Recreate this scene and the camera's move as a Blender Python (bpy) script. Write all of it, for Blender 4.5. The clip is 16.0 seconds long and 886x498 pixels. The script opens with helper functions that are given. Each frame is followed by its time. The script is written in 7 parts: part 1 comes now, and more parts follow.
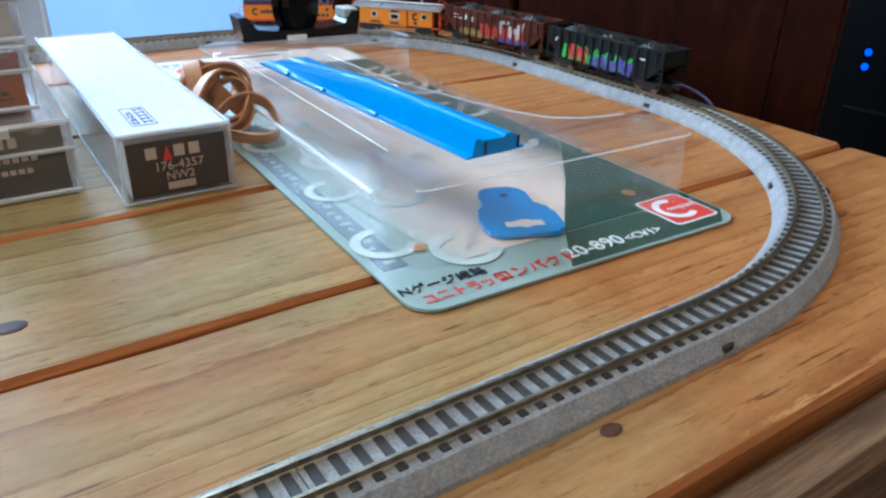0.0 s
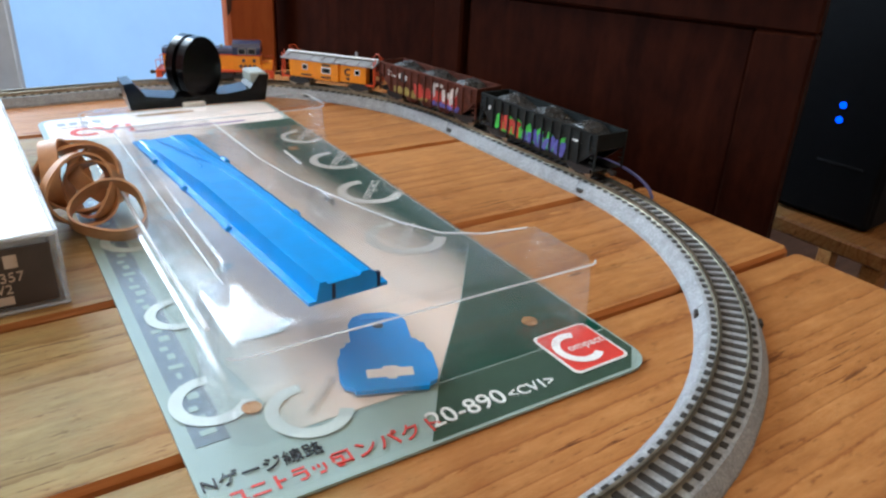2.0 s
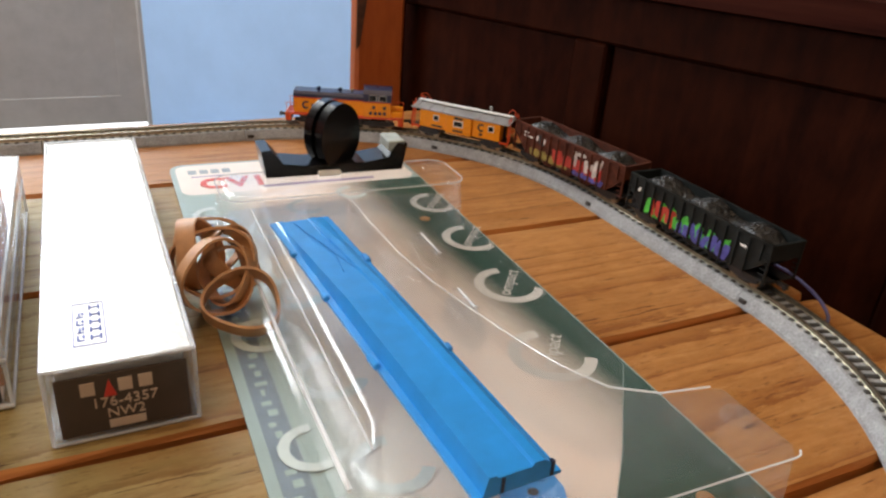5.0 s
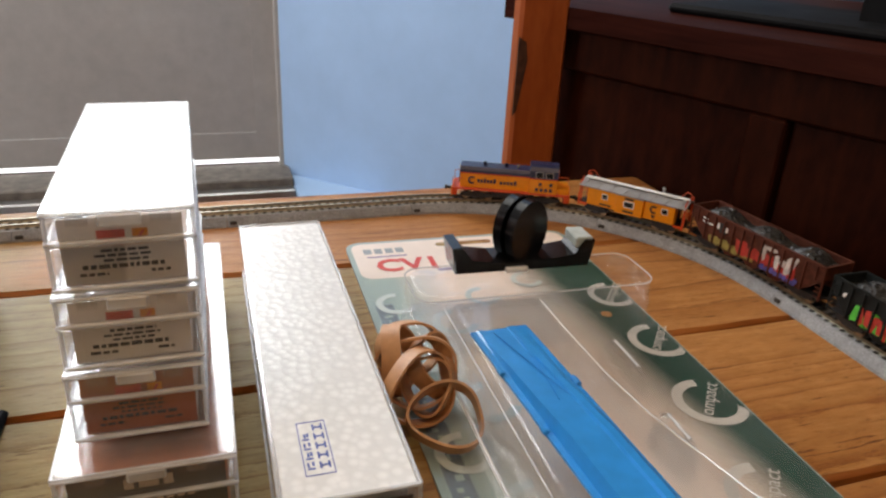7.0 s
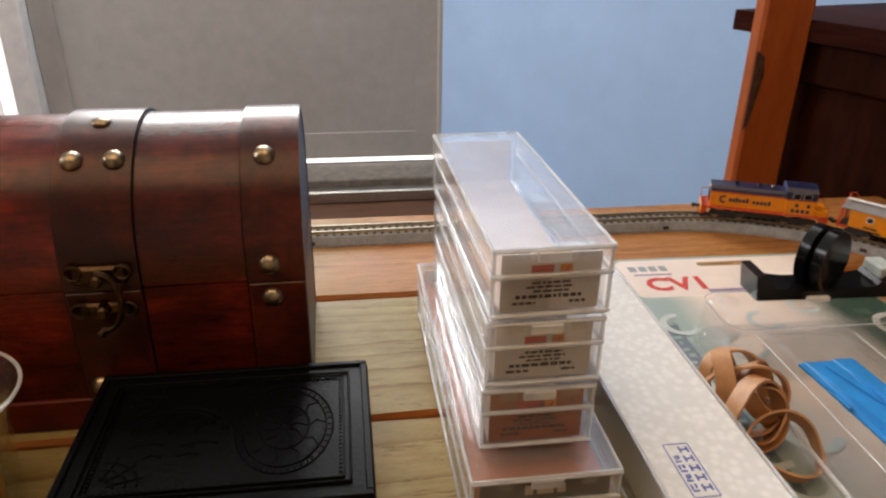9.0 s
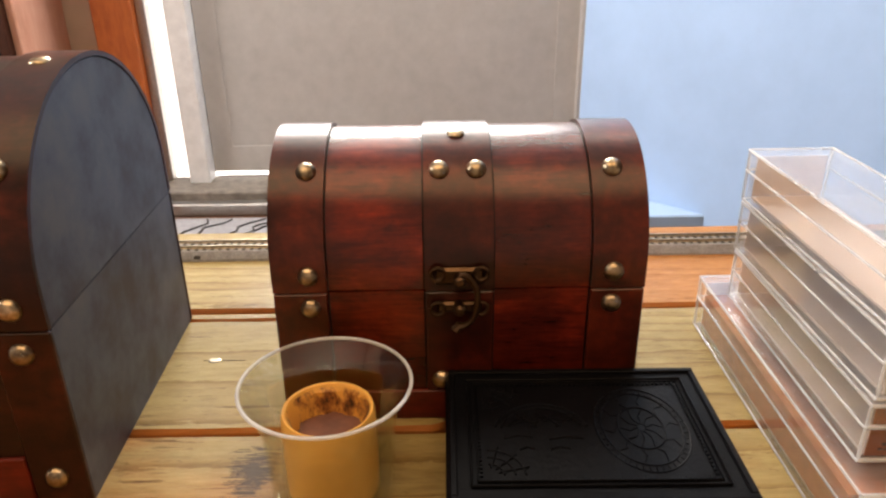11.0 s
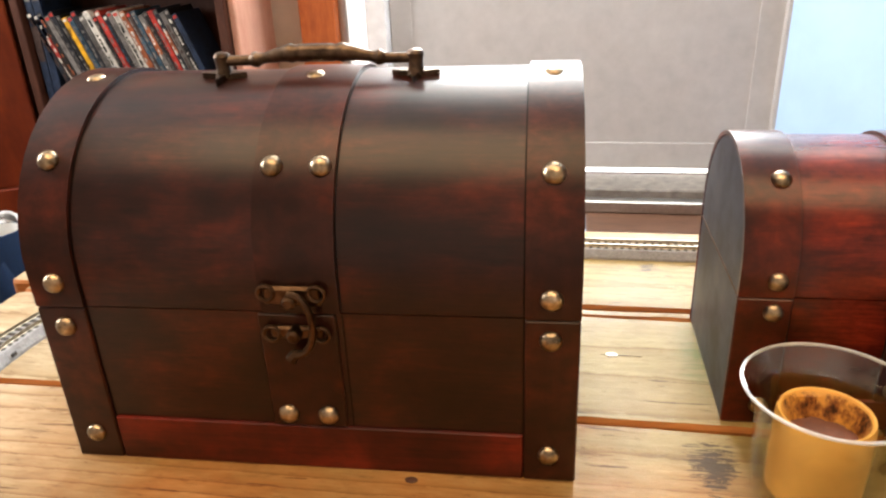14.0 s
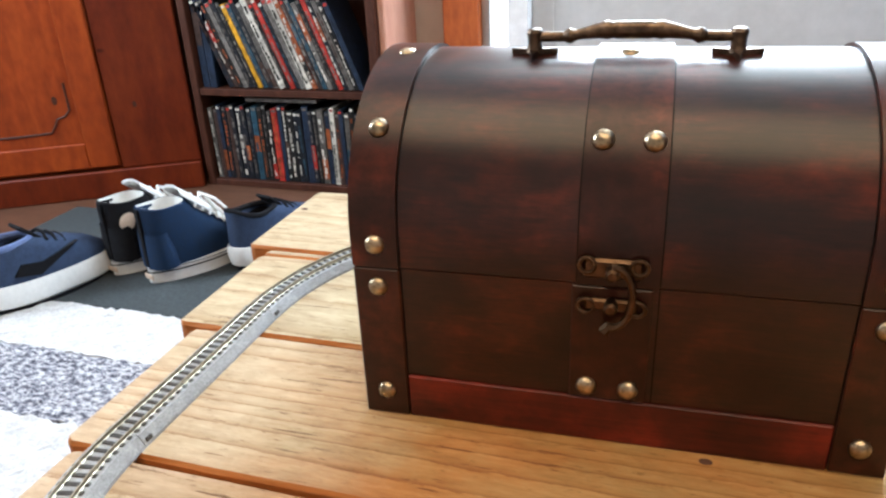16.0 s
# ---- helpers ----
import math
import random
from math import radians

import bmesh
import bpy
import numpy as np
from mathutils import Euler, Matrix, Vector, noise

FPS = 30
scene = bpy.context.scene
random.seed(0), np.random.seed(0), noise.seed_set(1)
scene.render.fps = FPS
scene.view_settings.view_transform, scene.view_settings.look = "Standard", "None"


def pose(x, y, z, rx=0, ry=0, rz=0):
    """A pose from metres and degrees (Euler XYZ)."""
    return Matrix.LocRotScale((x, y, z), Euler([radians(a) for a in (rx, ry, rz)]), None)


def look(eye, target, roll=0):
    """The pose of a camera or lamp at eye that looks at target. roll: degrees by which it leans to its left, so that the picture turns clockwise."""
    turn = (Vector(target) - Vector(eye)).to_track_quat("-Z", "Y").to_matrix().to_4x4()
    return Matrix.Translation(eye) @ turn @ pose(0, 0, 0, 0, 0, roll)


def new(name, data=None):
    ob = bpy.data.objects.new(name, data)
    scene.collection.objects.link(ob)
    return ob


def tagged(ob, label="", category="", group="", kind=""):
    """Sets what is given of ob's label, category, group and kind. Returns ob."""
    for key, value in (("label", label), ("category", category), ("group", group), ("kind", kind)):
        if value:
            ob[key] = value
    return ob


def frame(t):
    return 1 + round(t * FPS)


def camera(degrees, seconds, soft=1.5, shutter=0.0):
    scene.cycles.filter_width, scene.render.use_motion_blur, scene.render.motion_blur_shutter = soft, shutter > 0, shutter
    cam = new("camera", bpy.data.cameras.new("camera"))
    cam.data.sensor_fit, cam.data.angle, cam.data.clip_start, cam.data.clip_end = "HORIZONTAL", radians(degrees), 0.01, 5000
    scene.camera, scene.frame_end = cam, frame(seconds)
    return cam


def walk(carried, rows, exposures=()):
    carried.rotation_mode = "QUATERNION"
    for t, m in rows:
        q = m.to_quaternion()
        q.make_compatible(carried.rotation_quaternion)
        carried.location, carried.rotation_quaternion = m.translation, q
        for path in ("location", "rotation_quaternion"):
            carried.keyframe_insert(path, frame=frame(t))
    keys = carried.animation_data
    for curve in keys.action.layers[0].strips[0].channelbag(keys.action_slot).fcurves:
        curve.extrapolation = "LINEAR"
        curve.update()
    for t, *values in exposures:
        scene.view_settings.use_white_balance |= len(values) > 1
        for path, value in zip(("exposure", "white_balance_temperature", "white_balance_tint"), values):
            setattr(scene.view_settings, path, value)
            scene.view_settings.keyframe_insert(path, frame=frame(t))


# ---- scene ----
cam = camera(62.4, 16.0, soft=2.4)
PATH = [
    (0, (-0.034, 0.063, 0.119), (0.97, 1.545, -0.775), 1.3),
    (0.5, (-0.006, 0.067, 0.117), (1.0, 1.552, -0.768), 1.8),
    (1, (0.014, 0.074, 0.121), (1.044, 1.553, -0.746), 2.7),
    (1.5, (0.029, 0.081, 0.132), (1.08, 1.557, -0.715), 2.9),
    (2, (0.035, 0.089, 0.139), (1.071, 1.572, -0.714), 3.0),
    (2.5, (0.037, 0.097, 0.146), (1.035, 1.59, -0.735), 1.8),
    (3, (0.041, 0.104, 0.149), (1.0, 1.61, -0.753), 1.8),
    (3.2, (0.047, 0.108, 0.152), (1.002, 1.614, -0.753), 1.7),
    (5.3, (0.032, 0.152, 0.175), (0.845, 1.758, -0.697), 4.8),
    (5.5, (0.031, 0.157, 0.181), (0.825, 1.769, -0.696), 4.6),
    (6, (0.023, 0.167, 0.186), (0.744, 1.823, -0.673), 4.5),
    (6.5, (0.013, 0.175, 0.192), (0.652, 1.874, -0.649), 3.6),
    (7, (0.0, 0.182, 0.195), (0.586, 1.909, -0.627), 3.1),
    (7.5, (-0.022, 0.188, 0.203), (0.461, 1.936, -0.64), 2.1),
    (8, (-0.043, 0.19, 0.204), (0.327, 1.963, -0.645), 1.1),
    (8.2, (-0.053, 0.191, 0.206), (0.291, 1.969, -0.643), 0.9),
    (10.3, (-0.162, 0.189, 0.217), (-0.038, 2.0, -0.622), 0.4),
    (10.5, (-0.172, 0.187, 0.216), (-0.081, 2.002, -0.62), 0.0),
    (11, (-0.202, 0.186, 0.218), (-0.192, 2.008, -0.605), -0.7),
    (11.5, (-0.232, 0.184, 0.221), (-0.293, 2.007, -0.601), -1.4),
    (12, (-0.256, 0.183, 0.221), (-0.353, 1.999, -0.611), -1.2),
    (12.5, (-0.278, 0.179, 0.223), (-0.411, 1.994, -0.608), -0.9),
    (13, (-0.305, 0.175, 0.224), (-0.502, 1.991, -0.591), -2.0),
    (13.5, (-0.333, 0.168, 0.231), (-0.604, 1.968, -0.596), -2.4),
    (14, (-0.353, 0.162, 0.23), (-0.682, 1.954, -0.594), -2.5),
    (14.5, (-0.377, 0.155, 0.229), (-0.748, 1.94, -0.593), -2.0),
    (15, (-0.4, 0.15, 0.23), (-0.856, 1.919, -0.583), -2.1),
    (15.5, (-0.423, 0.141, 0.23), (-0.95, 1.887, -0.592), -2.3),
    (16, (-0.443, 0.133, 0.228), (-1.025, 1.858, -0.602), -2.8),
]
walk(cam, [(t, look(eye, target, roll)) for t, eye, target, roll in PATH],
     [(0.0, 0.60, 4950, 2), (1.5, 0.58, 5350, 4), (3.0, 0.55, 6100, 7), (5.5, 0.12, 6900, 13), (8.0, -0.15, 7100, 15), (10.5, 0.42, 7700, 18), (12.5, 1.18, 8300, 19), (14.5, 1.20, 6750, 12), (16.0, 1.18, 6000, 7)])

# ---- world and light ----
world = bpy.data.worlds.new("world")
scene.world = world
world.use_nodes = True
wbg = world.node_tree.nodes["Background"]
wbg.inputs["Color"].default_value = (0.75, 0.85, 1.0, 1)
wbg.inputs["Strength"].default_value = 0.08


FLOOR = -0.53
CEIL = 1.75


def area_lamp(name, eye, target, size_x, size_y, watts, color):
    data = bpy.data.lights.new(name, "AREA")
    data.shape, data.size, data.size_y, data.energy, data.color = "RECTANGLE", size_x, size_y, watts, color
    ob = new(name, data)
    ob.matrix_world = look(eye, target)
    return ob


# daylight through the glass in the upper half of the back door
area_lamp("door_window_daylight", (-0.33, 2.20, 0.92), (-0.25, 0.6, 0.0), 0.88, 0.92, 32, (0.86, 0.94, 1.0))
# cool fill added overhead on the far side of the room, whitens upper faces
area_lamp("roof_light_daylight", (-0.1, 1.62, 1.73), (-0.1, 1.40, 0.0), 1.7, 0.9, 13, (0.90, 0.97, 0.96))
# cool fill added from the west, high up, to brighten the back wall
area_lamp("side_window_daylight", (-2.75, 0.75, 0.95), (0.2, 1.9, -0.1), 1.0, 1.0, 30, (0.84, 0.92, 1.0))
# warm fill added over the near side of the table, no lamp known there
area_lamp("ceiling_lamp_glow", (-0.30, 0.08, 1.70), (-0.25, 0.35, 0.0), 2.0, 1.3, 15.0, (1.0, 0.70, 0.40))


# ---- materials ----
def material(name):
    m = bpy.data.materials.new(name)
    m.use_nodes = True
    t = m.node_tree
    return m, t, t.nodes["Principled BSDF"]


def node(t, kind, **values):
    n = t.nodes.new(kind)
    for k, v in values.items():
        if k in n.inputs:
            n.inputs[k].default_value = v
    return n


def coords(t, scale=(1, 1, 1), shift=True, space="Object"):
    c = t.nodes.new("ShaderNodeTexCoord")
    mp = t.nodes.new("ShaderNodeMapping")
    mp.inputs["Scale"].default_value = scale
    t.links.new(c.outputs[space], mp.inputs["Vector"])
    if shift:
        info = t.nodes.new("ShaderNodeObjectInfo")
        mul = node(t, "ShaderNodeMath")
        mul.operation = "MULTIPLY"
        mul.inputs[1].default_value = 37.0
        t.links.new(info.outputs["Random"], mul.inputs[0])
        t.links.new(mul.outputs[0], mp.inputs["Location"])
    return mp.outputs["Vector"]


def ramp(t, fac, stops):
    r = t.nodes.new("ShaderNodeValToRGB")
    e = r.color_ramp.elements
    e[0].position, e[0].color = stops[0][0], (*stops[0][1], 1)
    e[1].position, e[1].color = stops[-1][0], (*stops[-1][1], 1)
    for p, c in stops[1:-1]:
        q = e.new(p)
        q.color = (*c, 1)
    t.links.new(fac, r.inputs["Fac"])
    return r.outputs["Color"]


def bump(t, bsdf, height, strength=0.3, distance=0.001):
    b = t.nodes.new("ShaderNodeBump")
    b.inputs["Strength"].default_value = strength
    b.inputs["Distance"].default_value = distance
    t.links.new(height, b.inputs["Height"])
    t.links.new(b.outputs["Normal"], bsdf.inputs["Normal"])


def noise_tex(t, vec, scale, detail=4.0, rough=0.6):
    n = node(t, "ShaderNodeTexNoise", Scale=scale, Detail=detail, Roughness=rough)
    t.links.new(vec, n.inputs["Vector"])
    return n.outputs["Fac"]


def mix_color(t, fac, a, b, mode="MIX"):
    m = t.nodes.new("ShaderNodeMix")
    m.data_type, m.blend_type = "RGBA", mode
    for i, v in ((0, fac), (6, a), (7, b)):
        if isinstance(v, (int, float)):
            m.inputs[i].default_value = v
        elif isinstance(v, tuple):
            m.inputs[i].default_value = (*v, 1)
        else:
            t.links.new(v, m.inputs[i])
    return m.outputs[2]


def plain(name, color, rough=0.5, metal=0.0, vary=0.12, scale=120.0, relief=0.1, spec=0.5):
    m, t, b = material(name)
    v = coords(t)
    n1 = noise_tex(t, v, scale)
    n2 = noise_tex(t, v, scale * 0.13)
    lo = tuple(max(0.0, c * (1 - vary)) for c in color)
    hi = tuple(min(1.0, c * (1 + vary)) for c in color)
    c1 = ramp(t, n1, [(0.3, lo), (0.7, hi)])
    c2 = ramp(t, n2, [(0.3, (1 - vary,) * 3), (0.65, (1.0,) * 3)])
    t.links.new(mix_color(t, 1.0, c1, c2, "MULTIPLY"), b.inputs["Base Color"])
    rr = ramp(t, n2, [(0.3, (rough * 0.85,) * 3), (0.7, (min(1, rough * 1.15),) * 3)])
    t.links.new(rr, b.inputs["Roughness"])
    b.inputs["Metallic"].default_value = metal
    b.inputs["Specular IOR Level"].default_value = spec
    if relief:
        bump(t, b, n1, relief, 0.0006)
    return m


def wood(name, dark, mid, light, stretch=(2.2, 38, 38), grain=1.0, rough=0.5, relief=0.35, knots=True, spec=0.4, smudge=0.0):
    m, t, b = material(name)
    v = coords(t, stretch)
    wob = node(t, "ShaderNodeTexNoise", Scale=0.7 * grain, Detail=3.0)
    t.links.new(v, wob.inputs["Vector"])
    add = t.nodes.new("ShaderNodeVectorMath")
    add.operation = "MULTIPLY_ADD"
    add.inputs[1].default_value = (0.5, 3.0, 3.0)
    t.links.new(wob.outputs["Color"], add.inputs[0])
    t.links.new(v, add.inputs[2])
    g1 = noise_tex(t, add.outputs[0], 1.6 * grain, 6.0, 0.65)
    col = ramp(t, g1, [(0.28, dark), (0.5, mid), (0.72, light)])
    fine = noise_tex(t, coords(t, (stretch[0] * 3, stretch[1] * 9, stretch[2] * 9)), 1.5 * grain, 3.0)
    col = mix_color(t, 0.35, col, ramp(t, fine, [(0.3, dark), (0.7, light)]))
    big = noise_tex(t, coords(t, (1, 1, 1)), 6.0, 3.0)
    col = mix_color(t, 0.5, col, ramp(t, big, [(0.3, (0.7, 0.66, 0.62)), (0.6, (1, 1, 1))]), "MULTIPLY")
    if smudge:
        sm = noise_tex(t, coords(t, (12, 15, 15)), 1.6, 5.0, 0.6)
        col = mix_color(t, smudge, col, ramp(t, sm, [(0.32, (0.24, 0.23, 0.22)), (0.5, (0.66, 0.64, 0.62)), (0.68, (1.75, 1.50, 1.3))]), "MULTIPLY")
        sm2 = noise_tex(t, coords(t, (34, 48, 48)), 1.5, 5.0, 0.7)
        col = mix_color(t, 0.65 * smudge, col, ramp(t, sm2, [(0.30, (0.30, 0.30, 0.30)), (0.50, (0.85, 0.82, 0.8)), (0.70, (1.45, 1.3, 1.2))]), "MULTIPLY")
        scr = noise_tex(t, coords(t, (22, 120, 120)), 1.5, 4.0, 0.7)
        col = mix_color(t, 0.6 * smudge, col, ramp(t, scr, [(0.28, (0.15, 0.12, 0.10)), (0.40, (1, 1, 1))]), "MULTIPLY")
    if knots:
        vo = node(t, "ShaderNodeTexVoronoi", Scale=5.5)
        t.links.new(coords(t, (0.8, 1.6, 1.6)), vo.inputs["Vector"])
        k = ramp(t, vo.outputs["Distance"], [(0.0, (0.25, 0.13, 0.07)), (0.035, (0.3, 0.16, 0.09)), (0.075, (1, 1, 1))])
        col = mix_color(t, 0.85, col, k, "MULTIPLY")
    t.links.new(col, b.inputs["Base Color"])
    b.inputs["Roughness"].default_value = rough
    b.inputs["Specular IOR Level"].default_value = spec
    bump(t, b, fine, relief, 0.0006)
    return m


def clear_plastic(name, tint=(0.93, 0.96, 0.97), gloss=0.16, rough=0.08, haze=0.0, rim=0.55):
    m, t, b = material(name)
    t.nodes.remove(b)
    tr = node(t, "ShaderNodeBsdfTransparent", Color=(*tint, 1))
    gl = node(t, "ShaderNodeBsdfGlossy", Color=(1, 1, 1, 1), Roughness=rough)
    fr = node(t, "ShaderNodeLayerWeight", Blend=0.5)
    v = coords(t)
    n = noise_tex(t, v, 60.0)
    bp = t.nodes.new("ShaderNodeBump")
    bp.inputs["Strength"].default_value = 0.12
    bp.inputs["Distance"].default_value = 0.001
    t.links.new(n, bp.inputs["Height"])
    t.links.new(bp.outputs["Normal"], gl.inputs["Normal"])
    pw = node(t, "ShaderNodeMath")
    pw.operation = "POWER"
    pw.inputs[1].default_value = 3.0
    t.links.new(fr.outputs["Facing"], pw.inputs[0])
    ad = node(t, "ShaderNodeMath")
    ad.operation = "MULTIPLY_ADD"
    ad.use_clamp = True
    ad.inputs[1].default_value = rim
    ad.inputs[2].default_value = gloss * 0.3
    t.links.new(pw.outputs[0], ad.inputs[0])
    mx = t.nodes.new("ShaderNodeMixShader")
    t.links.new(ad.outputs[0], mx.inputs["Fac"])
    t.links.new(tr.outputs[0], mx.inputs[1])
    t.links.new(gl.outputs[0], mx.inputs[2])
    out = mx.outputs[0]
    if haze:
        # white diffuse share put in for milky reflections on the plastic
        df = node(t, "ShaderNodeBsdfDiffuse", Color=(0.93, 0.94, 0.95, 1))
        m2 = t.nodes.new("ShaderNodeMixShader")
        hz = ramp(t, noise_tex(t, v, 22.0), [(0.3, (haze * 0.5,) * 3), (0.7, (haze * 1.4,) * 3)])
        t.links.new(hz, m2.inputs["Fac"])
        t.links.new(out, m2.inputs[1])
        t.links.new(df.outputs[0], m2.inputs[2])
        out = m2.outputs[0]
    t.links.new(out, t.nodes["Material Output"].inputs["Surface"])
    return m


def glow(name, color, strength):
    m, t, b = material(name)
    b.inputs["Base Color"].default_value = (*color, 1)
    b.inputs["Emission Color"].default_value = (*color, 1)
    b.inputs["Emission Strength"].default_value = strength
    return m


def pine_planks(name):
    """Varnished pine: orange, in part worn straw-pale, its door ends paled for daylight, with fine grain, cracks and
    mould specks.
    """
    m, t, b = material(name)
    fibre = noise_tex(t, coords(t, (26, 170, 170)), 1.5, 8.0, 0.75)
    wide = noise_tex(t, coords(t, (2.2, 14, 14)), 1.5, 5.0, 0.6)
    figure = noise_tex(t, coords(t, (0.22, 6.0, 6.0)), 1.0, 2.0, 0.45)
    orange = ramp(t, fibre, [(0.28, (0.310, 0.122, 0.034)), (0.50, (0.420, 0.185, 0.056)), (0.72, (0.520, 0.260, 0.092))])
    straw = ramp(t, fibre, [(0.28, (0.250, 0.186, 0.072)), (0.50, (0.350, 0.270, 0.112)), (0.72, (0.450, 0.358, 0.162))])
    daylit = ramp(t, fibre, [(0.28, (0.33, 0.260, 0.170)), (0.50, (0.45, 0.370, 0.262)), (0.72, (0.55, 0.470, 0.350))])
    # the straw tone grows towards the far and west side of the top, with a ragged border
    gc = t.nodes.new("ShaderNodeTexCoord")
    xyz = t.nodes.new("ShaderNodeSeparateXYZ")
    t.links.new(gc.outputs["Object"], xyz.inputs[0])
    rag = noise_tex(t, coords(t, (6, 11, 6)), 1.6, 6.0, 0.65)

    def math2(op, p, q, third=None):
        n = t.nodes.new("ShaderNodeMath")
        n.operation = op
        for i, v in enumerate((p, q, third)):
            if v is None:
                continue
            if isinstance(v, (int, float)):
                n.inputs[i].default_value = v
            else:
                t.links.new(v, n.inputs[i])
        return n.outputs[0]
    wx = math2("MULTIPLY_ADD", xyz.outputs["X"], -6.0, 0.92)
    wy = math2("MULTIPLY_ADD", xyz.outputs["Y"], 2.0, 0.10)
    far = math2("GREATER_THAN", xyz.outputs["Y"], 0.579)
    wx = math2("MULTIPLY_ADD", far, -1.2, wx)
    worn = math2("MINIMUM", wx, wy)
    # more orange on the near planks towards the door
    near_orange = math2("MULTIPLY", math2("MINIMUM", math2("MAXIMUM", math2("MULTIPLY_ADD", xyz.outputs["X"], -5.0, -1.0), 0.0), 1.0), math2("LESS_THAN", xyz.outputs["Y"], 0.464))
    worn = math2("MULTIPLY_ADD", near_orange, -0.62, worn)
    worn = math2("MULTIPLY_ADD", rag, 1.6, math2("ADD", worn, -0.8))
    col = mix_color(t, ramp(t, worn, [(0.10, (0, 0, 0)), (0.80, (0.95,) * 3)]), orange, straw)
    # daylight put into the colour: the ends towards the door turn pale
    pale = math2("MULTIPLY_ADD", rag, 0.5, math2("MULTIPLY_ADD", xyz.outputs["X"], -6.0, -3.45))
    col = mix_color(t, ramp(t, pale, [(0.05, (0, 0, 0)), (0.75, (0.8,) * 3)]), col, daylit)
    # growth rings: contour lines of the slow figure, with a sharp dark latewood edge
    lines = math2("FRACT", math2("MULTIPLY_ADD", figure, 30.0, math2("MULTIPLY", fibre, 0.55)), None)
    col = mix_color(t, 0.68, col, ramp(t, lines, [(0.0, (1.03, 1.03, 1.02)), (0.55, (1, 1, 1)), (0.86, (0.86, 0.78, 0.70)), (0.93, (0.50, 0.36, 0.25)), (0.98, (0.60, 0.46, 0.34)), (1.0, (1, 1, 1))]), "MULTIPLY")
    mottle = noise_tex(t, coords(t, (40, 75, 75)), 1.4, 6.0, 0.72)
    col = mix_color(t, 0.42, col, ramp(t, mottle, [(0.30, (0.66, 0.58, 0.50)), (0.52, (1, 1, 1)), (0.72, (1.10, 1.09, 1.06))]), "MULTIPLY")
    col = mix_color(t, 0.18, col, ramp(t, wide, [(0.32, (0.62, 0.52, 0.44)), (0.58, (1, 1, 1))]), "MULTIPLY")
    # short open cracks along the grain, thick in some patches and missing in others
    crack = noise_tex(t, coords(t, (13, 200, 60)), 1.7, 4.0, 0.68)
    patch = noise_tex(t, coords(t, (5, 9, 9)), 1.5, 3.0, 0.6)
    split = math2("MULTIPLY_ADD", patch, 0.26, math2("ADD", crack, -0.13))
    col = mix_color(t, 0.85, col, ramp(t, split, [(0.325, (0.22, 0.12, 0.06)), (0.375, (1, 1, 1))]), "MULTIPLY")
    fleck = noise_tex(t, coords(t, (60, 200, 60)), 2.0, 3.0, 0.7)
    col = mix_color(t, 0.6, col, ramp(t, fleck, [(0.26, (0.25, 0.14, 0.09)), (0.40, (1, 1, 1))]), "MULTIPLY")
    big = noise_tex(t, coords(t), 9.0, 4.0, 0.6)
    col = mix_color(t, 0.5, col, ramp(t, big, [(0.30, (0.72, 0.66, 0.60)), (0.62, (1, 1, 1))]), "MULTIPLY")
    for loc, size, tint, low, high, fine in (((-0.284, 0.437), (0.036, 0.056), (0.045, 0.026, 0.011), 0.36, 0.39, 190.0), ((-0.278, 0.528), (0.026, 0.085), (0.15, 0.17, 0.055), 0.22, 0.55, 60.0),
                                             ((-0.295, 0.640), (0.030, 0.030), (0.05, 0.03, 0.02), 0.40, 0.47, 140.0)):
        gm = t.nodes.new("ShaderNodeMapping")
        gm.vector_type = "TEXTURE"
        gm.inputs["Location"].default_value = (*loc, 0.0)
        gm.inputs["Scale"].default_value = (*size, 1.0)
        gt = t.nodes.new("ShaderNodeTexGradient")
        gt.gradient_type = "SPHERICAL"
        t.links.new(gc.outputs["Object"], gm.inputs["Vector"])
        t.links.new(gm.outputs["Vector"], gt.inputs["Vector"])
        sp = noise_tex(t, coords(t, (0.45, 3.2, 1.0)), fine, 4.0, 0.75)
        gate = ramp(t, math2("MULTIPLY", gt.outputs["Fac"], sp), [(low, (0, 0, 0)), (high, (0.9,) * 3)])
        col = mix_color(t, gate, col, tint)
    vo = node(t, "ShaderNodeTexVoronoi", Scale=6.5)
    t.links.new(coords(t, (0.8, 1.5, 1.5)), vo.inputs["Vector"])
    col = mix_color(t, 0.85, col, ramp(t, vo.outputs["Distance"], [(0.0, (0.16, 0.07, 0.035)), (0.030, (0.24, 0.12, 0.07)), (0.055, (0.8, 0.7, 0.6)), (0.09, (1, 1, 1))]), "MULTIPLY")
    t.links.new(col, b.inputs["Base Color"])
    t.links.new(ramp(t, big, [(0.3, (0.38,) * 3), (0.7, (0.58,) * 3)]), b.inputs["Roughness"])
    b.inputs["Specular IOR Level"].default_value = 0.17
    bump(t, b, mix_color(t, 0.5, fibre, mottle), 0.8, 0.0007)
    return m


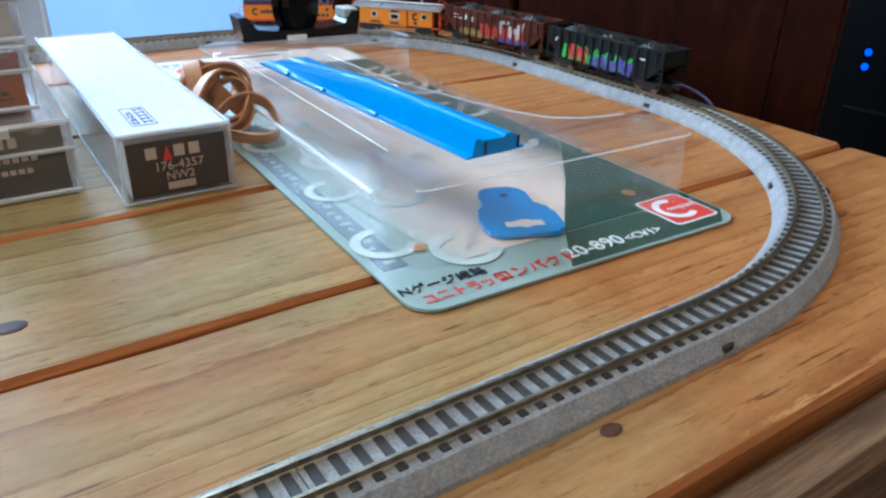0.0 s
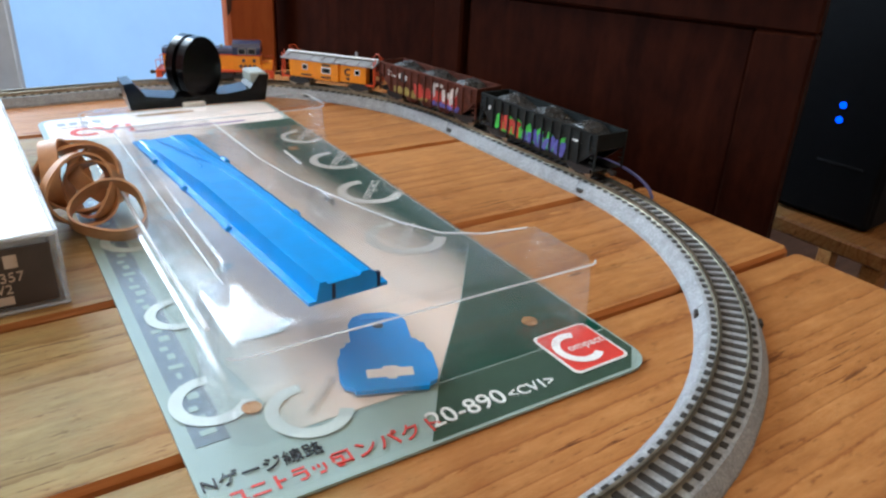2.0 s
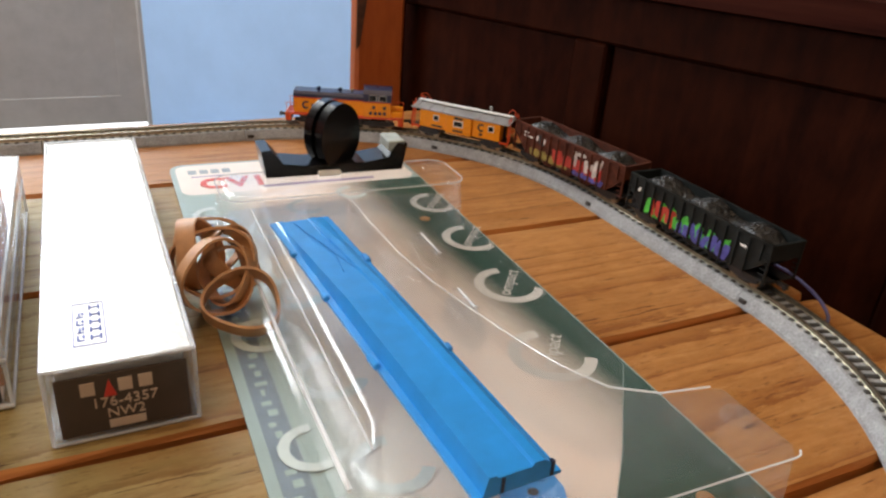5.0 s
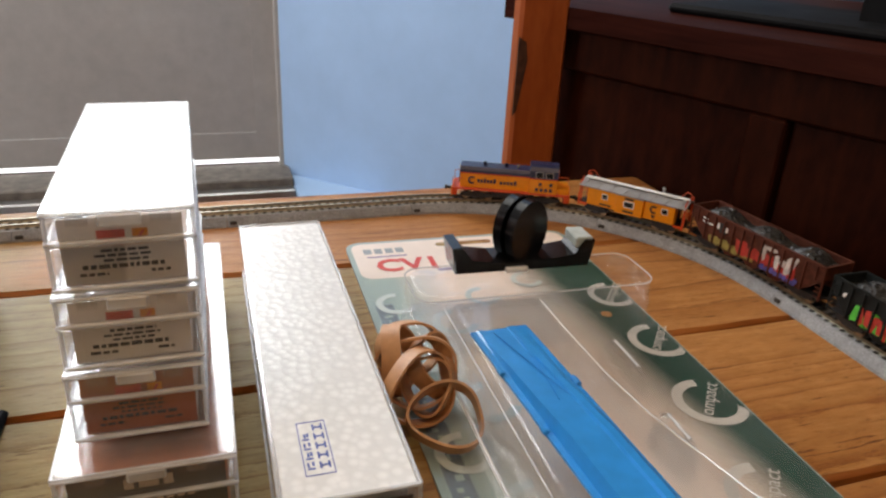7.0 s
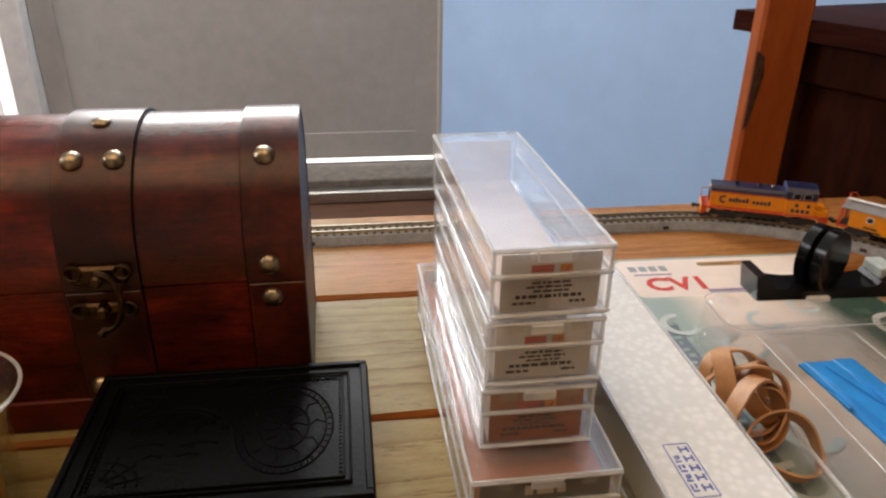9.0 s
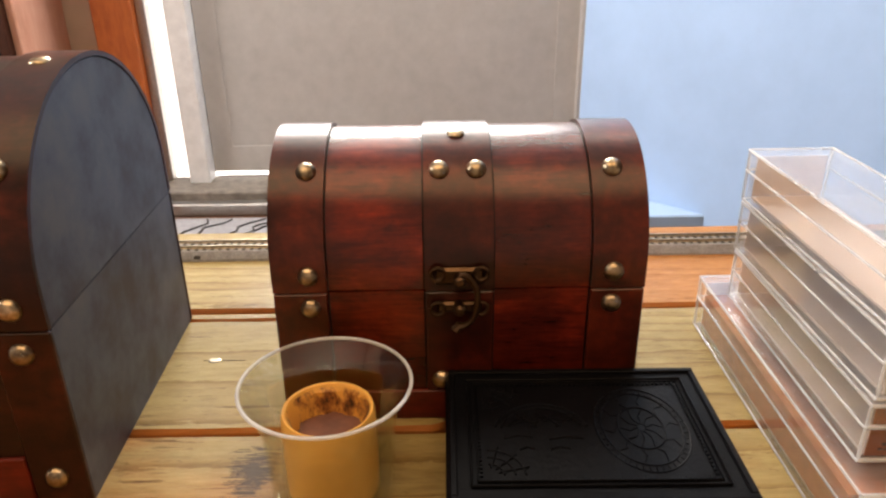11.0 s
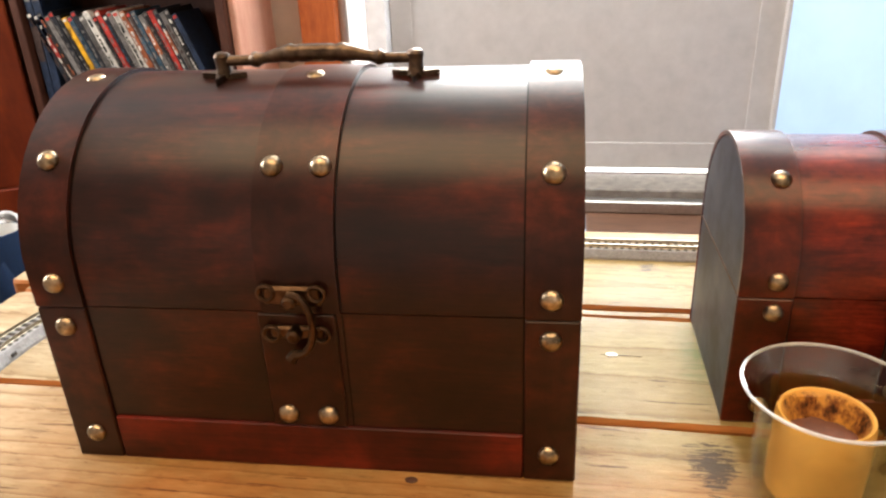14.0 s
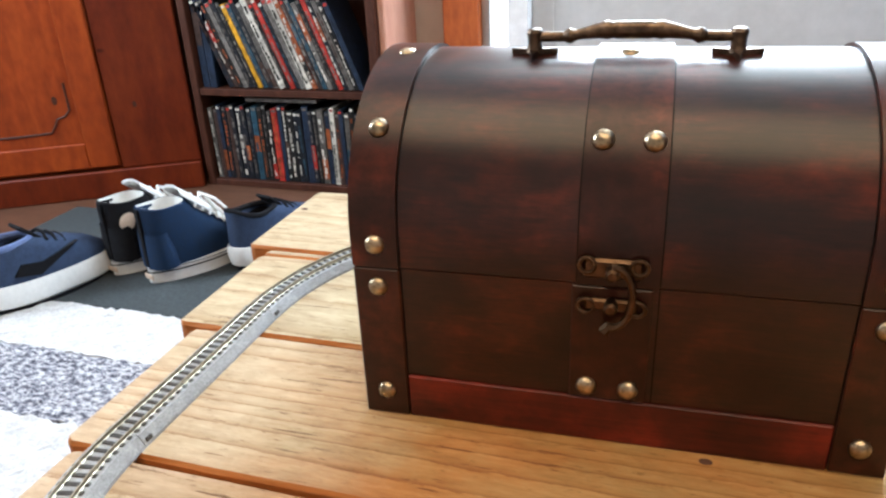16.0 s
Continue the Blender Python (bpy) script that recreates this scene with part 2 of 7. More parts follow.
M_PLANK = pine_planks("pine_plank")
M_PLANKEDGE = wood("orange_plank_edge", (0.24, 0.075, 0.018), (0.44, 0.160, 0.040), (0.58, 0.250, 0.075), stretch=(6, 60, 60), rough=0.6, knots=False, spec=0.2)
M_RAW = wood("weathered_plank_side", (0.035, 0.018, 0.009), (0.12, 0.062, 0.028), (0.26, 0.15, 0.070), stretch=(9, 60, 60), rough=0.8, relief=0.8)
M_CHEST = wood("mahogany_stain", (0.010, 0.0034, 0.0023), (0.034, 0.0086, 0.0050), (0.098, 0.0170, 0.0086), stretch=(12, 45, 45), rough=0.30, knots=False, relief=0.06, spec=0.46, smudge=1.0)
M_CHESTRED = wood("bright_mahogany_stain", (0.036, 0.0046, 0.0032), (0.138, 0.0128, 0.0068), (0.270, 0.031, 0.0130), stretch=(13, 50, 50), rough=0.27, knots=False, relief=0.05, spec=0.50, smudge=0.9)
M_STRAP = wood("dark_strap_stain", (0.016, 0.0046, 0.0030), (0.050, 0.0118, 0.0068), (0.098, 0.0220, 0.0120), stretch=(34, 34, 14), rough=0.29, knots=False, relief=0.035, spec=0.36, smudge=0.9)
M_STRAPRED = wood("red_brown_strap_stain", (0.030, 0.0056, 0.0034), (0.090, 0.0138, 0.0074), (0.160, 0.0265, 0.0120), stretch=(34, 34, 14), rough=0.28, knots=False, relief=0.035, spec=0.42, smudge=0.85)
M_SEAM = plain("dark_seam", (0.006, 0.0034, 0.0026), 0.45, vary=0.5, scale=160, relief=0.1, spec=0.2)
M_PLINTH = wood("red_plinth_stain", (0.05, 0.005, 0.003), (0.115, 0.011, 0.006), (0.17, 0.02, 0.010), stretch=(5, 60, 60), rough=0.40, knots=False, relief=0.1, smudge=0.85)
# grey stain; its blue tint stands in for the blue panel's reflection
M_CHEST_END = plain("slate_stain_blue_sheen", (0.060, 0.078, 0.108), 0.45, vary=0.8, scale=45, relief=0.08, spec=0.45)
_t = M_CHEST_END.node_tree
_t.links.new(ramp(_t, noise_tex(_t, coords(_t), 26.0, 6.0, 0.65), [(0.34, (0.030, 0.023, 0.026)), (0.45, (0.044, 0.049, 0.070)), (0.56, (0.070, 0.084, 0.114)), (0.68, (0.100, 0.108, 0.124))]), _t.nodes["Principled BSDF"].inputs["Base Color"])
M_BRASS = plain("aged_brass", (0.50, 0.395, 0.265), 0.30, 1.0, vary=0.55, scale=330, relief=0.25)
M_BRONZE = plain("dark_bronze", (0.12, 0.072, 0.042), 0.38, 1.0, vary=0.4, scale=260)
M_CASTBRONZE = plain("grey_brown_cast_bronze", (0.16, 0.112, 0.078), 0.36, 1.0, vary=0.5, scale=220)
M_ROADBED = plain("ballast_grey_plastic", (0.33, 0.34, 0.35), 0.75, vary=0.30, scale=1100, relief=0.4)
M_TIE = plain("dark_sleeper_plastic", (0.035, 0.030, 0.026), 0.6, vary=0.3, scale=500)
M_RAIL = plain("nickel_silver_rail", (0.40, 0.35, 0.26), 0.42, 1.0, vary=0.25, scale=400)
M_YELLOW = plain("train_yellow_paint", (0.82, 0.28, 0.005), 0.38, vary=0.08, scale=300, spec=0.35)
M_VERM = plain("train_vermilion_paint", (0.62, 0.07, 0.012), 0.4, vary=0.1, scale=300)
M_NAVY = plain("train_navy_paint", (0.012, 0.016, 0.055), 0.32, vary=0.15, scale=300)
M_SILVER = plain("caboose_roof_silver", (0.34, 0.335, 0.335), 0.45, 0.35, vary=0.1, scale=400)
M_BLACK = plain("black_plastic", (0.005, 0.005, 0.006), 0.2, vary=0.3, scale=200, spec=0.32)
M_SOOT = plain("dark_underframe", (0.02, 0.018, 0.018), 0.6, vary=0.3, scale=300)
M_RUST = plain("oxide_red_hopper", (0.095, 0.027, 0.015), 0.6, vary=0.35, scale=260, spec=0.2)
M_HOPBLACK = plain("black_green_hopper", (0.012, 0.015, 0.015), 0.55, vary=0.3, scale=260, spec=0.2)
M_COAL = plain("coal_load", (0.009, 0.0095, 0.011), 0.3, vary=0.6, scale=900, relief=1.0, spec=0.6)
M_WHITEPAPER = plain("white_paper", (0.80, 0.80, 0.77), 0.5, vary=0.04, scale=60, relief=0.05)
M_WHITEINK = plain("white_ink", (0.80, 0.80, 0.78), 0.55, vary=0.03, relief=0)
M_TANINK = plain("tan_ink", (0.55, 0.42, 0.32), 0.55, vary=0.05, relief=0)
M_REDINK = plain("red_ink", (0.65, 0.05, 0.035), 0.5, vary=0.05, relief=0)
M_BLUEINK = plain("blue_ink", (0.05, 0.10, 0.42), 0.5, vary=0.05, relief=0)
M_DARKINK = plain("dark_ink", (0.02, 0.02, 0.022), 0.5, vary=0.1, relief=0)
M_BROWN = plain("brown_label_card", (0.065, 0.045, 0.035), 0.55, vary=0.15, scale=90, relief=0.05)
M_PINKCARD = plain("pinkish_insert_card", (0.85, 0.71, 0.63), 0.6, vary=0.08, scale=90, relief=0.05)
M_LABELPAPER = plain("off_white_label_paper", (0.86, 0.80, 0.74), 0.6, vary=0.06, scale=90, relief=0.05)
M_CLEAR = clear_plastic("clear_plastic_case", (0.98, 0.985, 0.99), haze=0.055, rim=0.52)
# whitish mix that draws highlights on plastic and glass edges as colour
M_EDGE = clear_plastic("white_edge_highlight", (0.95, 0.97, 0.98), 0.3, 0.12, haze=0.42)
M_BLISTER = clear_plastic("clear_blister_plastic", (0.994, 0.996, 0.997), 0.12, 0.11, haze=0.040, rim=0.30)
M_FLANGE = clear_plastic("clear_flange_plastic", (0.99, 0.992, 0.993), 0.02, 0.2, haze=0.002, rim=0.05)
M_GLASS = clear_plastic("clear_glass", (0.96, 0.965, 0.91), 0.30, 0.03, rim=0.32)
M_BLUEPL = plain("bright_blue_plastic", (0.012, 0.26, 0.68), 0.36, vary=0.07, scale=120)
M_RUBBER = plain("tan_rubber", (0.56, 0.28, 0.12), 0.5, vary=0.15, scale=150)
M_LEATHER = plain("black_embossed_leather", (0.004, 0.0042, 0.0055), 0.36, vary=0.3, scale=420, relief=0.5, spec=0.06)
M_WAX = plain("amber_candle_wax", (0.84, 0.45, 0.10), 0.45, vary=0.16, scale=60)
M_CHARRED = plain("charred_wax", (0.09, 0.035, 0.02), 0.6, vary=0.6, scale=130)
M_DARKCAB = wood("dark_cherry_cabinet", (0.010, 0.0022, 0.0011), (0.028, 0.0060, 0.0025), (0.050, 0.0118, 0.0048), stretch=(20, 20, 3), rough=0.6, knots=False, relief=0.2, spec=0.06)
# lighter copy of the cabinet cherry, light on the top put into its colour
M_CABTOP_LIT = wood("cherry_top_lit_tone", (0.016, 0.004, 0.003), (0.040, 0.010, 0.007), (0.065, 0.018, 0.012), stretch=(3, 20, 20), rough=0.55, knots=False, relief=0.05, spec=0.03)
M_ORANGEWOOD = wood("orange_varnished_pine", (0.30, 0.060, 0.012), (0.42, 0.095, 0.020), (0.52, 0.14, 0.032), stretch=(22, 22, 3), rough=0.4, relief=0.1)
M_KNOTTY = wood("knotty_red_pine", (0.14, 0.018, 0.003), (0.24, 0.035, 0.005), (0.33, 0.062, 0.009), stretch=(9, 9, 1.6), rough=0.45, relief=0.1, spec=0.18)
M_KNOTTYDARK = wood("dark_red_pine_board", (0.06, 0.007, 0.002), (0.105, 0.013, 0.003), (0.16, 0.026, 0.005), stretch=(9, 9, 1.6), rough=0.45, relief=0.1, spec=0.18)
M_SHELFWOOD = wood("walnut_shelf", (0.030, 0.009, 0.005), (0.055, 0.018, 0.010), (0.085, 0.030, 0.017), stretch=(20, 20, 4), rough=0.5, knots=False, spec=0.2)
M_DOOR = plain("grey_painted_door", (0.48, 0.465, 0.45), 0.45, vary=0.07, scale=22, relief=0.05)
M_SILL = plain("worn_threshold", (0.20, 0.175, 0.15), 0.6, vary=0.3, scale=40, relief=0.2, spec=0.2)
M_DOORFRAME = plain("white_worn_jamb", (0.74, 0.74, 0.74), 0.5, vary=0.10, scale=30)
M_BLUEWALL = plain("pale_blue_wall", (0.36, 0.52, 0.72), 0.5, vary=0.05, scale=9, relief=0.05)
# emission brightens this blue surface; no light source behind it is known
M_BLUEGLOW = plain("pale_blue_glow_panel", (0.34, 0.50, 0.72), 0.6, vary=0.05, scale=9, relief=0.05)
bl = M_BLUEGLOW.node_tree.nodes["Principled BSDF"]
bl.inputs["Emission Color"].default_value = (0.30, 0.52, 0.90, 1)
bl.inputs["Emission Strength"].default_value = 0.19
M_BEIGE = plain("beige_wall", (0.50, 0.40, 0.32), 0.7, vary=0.06, scale=12)
M_CEIL = plain("white_ceiling", (0.75, 0.74, 0.72), 0.8, vary=0.05, scale=10)
M_FLOOR = wood("dark_floor_boards", (0.05, 0.02, 0.012), (0.10, 0.045, 0.025), (0.15, 0.07, 0.04), stretch=(4, 30, 30), rough=0.45, knots=False)
M_RUGWHITE = plain("white_shag_rug", (0.47, 0.46, 0.45), 0.95, vary=0.18, scale=160, relief=1.0)
M_RUGGREY = plain("blue_grey_shag_rug", (0.20, 0.20, 0.26), 0.95, vary=0.7, scale=110, relief=1.0)
_t = M_RUGGREY.node_tree
_b = _t.nodes["Principled BSDF"]
_t.links.new(ramp(_t, noise_tex(_t, coords(_t, (1, 1.8, 1)), 68.0, 5.0, 0.75), [(0.41, (0.035, 0.036, 0.050)), (0.49, (0.16, 0.16, 0.19)), (0.58, (0.44, 0.43, 0.44))]), _b.inputs["Base Color"])
M_MAT = plain("dark_green_grey_mat", (0.045, 0.052, 0.055), 0.9, vary=0.2, scale=120, relief=0.5, spec=0.2)
M_CANVAS = plain("navy_canvas", (0.009, 0.024, 0.060), 0.85, vary=0.25, scale=500, relief=0.4, spec=0.2)
M_CANVASBLACK = plain("black_canvas", (0.005, 0.005, 0.007), 0.85, vary=0.25, scale=500, relief=0.3, spec=0.2)
M_SOLE = plain("white_rubber_sole", (0.72, 0.72, 0.70), 0.6, vary=0.06, scale=120)
M_SLATE = plain("slate_blue_mesh", (0.034, 0.052, 0.10), 0.85, vary=0.25, scale=500, relief=0.4, spec=0.2)
M_LIGHTBLUE = plain("light_blue_lining", (0.12, 0.16, 0.30), 0.85, vary=0.15, scale=300, spec=0.2)
M_LED = glow("blue_led", (0.008, 0.07, 1.0), 1.4)
M_TILE = plain("pale_grey_floor_tile", (0.32, 0.32, 0.34), 0.5, vary=0.15, scale=60)
M_METAL = plain("bright_threshold_metal", (0.55, 0.54, 0.52), 0.4, 1.0, vary=0.1, scale=100)


# ---- mesh helpers ----
def box(bm, x0, x1, y0, y1, z0, z1, bevel=0.0, m=None, seg=1):
    mat = Matrix.Translation(((x0 + x1) / 2, (y0 + y1) / 2, (z0 + z1) / 2)) @ Matrix.Diagonal((x1 - x0, y1 - y0, z1 - z0, 1))
    r = bmesh.ops.create_cube(bm, size=1.0, matrix=(m @ mat) if m else mat)
    if bevel:
        vs = set(r["verts"])
        es = [e for e in bm.edges if e.verts[0] in vs and e.verts[1] in vs]
        bmesh.ops.bevel(bm, geom=es, offset=bevel, segments=seg, profile=0.5, affect="EDGES")
    return bm


def new_box(*a, **k):
    return box(bmesh.new(), *a, **k)


def tube(bm, pts, radius, seg=8, closed=False, cap=True):
    """A tube along points; radius is a number or a list."""
    pts = [Vector(p) for p in pts]
    n = len(pts)
    rad = radius if isinstance(radius, (list, tuple)) else [radius] * n
    rings = []
    up = None
    for i, p in enumerate(pts):
        a = pts[(i - 1) % n] if (closed or i > 0) else p
        b = pts[(i + 1) % n] if (closed or i < n - 1) else p
        d = (b - a).normalized()
        if up is None:
            up = Vector((0, 0, 1)) if abs(d.z) < 0.9 else Vector((1, 0, 0))
        side = d.cross(up).normalized()
        up = side.cross(d).normalized()
        rings.append([bm.verts.new(p + (side * math.cos(k * math.tau / seg) + up * math.sin(k * math.tau / seg)) * rad[i]) for k in range(seg)])
    for i in range(n if closed else n - 1):
        r0, r1 = rings[i], rings[(i + 1) % n]
        for k in range(seg):
            bm.faces.new((r0[k], r0[(k + 1) % seg], r1[(k + 1) % seg], r1[k]))
    if cap and not closed:
        bm.faces.new(list(reversed(rings[0])))
        bm.faces.new(rings[-1])
    return bm


def lathe(bm, profile, seg=32, center=(0, 0, 0), closed=False):
    """Turns (radius, z) pairs round the z axis."""
    cx, cy, cz = center
    rings = []
    for r, z in profile:
        if r < 1e-6:
            rings.append([bm.verts.new((cx, cy, cz + z))])
        else:
            rings.append([bm.verts.new((cx + r * math.cos(k * math.tau / seg), cy + r * math.sin(k * math.tau / seg), cz + z)) for k in range(seg)])
    pairs = list(zip(rings, rings[1:]))
    if closed:
        pairs.append((rings[-1], rings[0]))
    for a, b in pairs:
        for k in range(seg):
            q = (k + 1) % seg
            if len(a) == 1 and len(b) > 1:
                bm.faces.new((a[0], b[q], b[k]))
            elif len(b) == 1 and len(a) > 1:
                bm.faces.new((a[k], a[q], b[0]))
            elif len(a) > 1:
                bm.faces.new((a[k], a[q], b[q], b[k]))
    return bm


def prism(bm, pts, a0, a1, axis="x", m=None):
    """Extrudes a 2D outline: (y, z) along x, (x, z) along y or (x, y) along z."""
    def v3(p, a):
        v = {"x": (a, p[0], p[1]), "y": (p[0], a, p[1]), "z": (p[0], p[1], a)}[axis]
        return (m @ Vector(v)) if m else Vector(v)
    v0 = [bm.verts.new(v3(p, a0)) for p in pts]
    v1 = [bm.verts.new(v3(p, a1)) for p in pts]
    n = len(pts)
    for i in range(n):
        bm.faces.new((v0[i], v0[(i + 1) % n], v1[(i + 1) % n], v1[i]))
    bm.faces.new(list(reversed(v0)))
    bm.faces.new(v1)
    return bm


def finish(bm, smooth=False, angle=0.6):
    bmesh.ops.recalc_face_normals(bm, faces=bm.faces[:])
    for f in bm.faces:
        f.smooth = smooth
    if smooth:
        for e in bm.edges:
            if len(e.link_faces) == 2 and e.calc_face_angle(0) > angle:
                e.smooth = False


def mesh_of(bm, name, mats, smooth=False):
    finish(bm, smooth)
    me = bpy.data.meshes.new(name)
    bm.to_mesh(me)
    bm.free()
    for mt in (mats if isinstance(mats, (list, tuple)) else [mats]):
        me.materials.append(mt)
    return me


def part(name, bm, mats, parent=None, label="", smooth=False, m=None):
    """Links a bmesh (or a ready mesh) as one object under a thing or a part."""
    me = bm if isinstance(bm, bpy.types.Mesh) else mesh_of(bm, name, mats, smooth)
    ob = new(name, me)
    if parent is not None:
        ob.parent = parent
    if m is not None:
        ob.matrix_basis = m
    if label:
        ob["label"] = label
    return ob


def thing(name, m, label, category, group="", kind=""):
    ob = new(name)
    ob.empty_display_size = 0.01
    ob.matrix_basis = m
    return tagged(ob, label, category, group, kind)


def setting(name, bm, mats, label, category, smooth=False):
    return tagged(part(name, bm, mats, None, smooth=smooth), label, category, "", "structure")


def letters(text, size, depth=0.0002, bold=0.0):
    """A mesh of the words, centred, flat in x and y."""
    cu = bpy.data.curves.new("letters", "FONT")
    cu.body, cu.size, cu.extrude, cu.align_x, cu.align_y, cu.resolution_u = text, size, depth, "CENTER", "CENTER", 3
    cu.offset = bold
    ob = bpy.data.objects.new("letters", cu)
    scene.collection.objects.link(ob)
    bpy.context.view_layer.update()
    me = bpy.data.meshes.new_from_object(ob.evaluated_get(bpy.context.evaluated_depsgraph_get()))
    bpy.data.objects.remove(ob)
    me.materials.clear()
    return me


def text_part(name, text, size, mat, parent, m, label="", bold=0.0):
    me = letters(text, size, bold=bold)
    me.materials.append(mat)
    return part(name, me, mat, parent, label, m=m)


def bars(bm, rows, y=0.0, h=0.0002, plane="xz"):
    """Plain bars that stand for writing: rows of (x0, x1, v0, v1)."""
    for x0, x1, v0, v1 in rows:
        if plane == "xz":
            box(bm, x0, x1, y - h, y, v0, v1)
        else:
            box(bm, x0, x1, v0, v1, y, y + h)
    return bm


# ---- the room ----
def wall(name, x0, x1, y0, y1, z0, z1, mat, label):
    return setting(name, new_box(x0, x1, y0, y1, z0, z1), mat, label, "wall")


setting("floor", new_box(-3.0, 2.6, -1.6, 2.5, FLOOR - 0.05, FLOOR), M_FLOOR, "dark brown wooden floor of the room", "floor")
setting("ceiling", new_box(-3.0, 2.6, -1.6, 2.5, CEIL, CEIL + 0.05), M_CEIL, "plain white ceiling of the room", "ceiling")
wall("wall_north_west", -3.0, -1.12, 2.30, 2.42, FLOOR, CEIL, M_BEIGE, "beige plastered wall beside the grey door")
wall("wall_north_east", 0.216, 2.6, 2.34, 2.42, FLOOR, CEIL, M_BLUEWALL, "pale blue painted wall behind the glowing blue panel")
BLUE_PANEL_AT = Matrix.Translation((0.200, 2.236, 0)) @ Matrix.Rotation(radians(-44), 4, "Z")
# blue panel set up like a glowing window; its window parts are added
window = thing("window_1", pose(0, 0, 0), "tall pale blue panel with a glow put into its colour", "window", kind="structure")
part("blind", new_box(0.0, 1.25, 0.0, 0.008, FLOOR + 0.001, CEIL - 0.05, m=BLUE_PANEL_AT), M_BLUEGLOW, window, "pale blue panel brightened by an added glow")
part("window_frame", new_box(1.2505, 1.31, -0.03, 0.03, FLOOR, CEIL, 0.003, m=BLUE_PANEL_AT), M_DOORFRAME, window)
part("window_pane", new_box(0.0, 1.25, 0.05, 0.055, FLOOR + 0.03, CEIL - 0.05, m=BLUE_PANEL_AT), M_CLEAR, window)
# ledge added to cover the floor at the panel's foot
part("window_ledge", new_box(0.2155, 0.66, 1.955, 2.225, FLOOR, FLOOR + 0.035, 0.004), M_BLUEWALL, window, "pale blue ledge added along the foot of the panel")
part("window_sill", new_box(0.0, 1.25, 0.0095, 0.06, FLOOR, FLOOR + 0.029, 0.002, m=BLUE_PANEL_AT), M_DOORFRAME, window)
wall("wall_north_lintel", -1.12, 0.215, 2.30, 2.42, 1.45, CEIL, M_BEIGE, "beige wall above the grey door")
wall("wall_south", -3.0, 2.6, -1.72, -1.6, FLOOR, CEIL, M_BEIGE, "beige plastered wall of the room")
wall("wall_west", -3.12, -3.0, -1.6, 2.42, FLOOR, CEIL, M_BEIGE, "beige plastered wall of the room")
wall("wall_east", 2.6, 2.72, -1.6, 2.42, FLOOR, CEIL, M_BEIGE, "beige plastered wall in shade")

# door with a raised border, its jamb, casing and threshold
door = thing("door_1", pose(0, 0, 0), "closed grey painted door with a light slit below", "door", kind="structure")
bm = new_box(-0.86, 0.19, 2.262, 2.30, FLOOR + 0.075, 0.42)
part("door_leaf", bm, M_DOOR, door)
bm = bmesh.new()
box(bm, -0.86, -0.80, 2.258, 2.262, FLOOR + 0.075, 0.42)
box(bm, 0.13, 0.19, 2.256, 2.262, FLOOR + 0.075, 0.42)
box(bm, -0.80, 0.13, 2.258, 2.262, FLOOR + 0.075, FLOOR + 0.15)
part("door_border", bm, M_DOOR, door)
bm = bmesh.new()
box(bm, -0.86, 0.19, 2.262, 2.30, 0.42, 0.46, 0.002)
box(bm, -0.86, 0.19, 2.262, 2.30, 1.40, 1.45, 0.002)
box(bm, -0.86, -0.80, 2.262, 2.30, 0.46, 1.40, 0.002)
box(bm, 0.13, 0.19, 2.262, 2.30, 0.46, 1.40, 0.002)
part("door_window_frame", bm, M_DOOR, door)
pane = part("pane", new_box(-0.80, 0.13, 2.276, 2.284, 0.46, 1.40), glow("bright_sky_behind_glass", (0.82, 0.92, 1.0), 5.0), door, "bright window pane of the door")
part("door_sill_light", new_box(-0.86, 0.19, 2.268, 2.292, FLOOR + 0.060, FLOOR + 0.075), glow("daylight_slit", (0.9, 0.95, 1.0), 2.2), door, "daylight slit under the door")
frame_1 = thing("door_frame", pose(0, 0, 0), "white worn door jamb with varnished orange casing", "door frame", kind="structure")
part("jamb", new_box(-0.920, -0.862, 2.205, 2.30, FLOOR, 1.47, 0.003), M_DOORFRAME, frame_1)
# white strip beside the jamb, a glow put in to make it bright
part("jamb_gap", new_box(-0.995, -0.925, 2.262, 2.30, FLOOR, 1.47), glow("glowing_jamb_white", (0.92, 0.96, 1.0), 1.1), frame_1, "white strip beside the jamb, made to glow")
part("weather_strip", new_box(-1.000, -0.975, 2.225, 2.262, FLOOR, 1.47, 0.002), M_METAL, frame_1, "narrow metal weather strip")
part("jamb", new_box(0.19, 0.214, 2.235, 2.30, FLOOR, 1.47, 0.003), M_DOOR, frame_1)
part("casing", new_box(-1.105, -1.000, 2.19, 2.30, FLOOR, 1.5, 0.004), M_ORANGEWOOD, frame_1, "varnished orange casing")
part("threshold", new_box(-1.000, 0.214, 2.12, 2.262, FLOOR, FLOOR + 0.058, 0.004), M_SILL, frame_1, "worn grey-brown threshold")
part("threshold_strip", new_box(-1.000, 0.214, 2.085, 2.12, FLOOR, FLOOR + 0.035, 0.004), M_METAL, frame_1, "bright metal threshold strip")


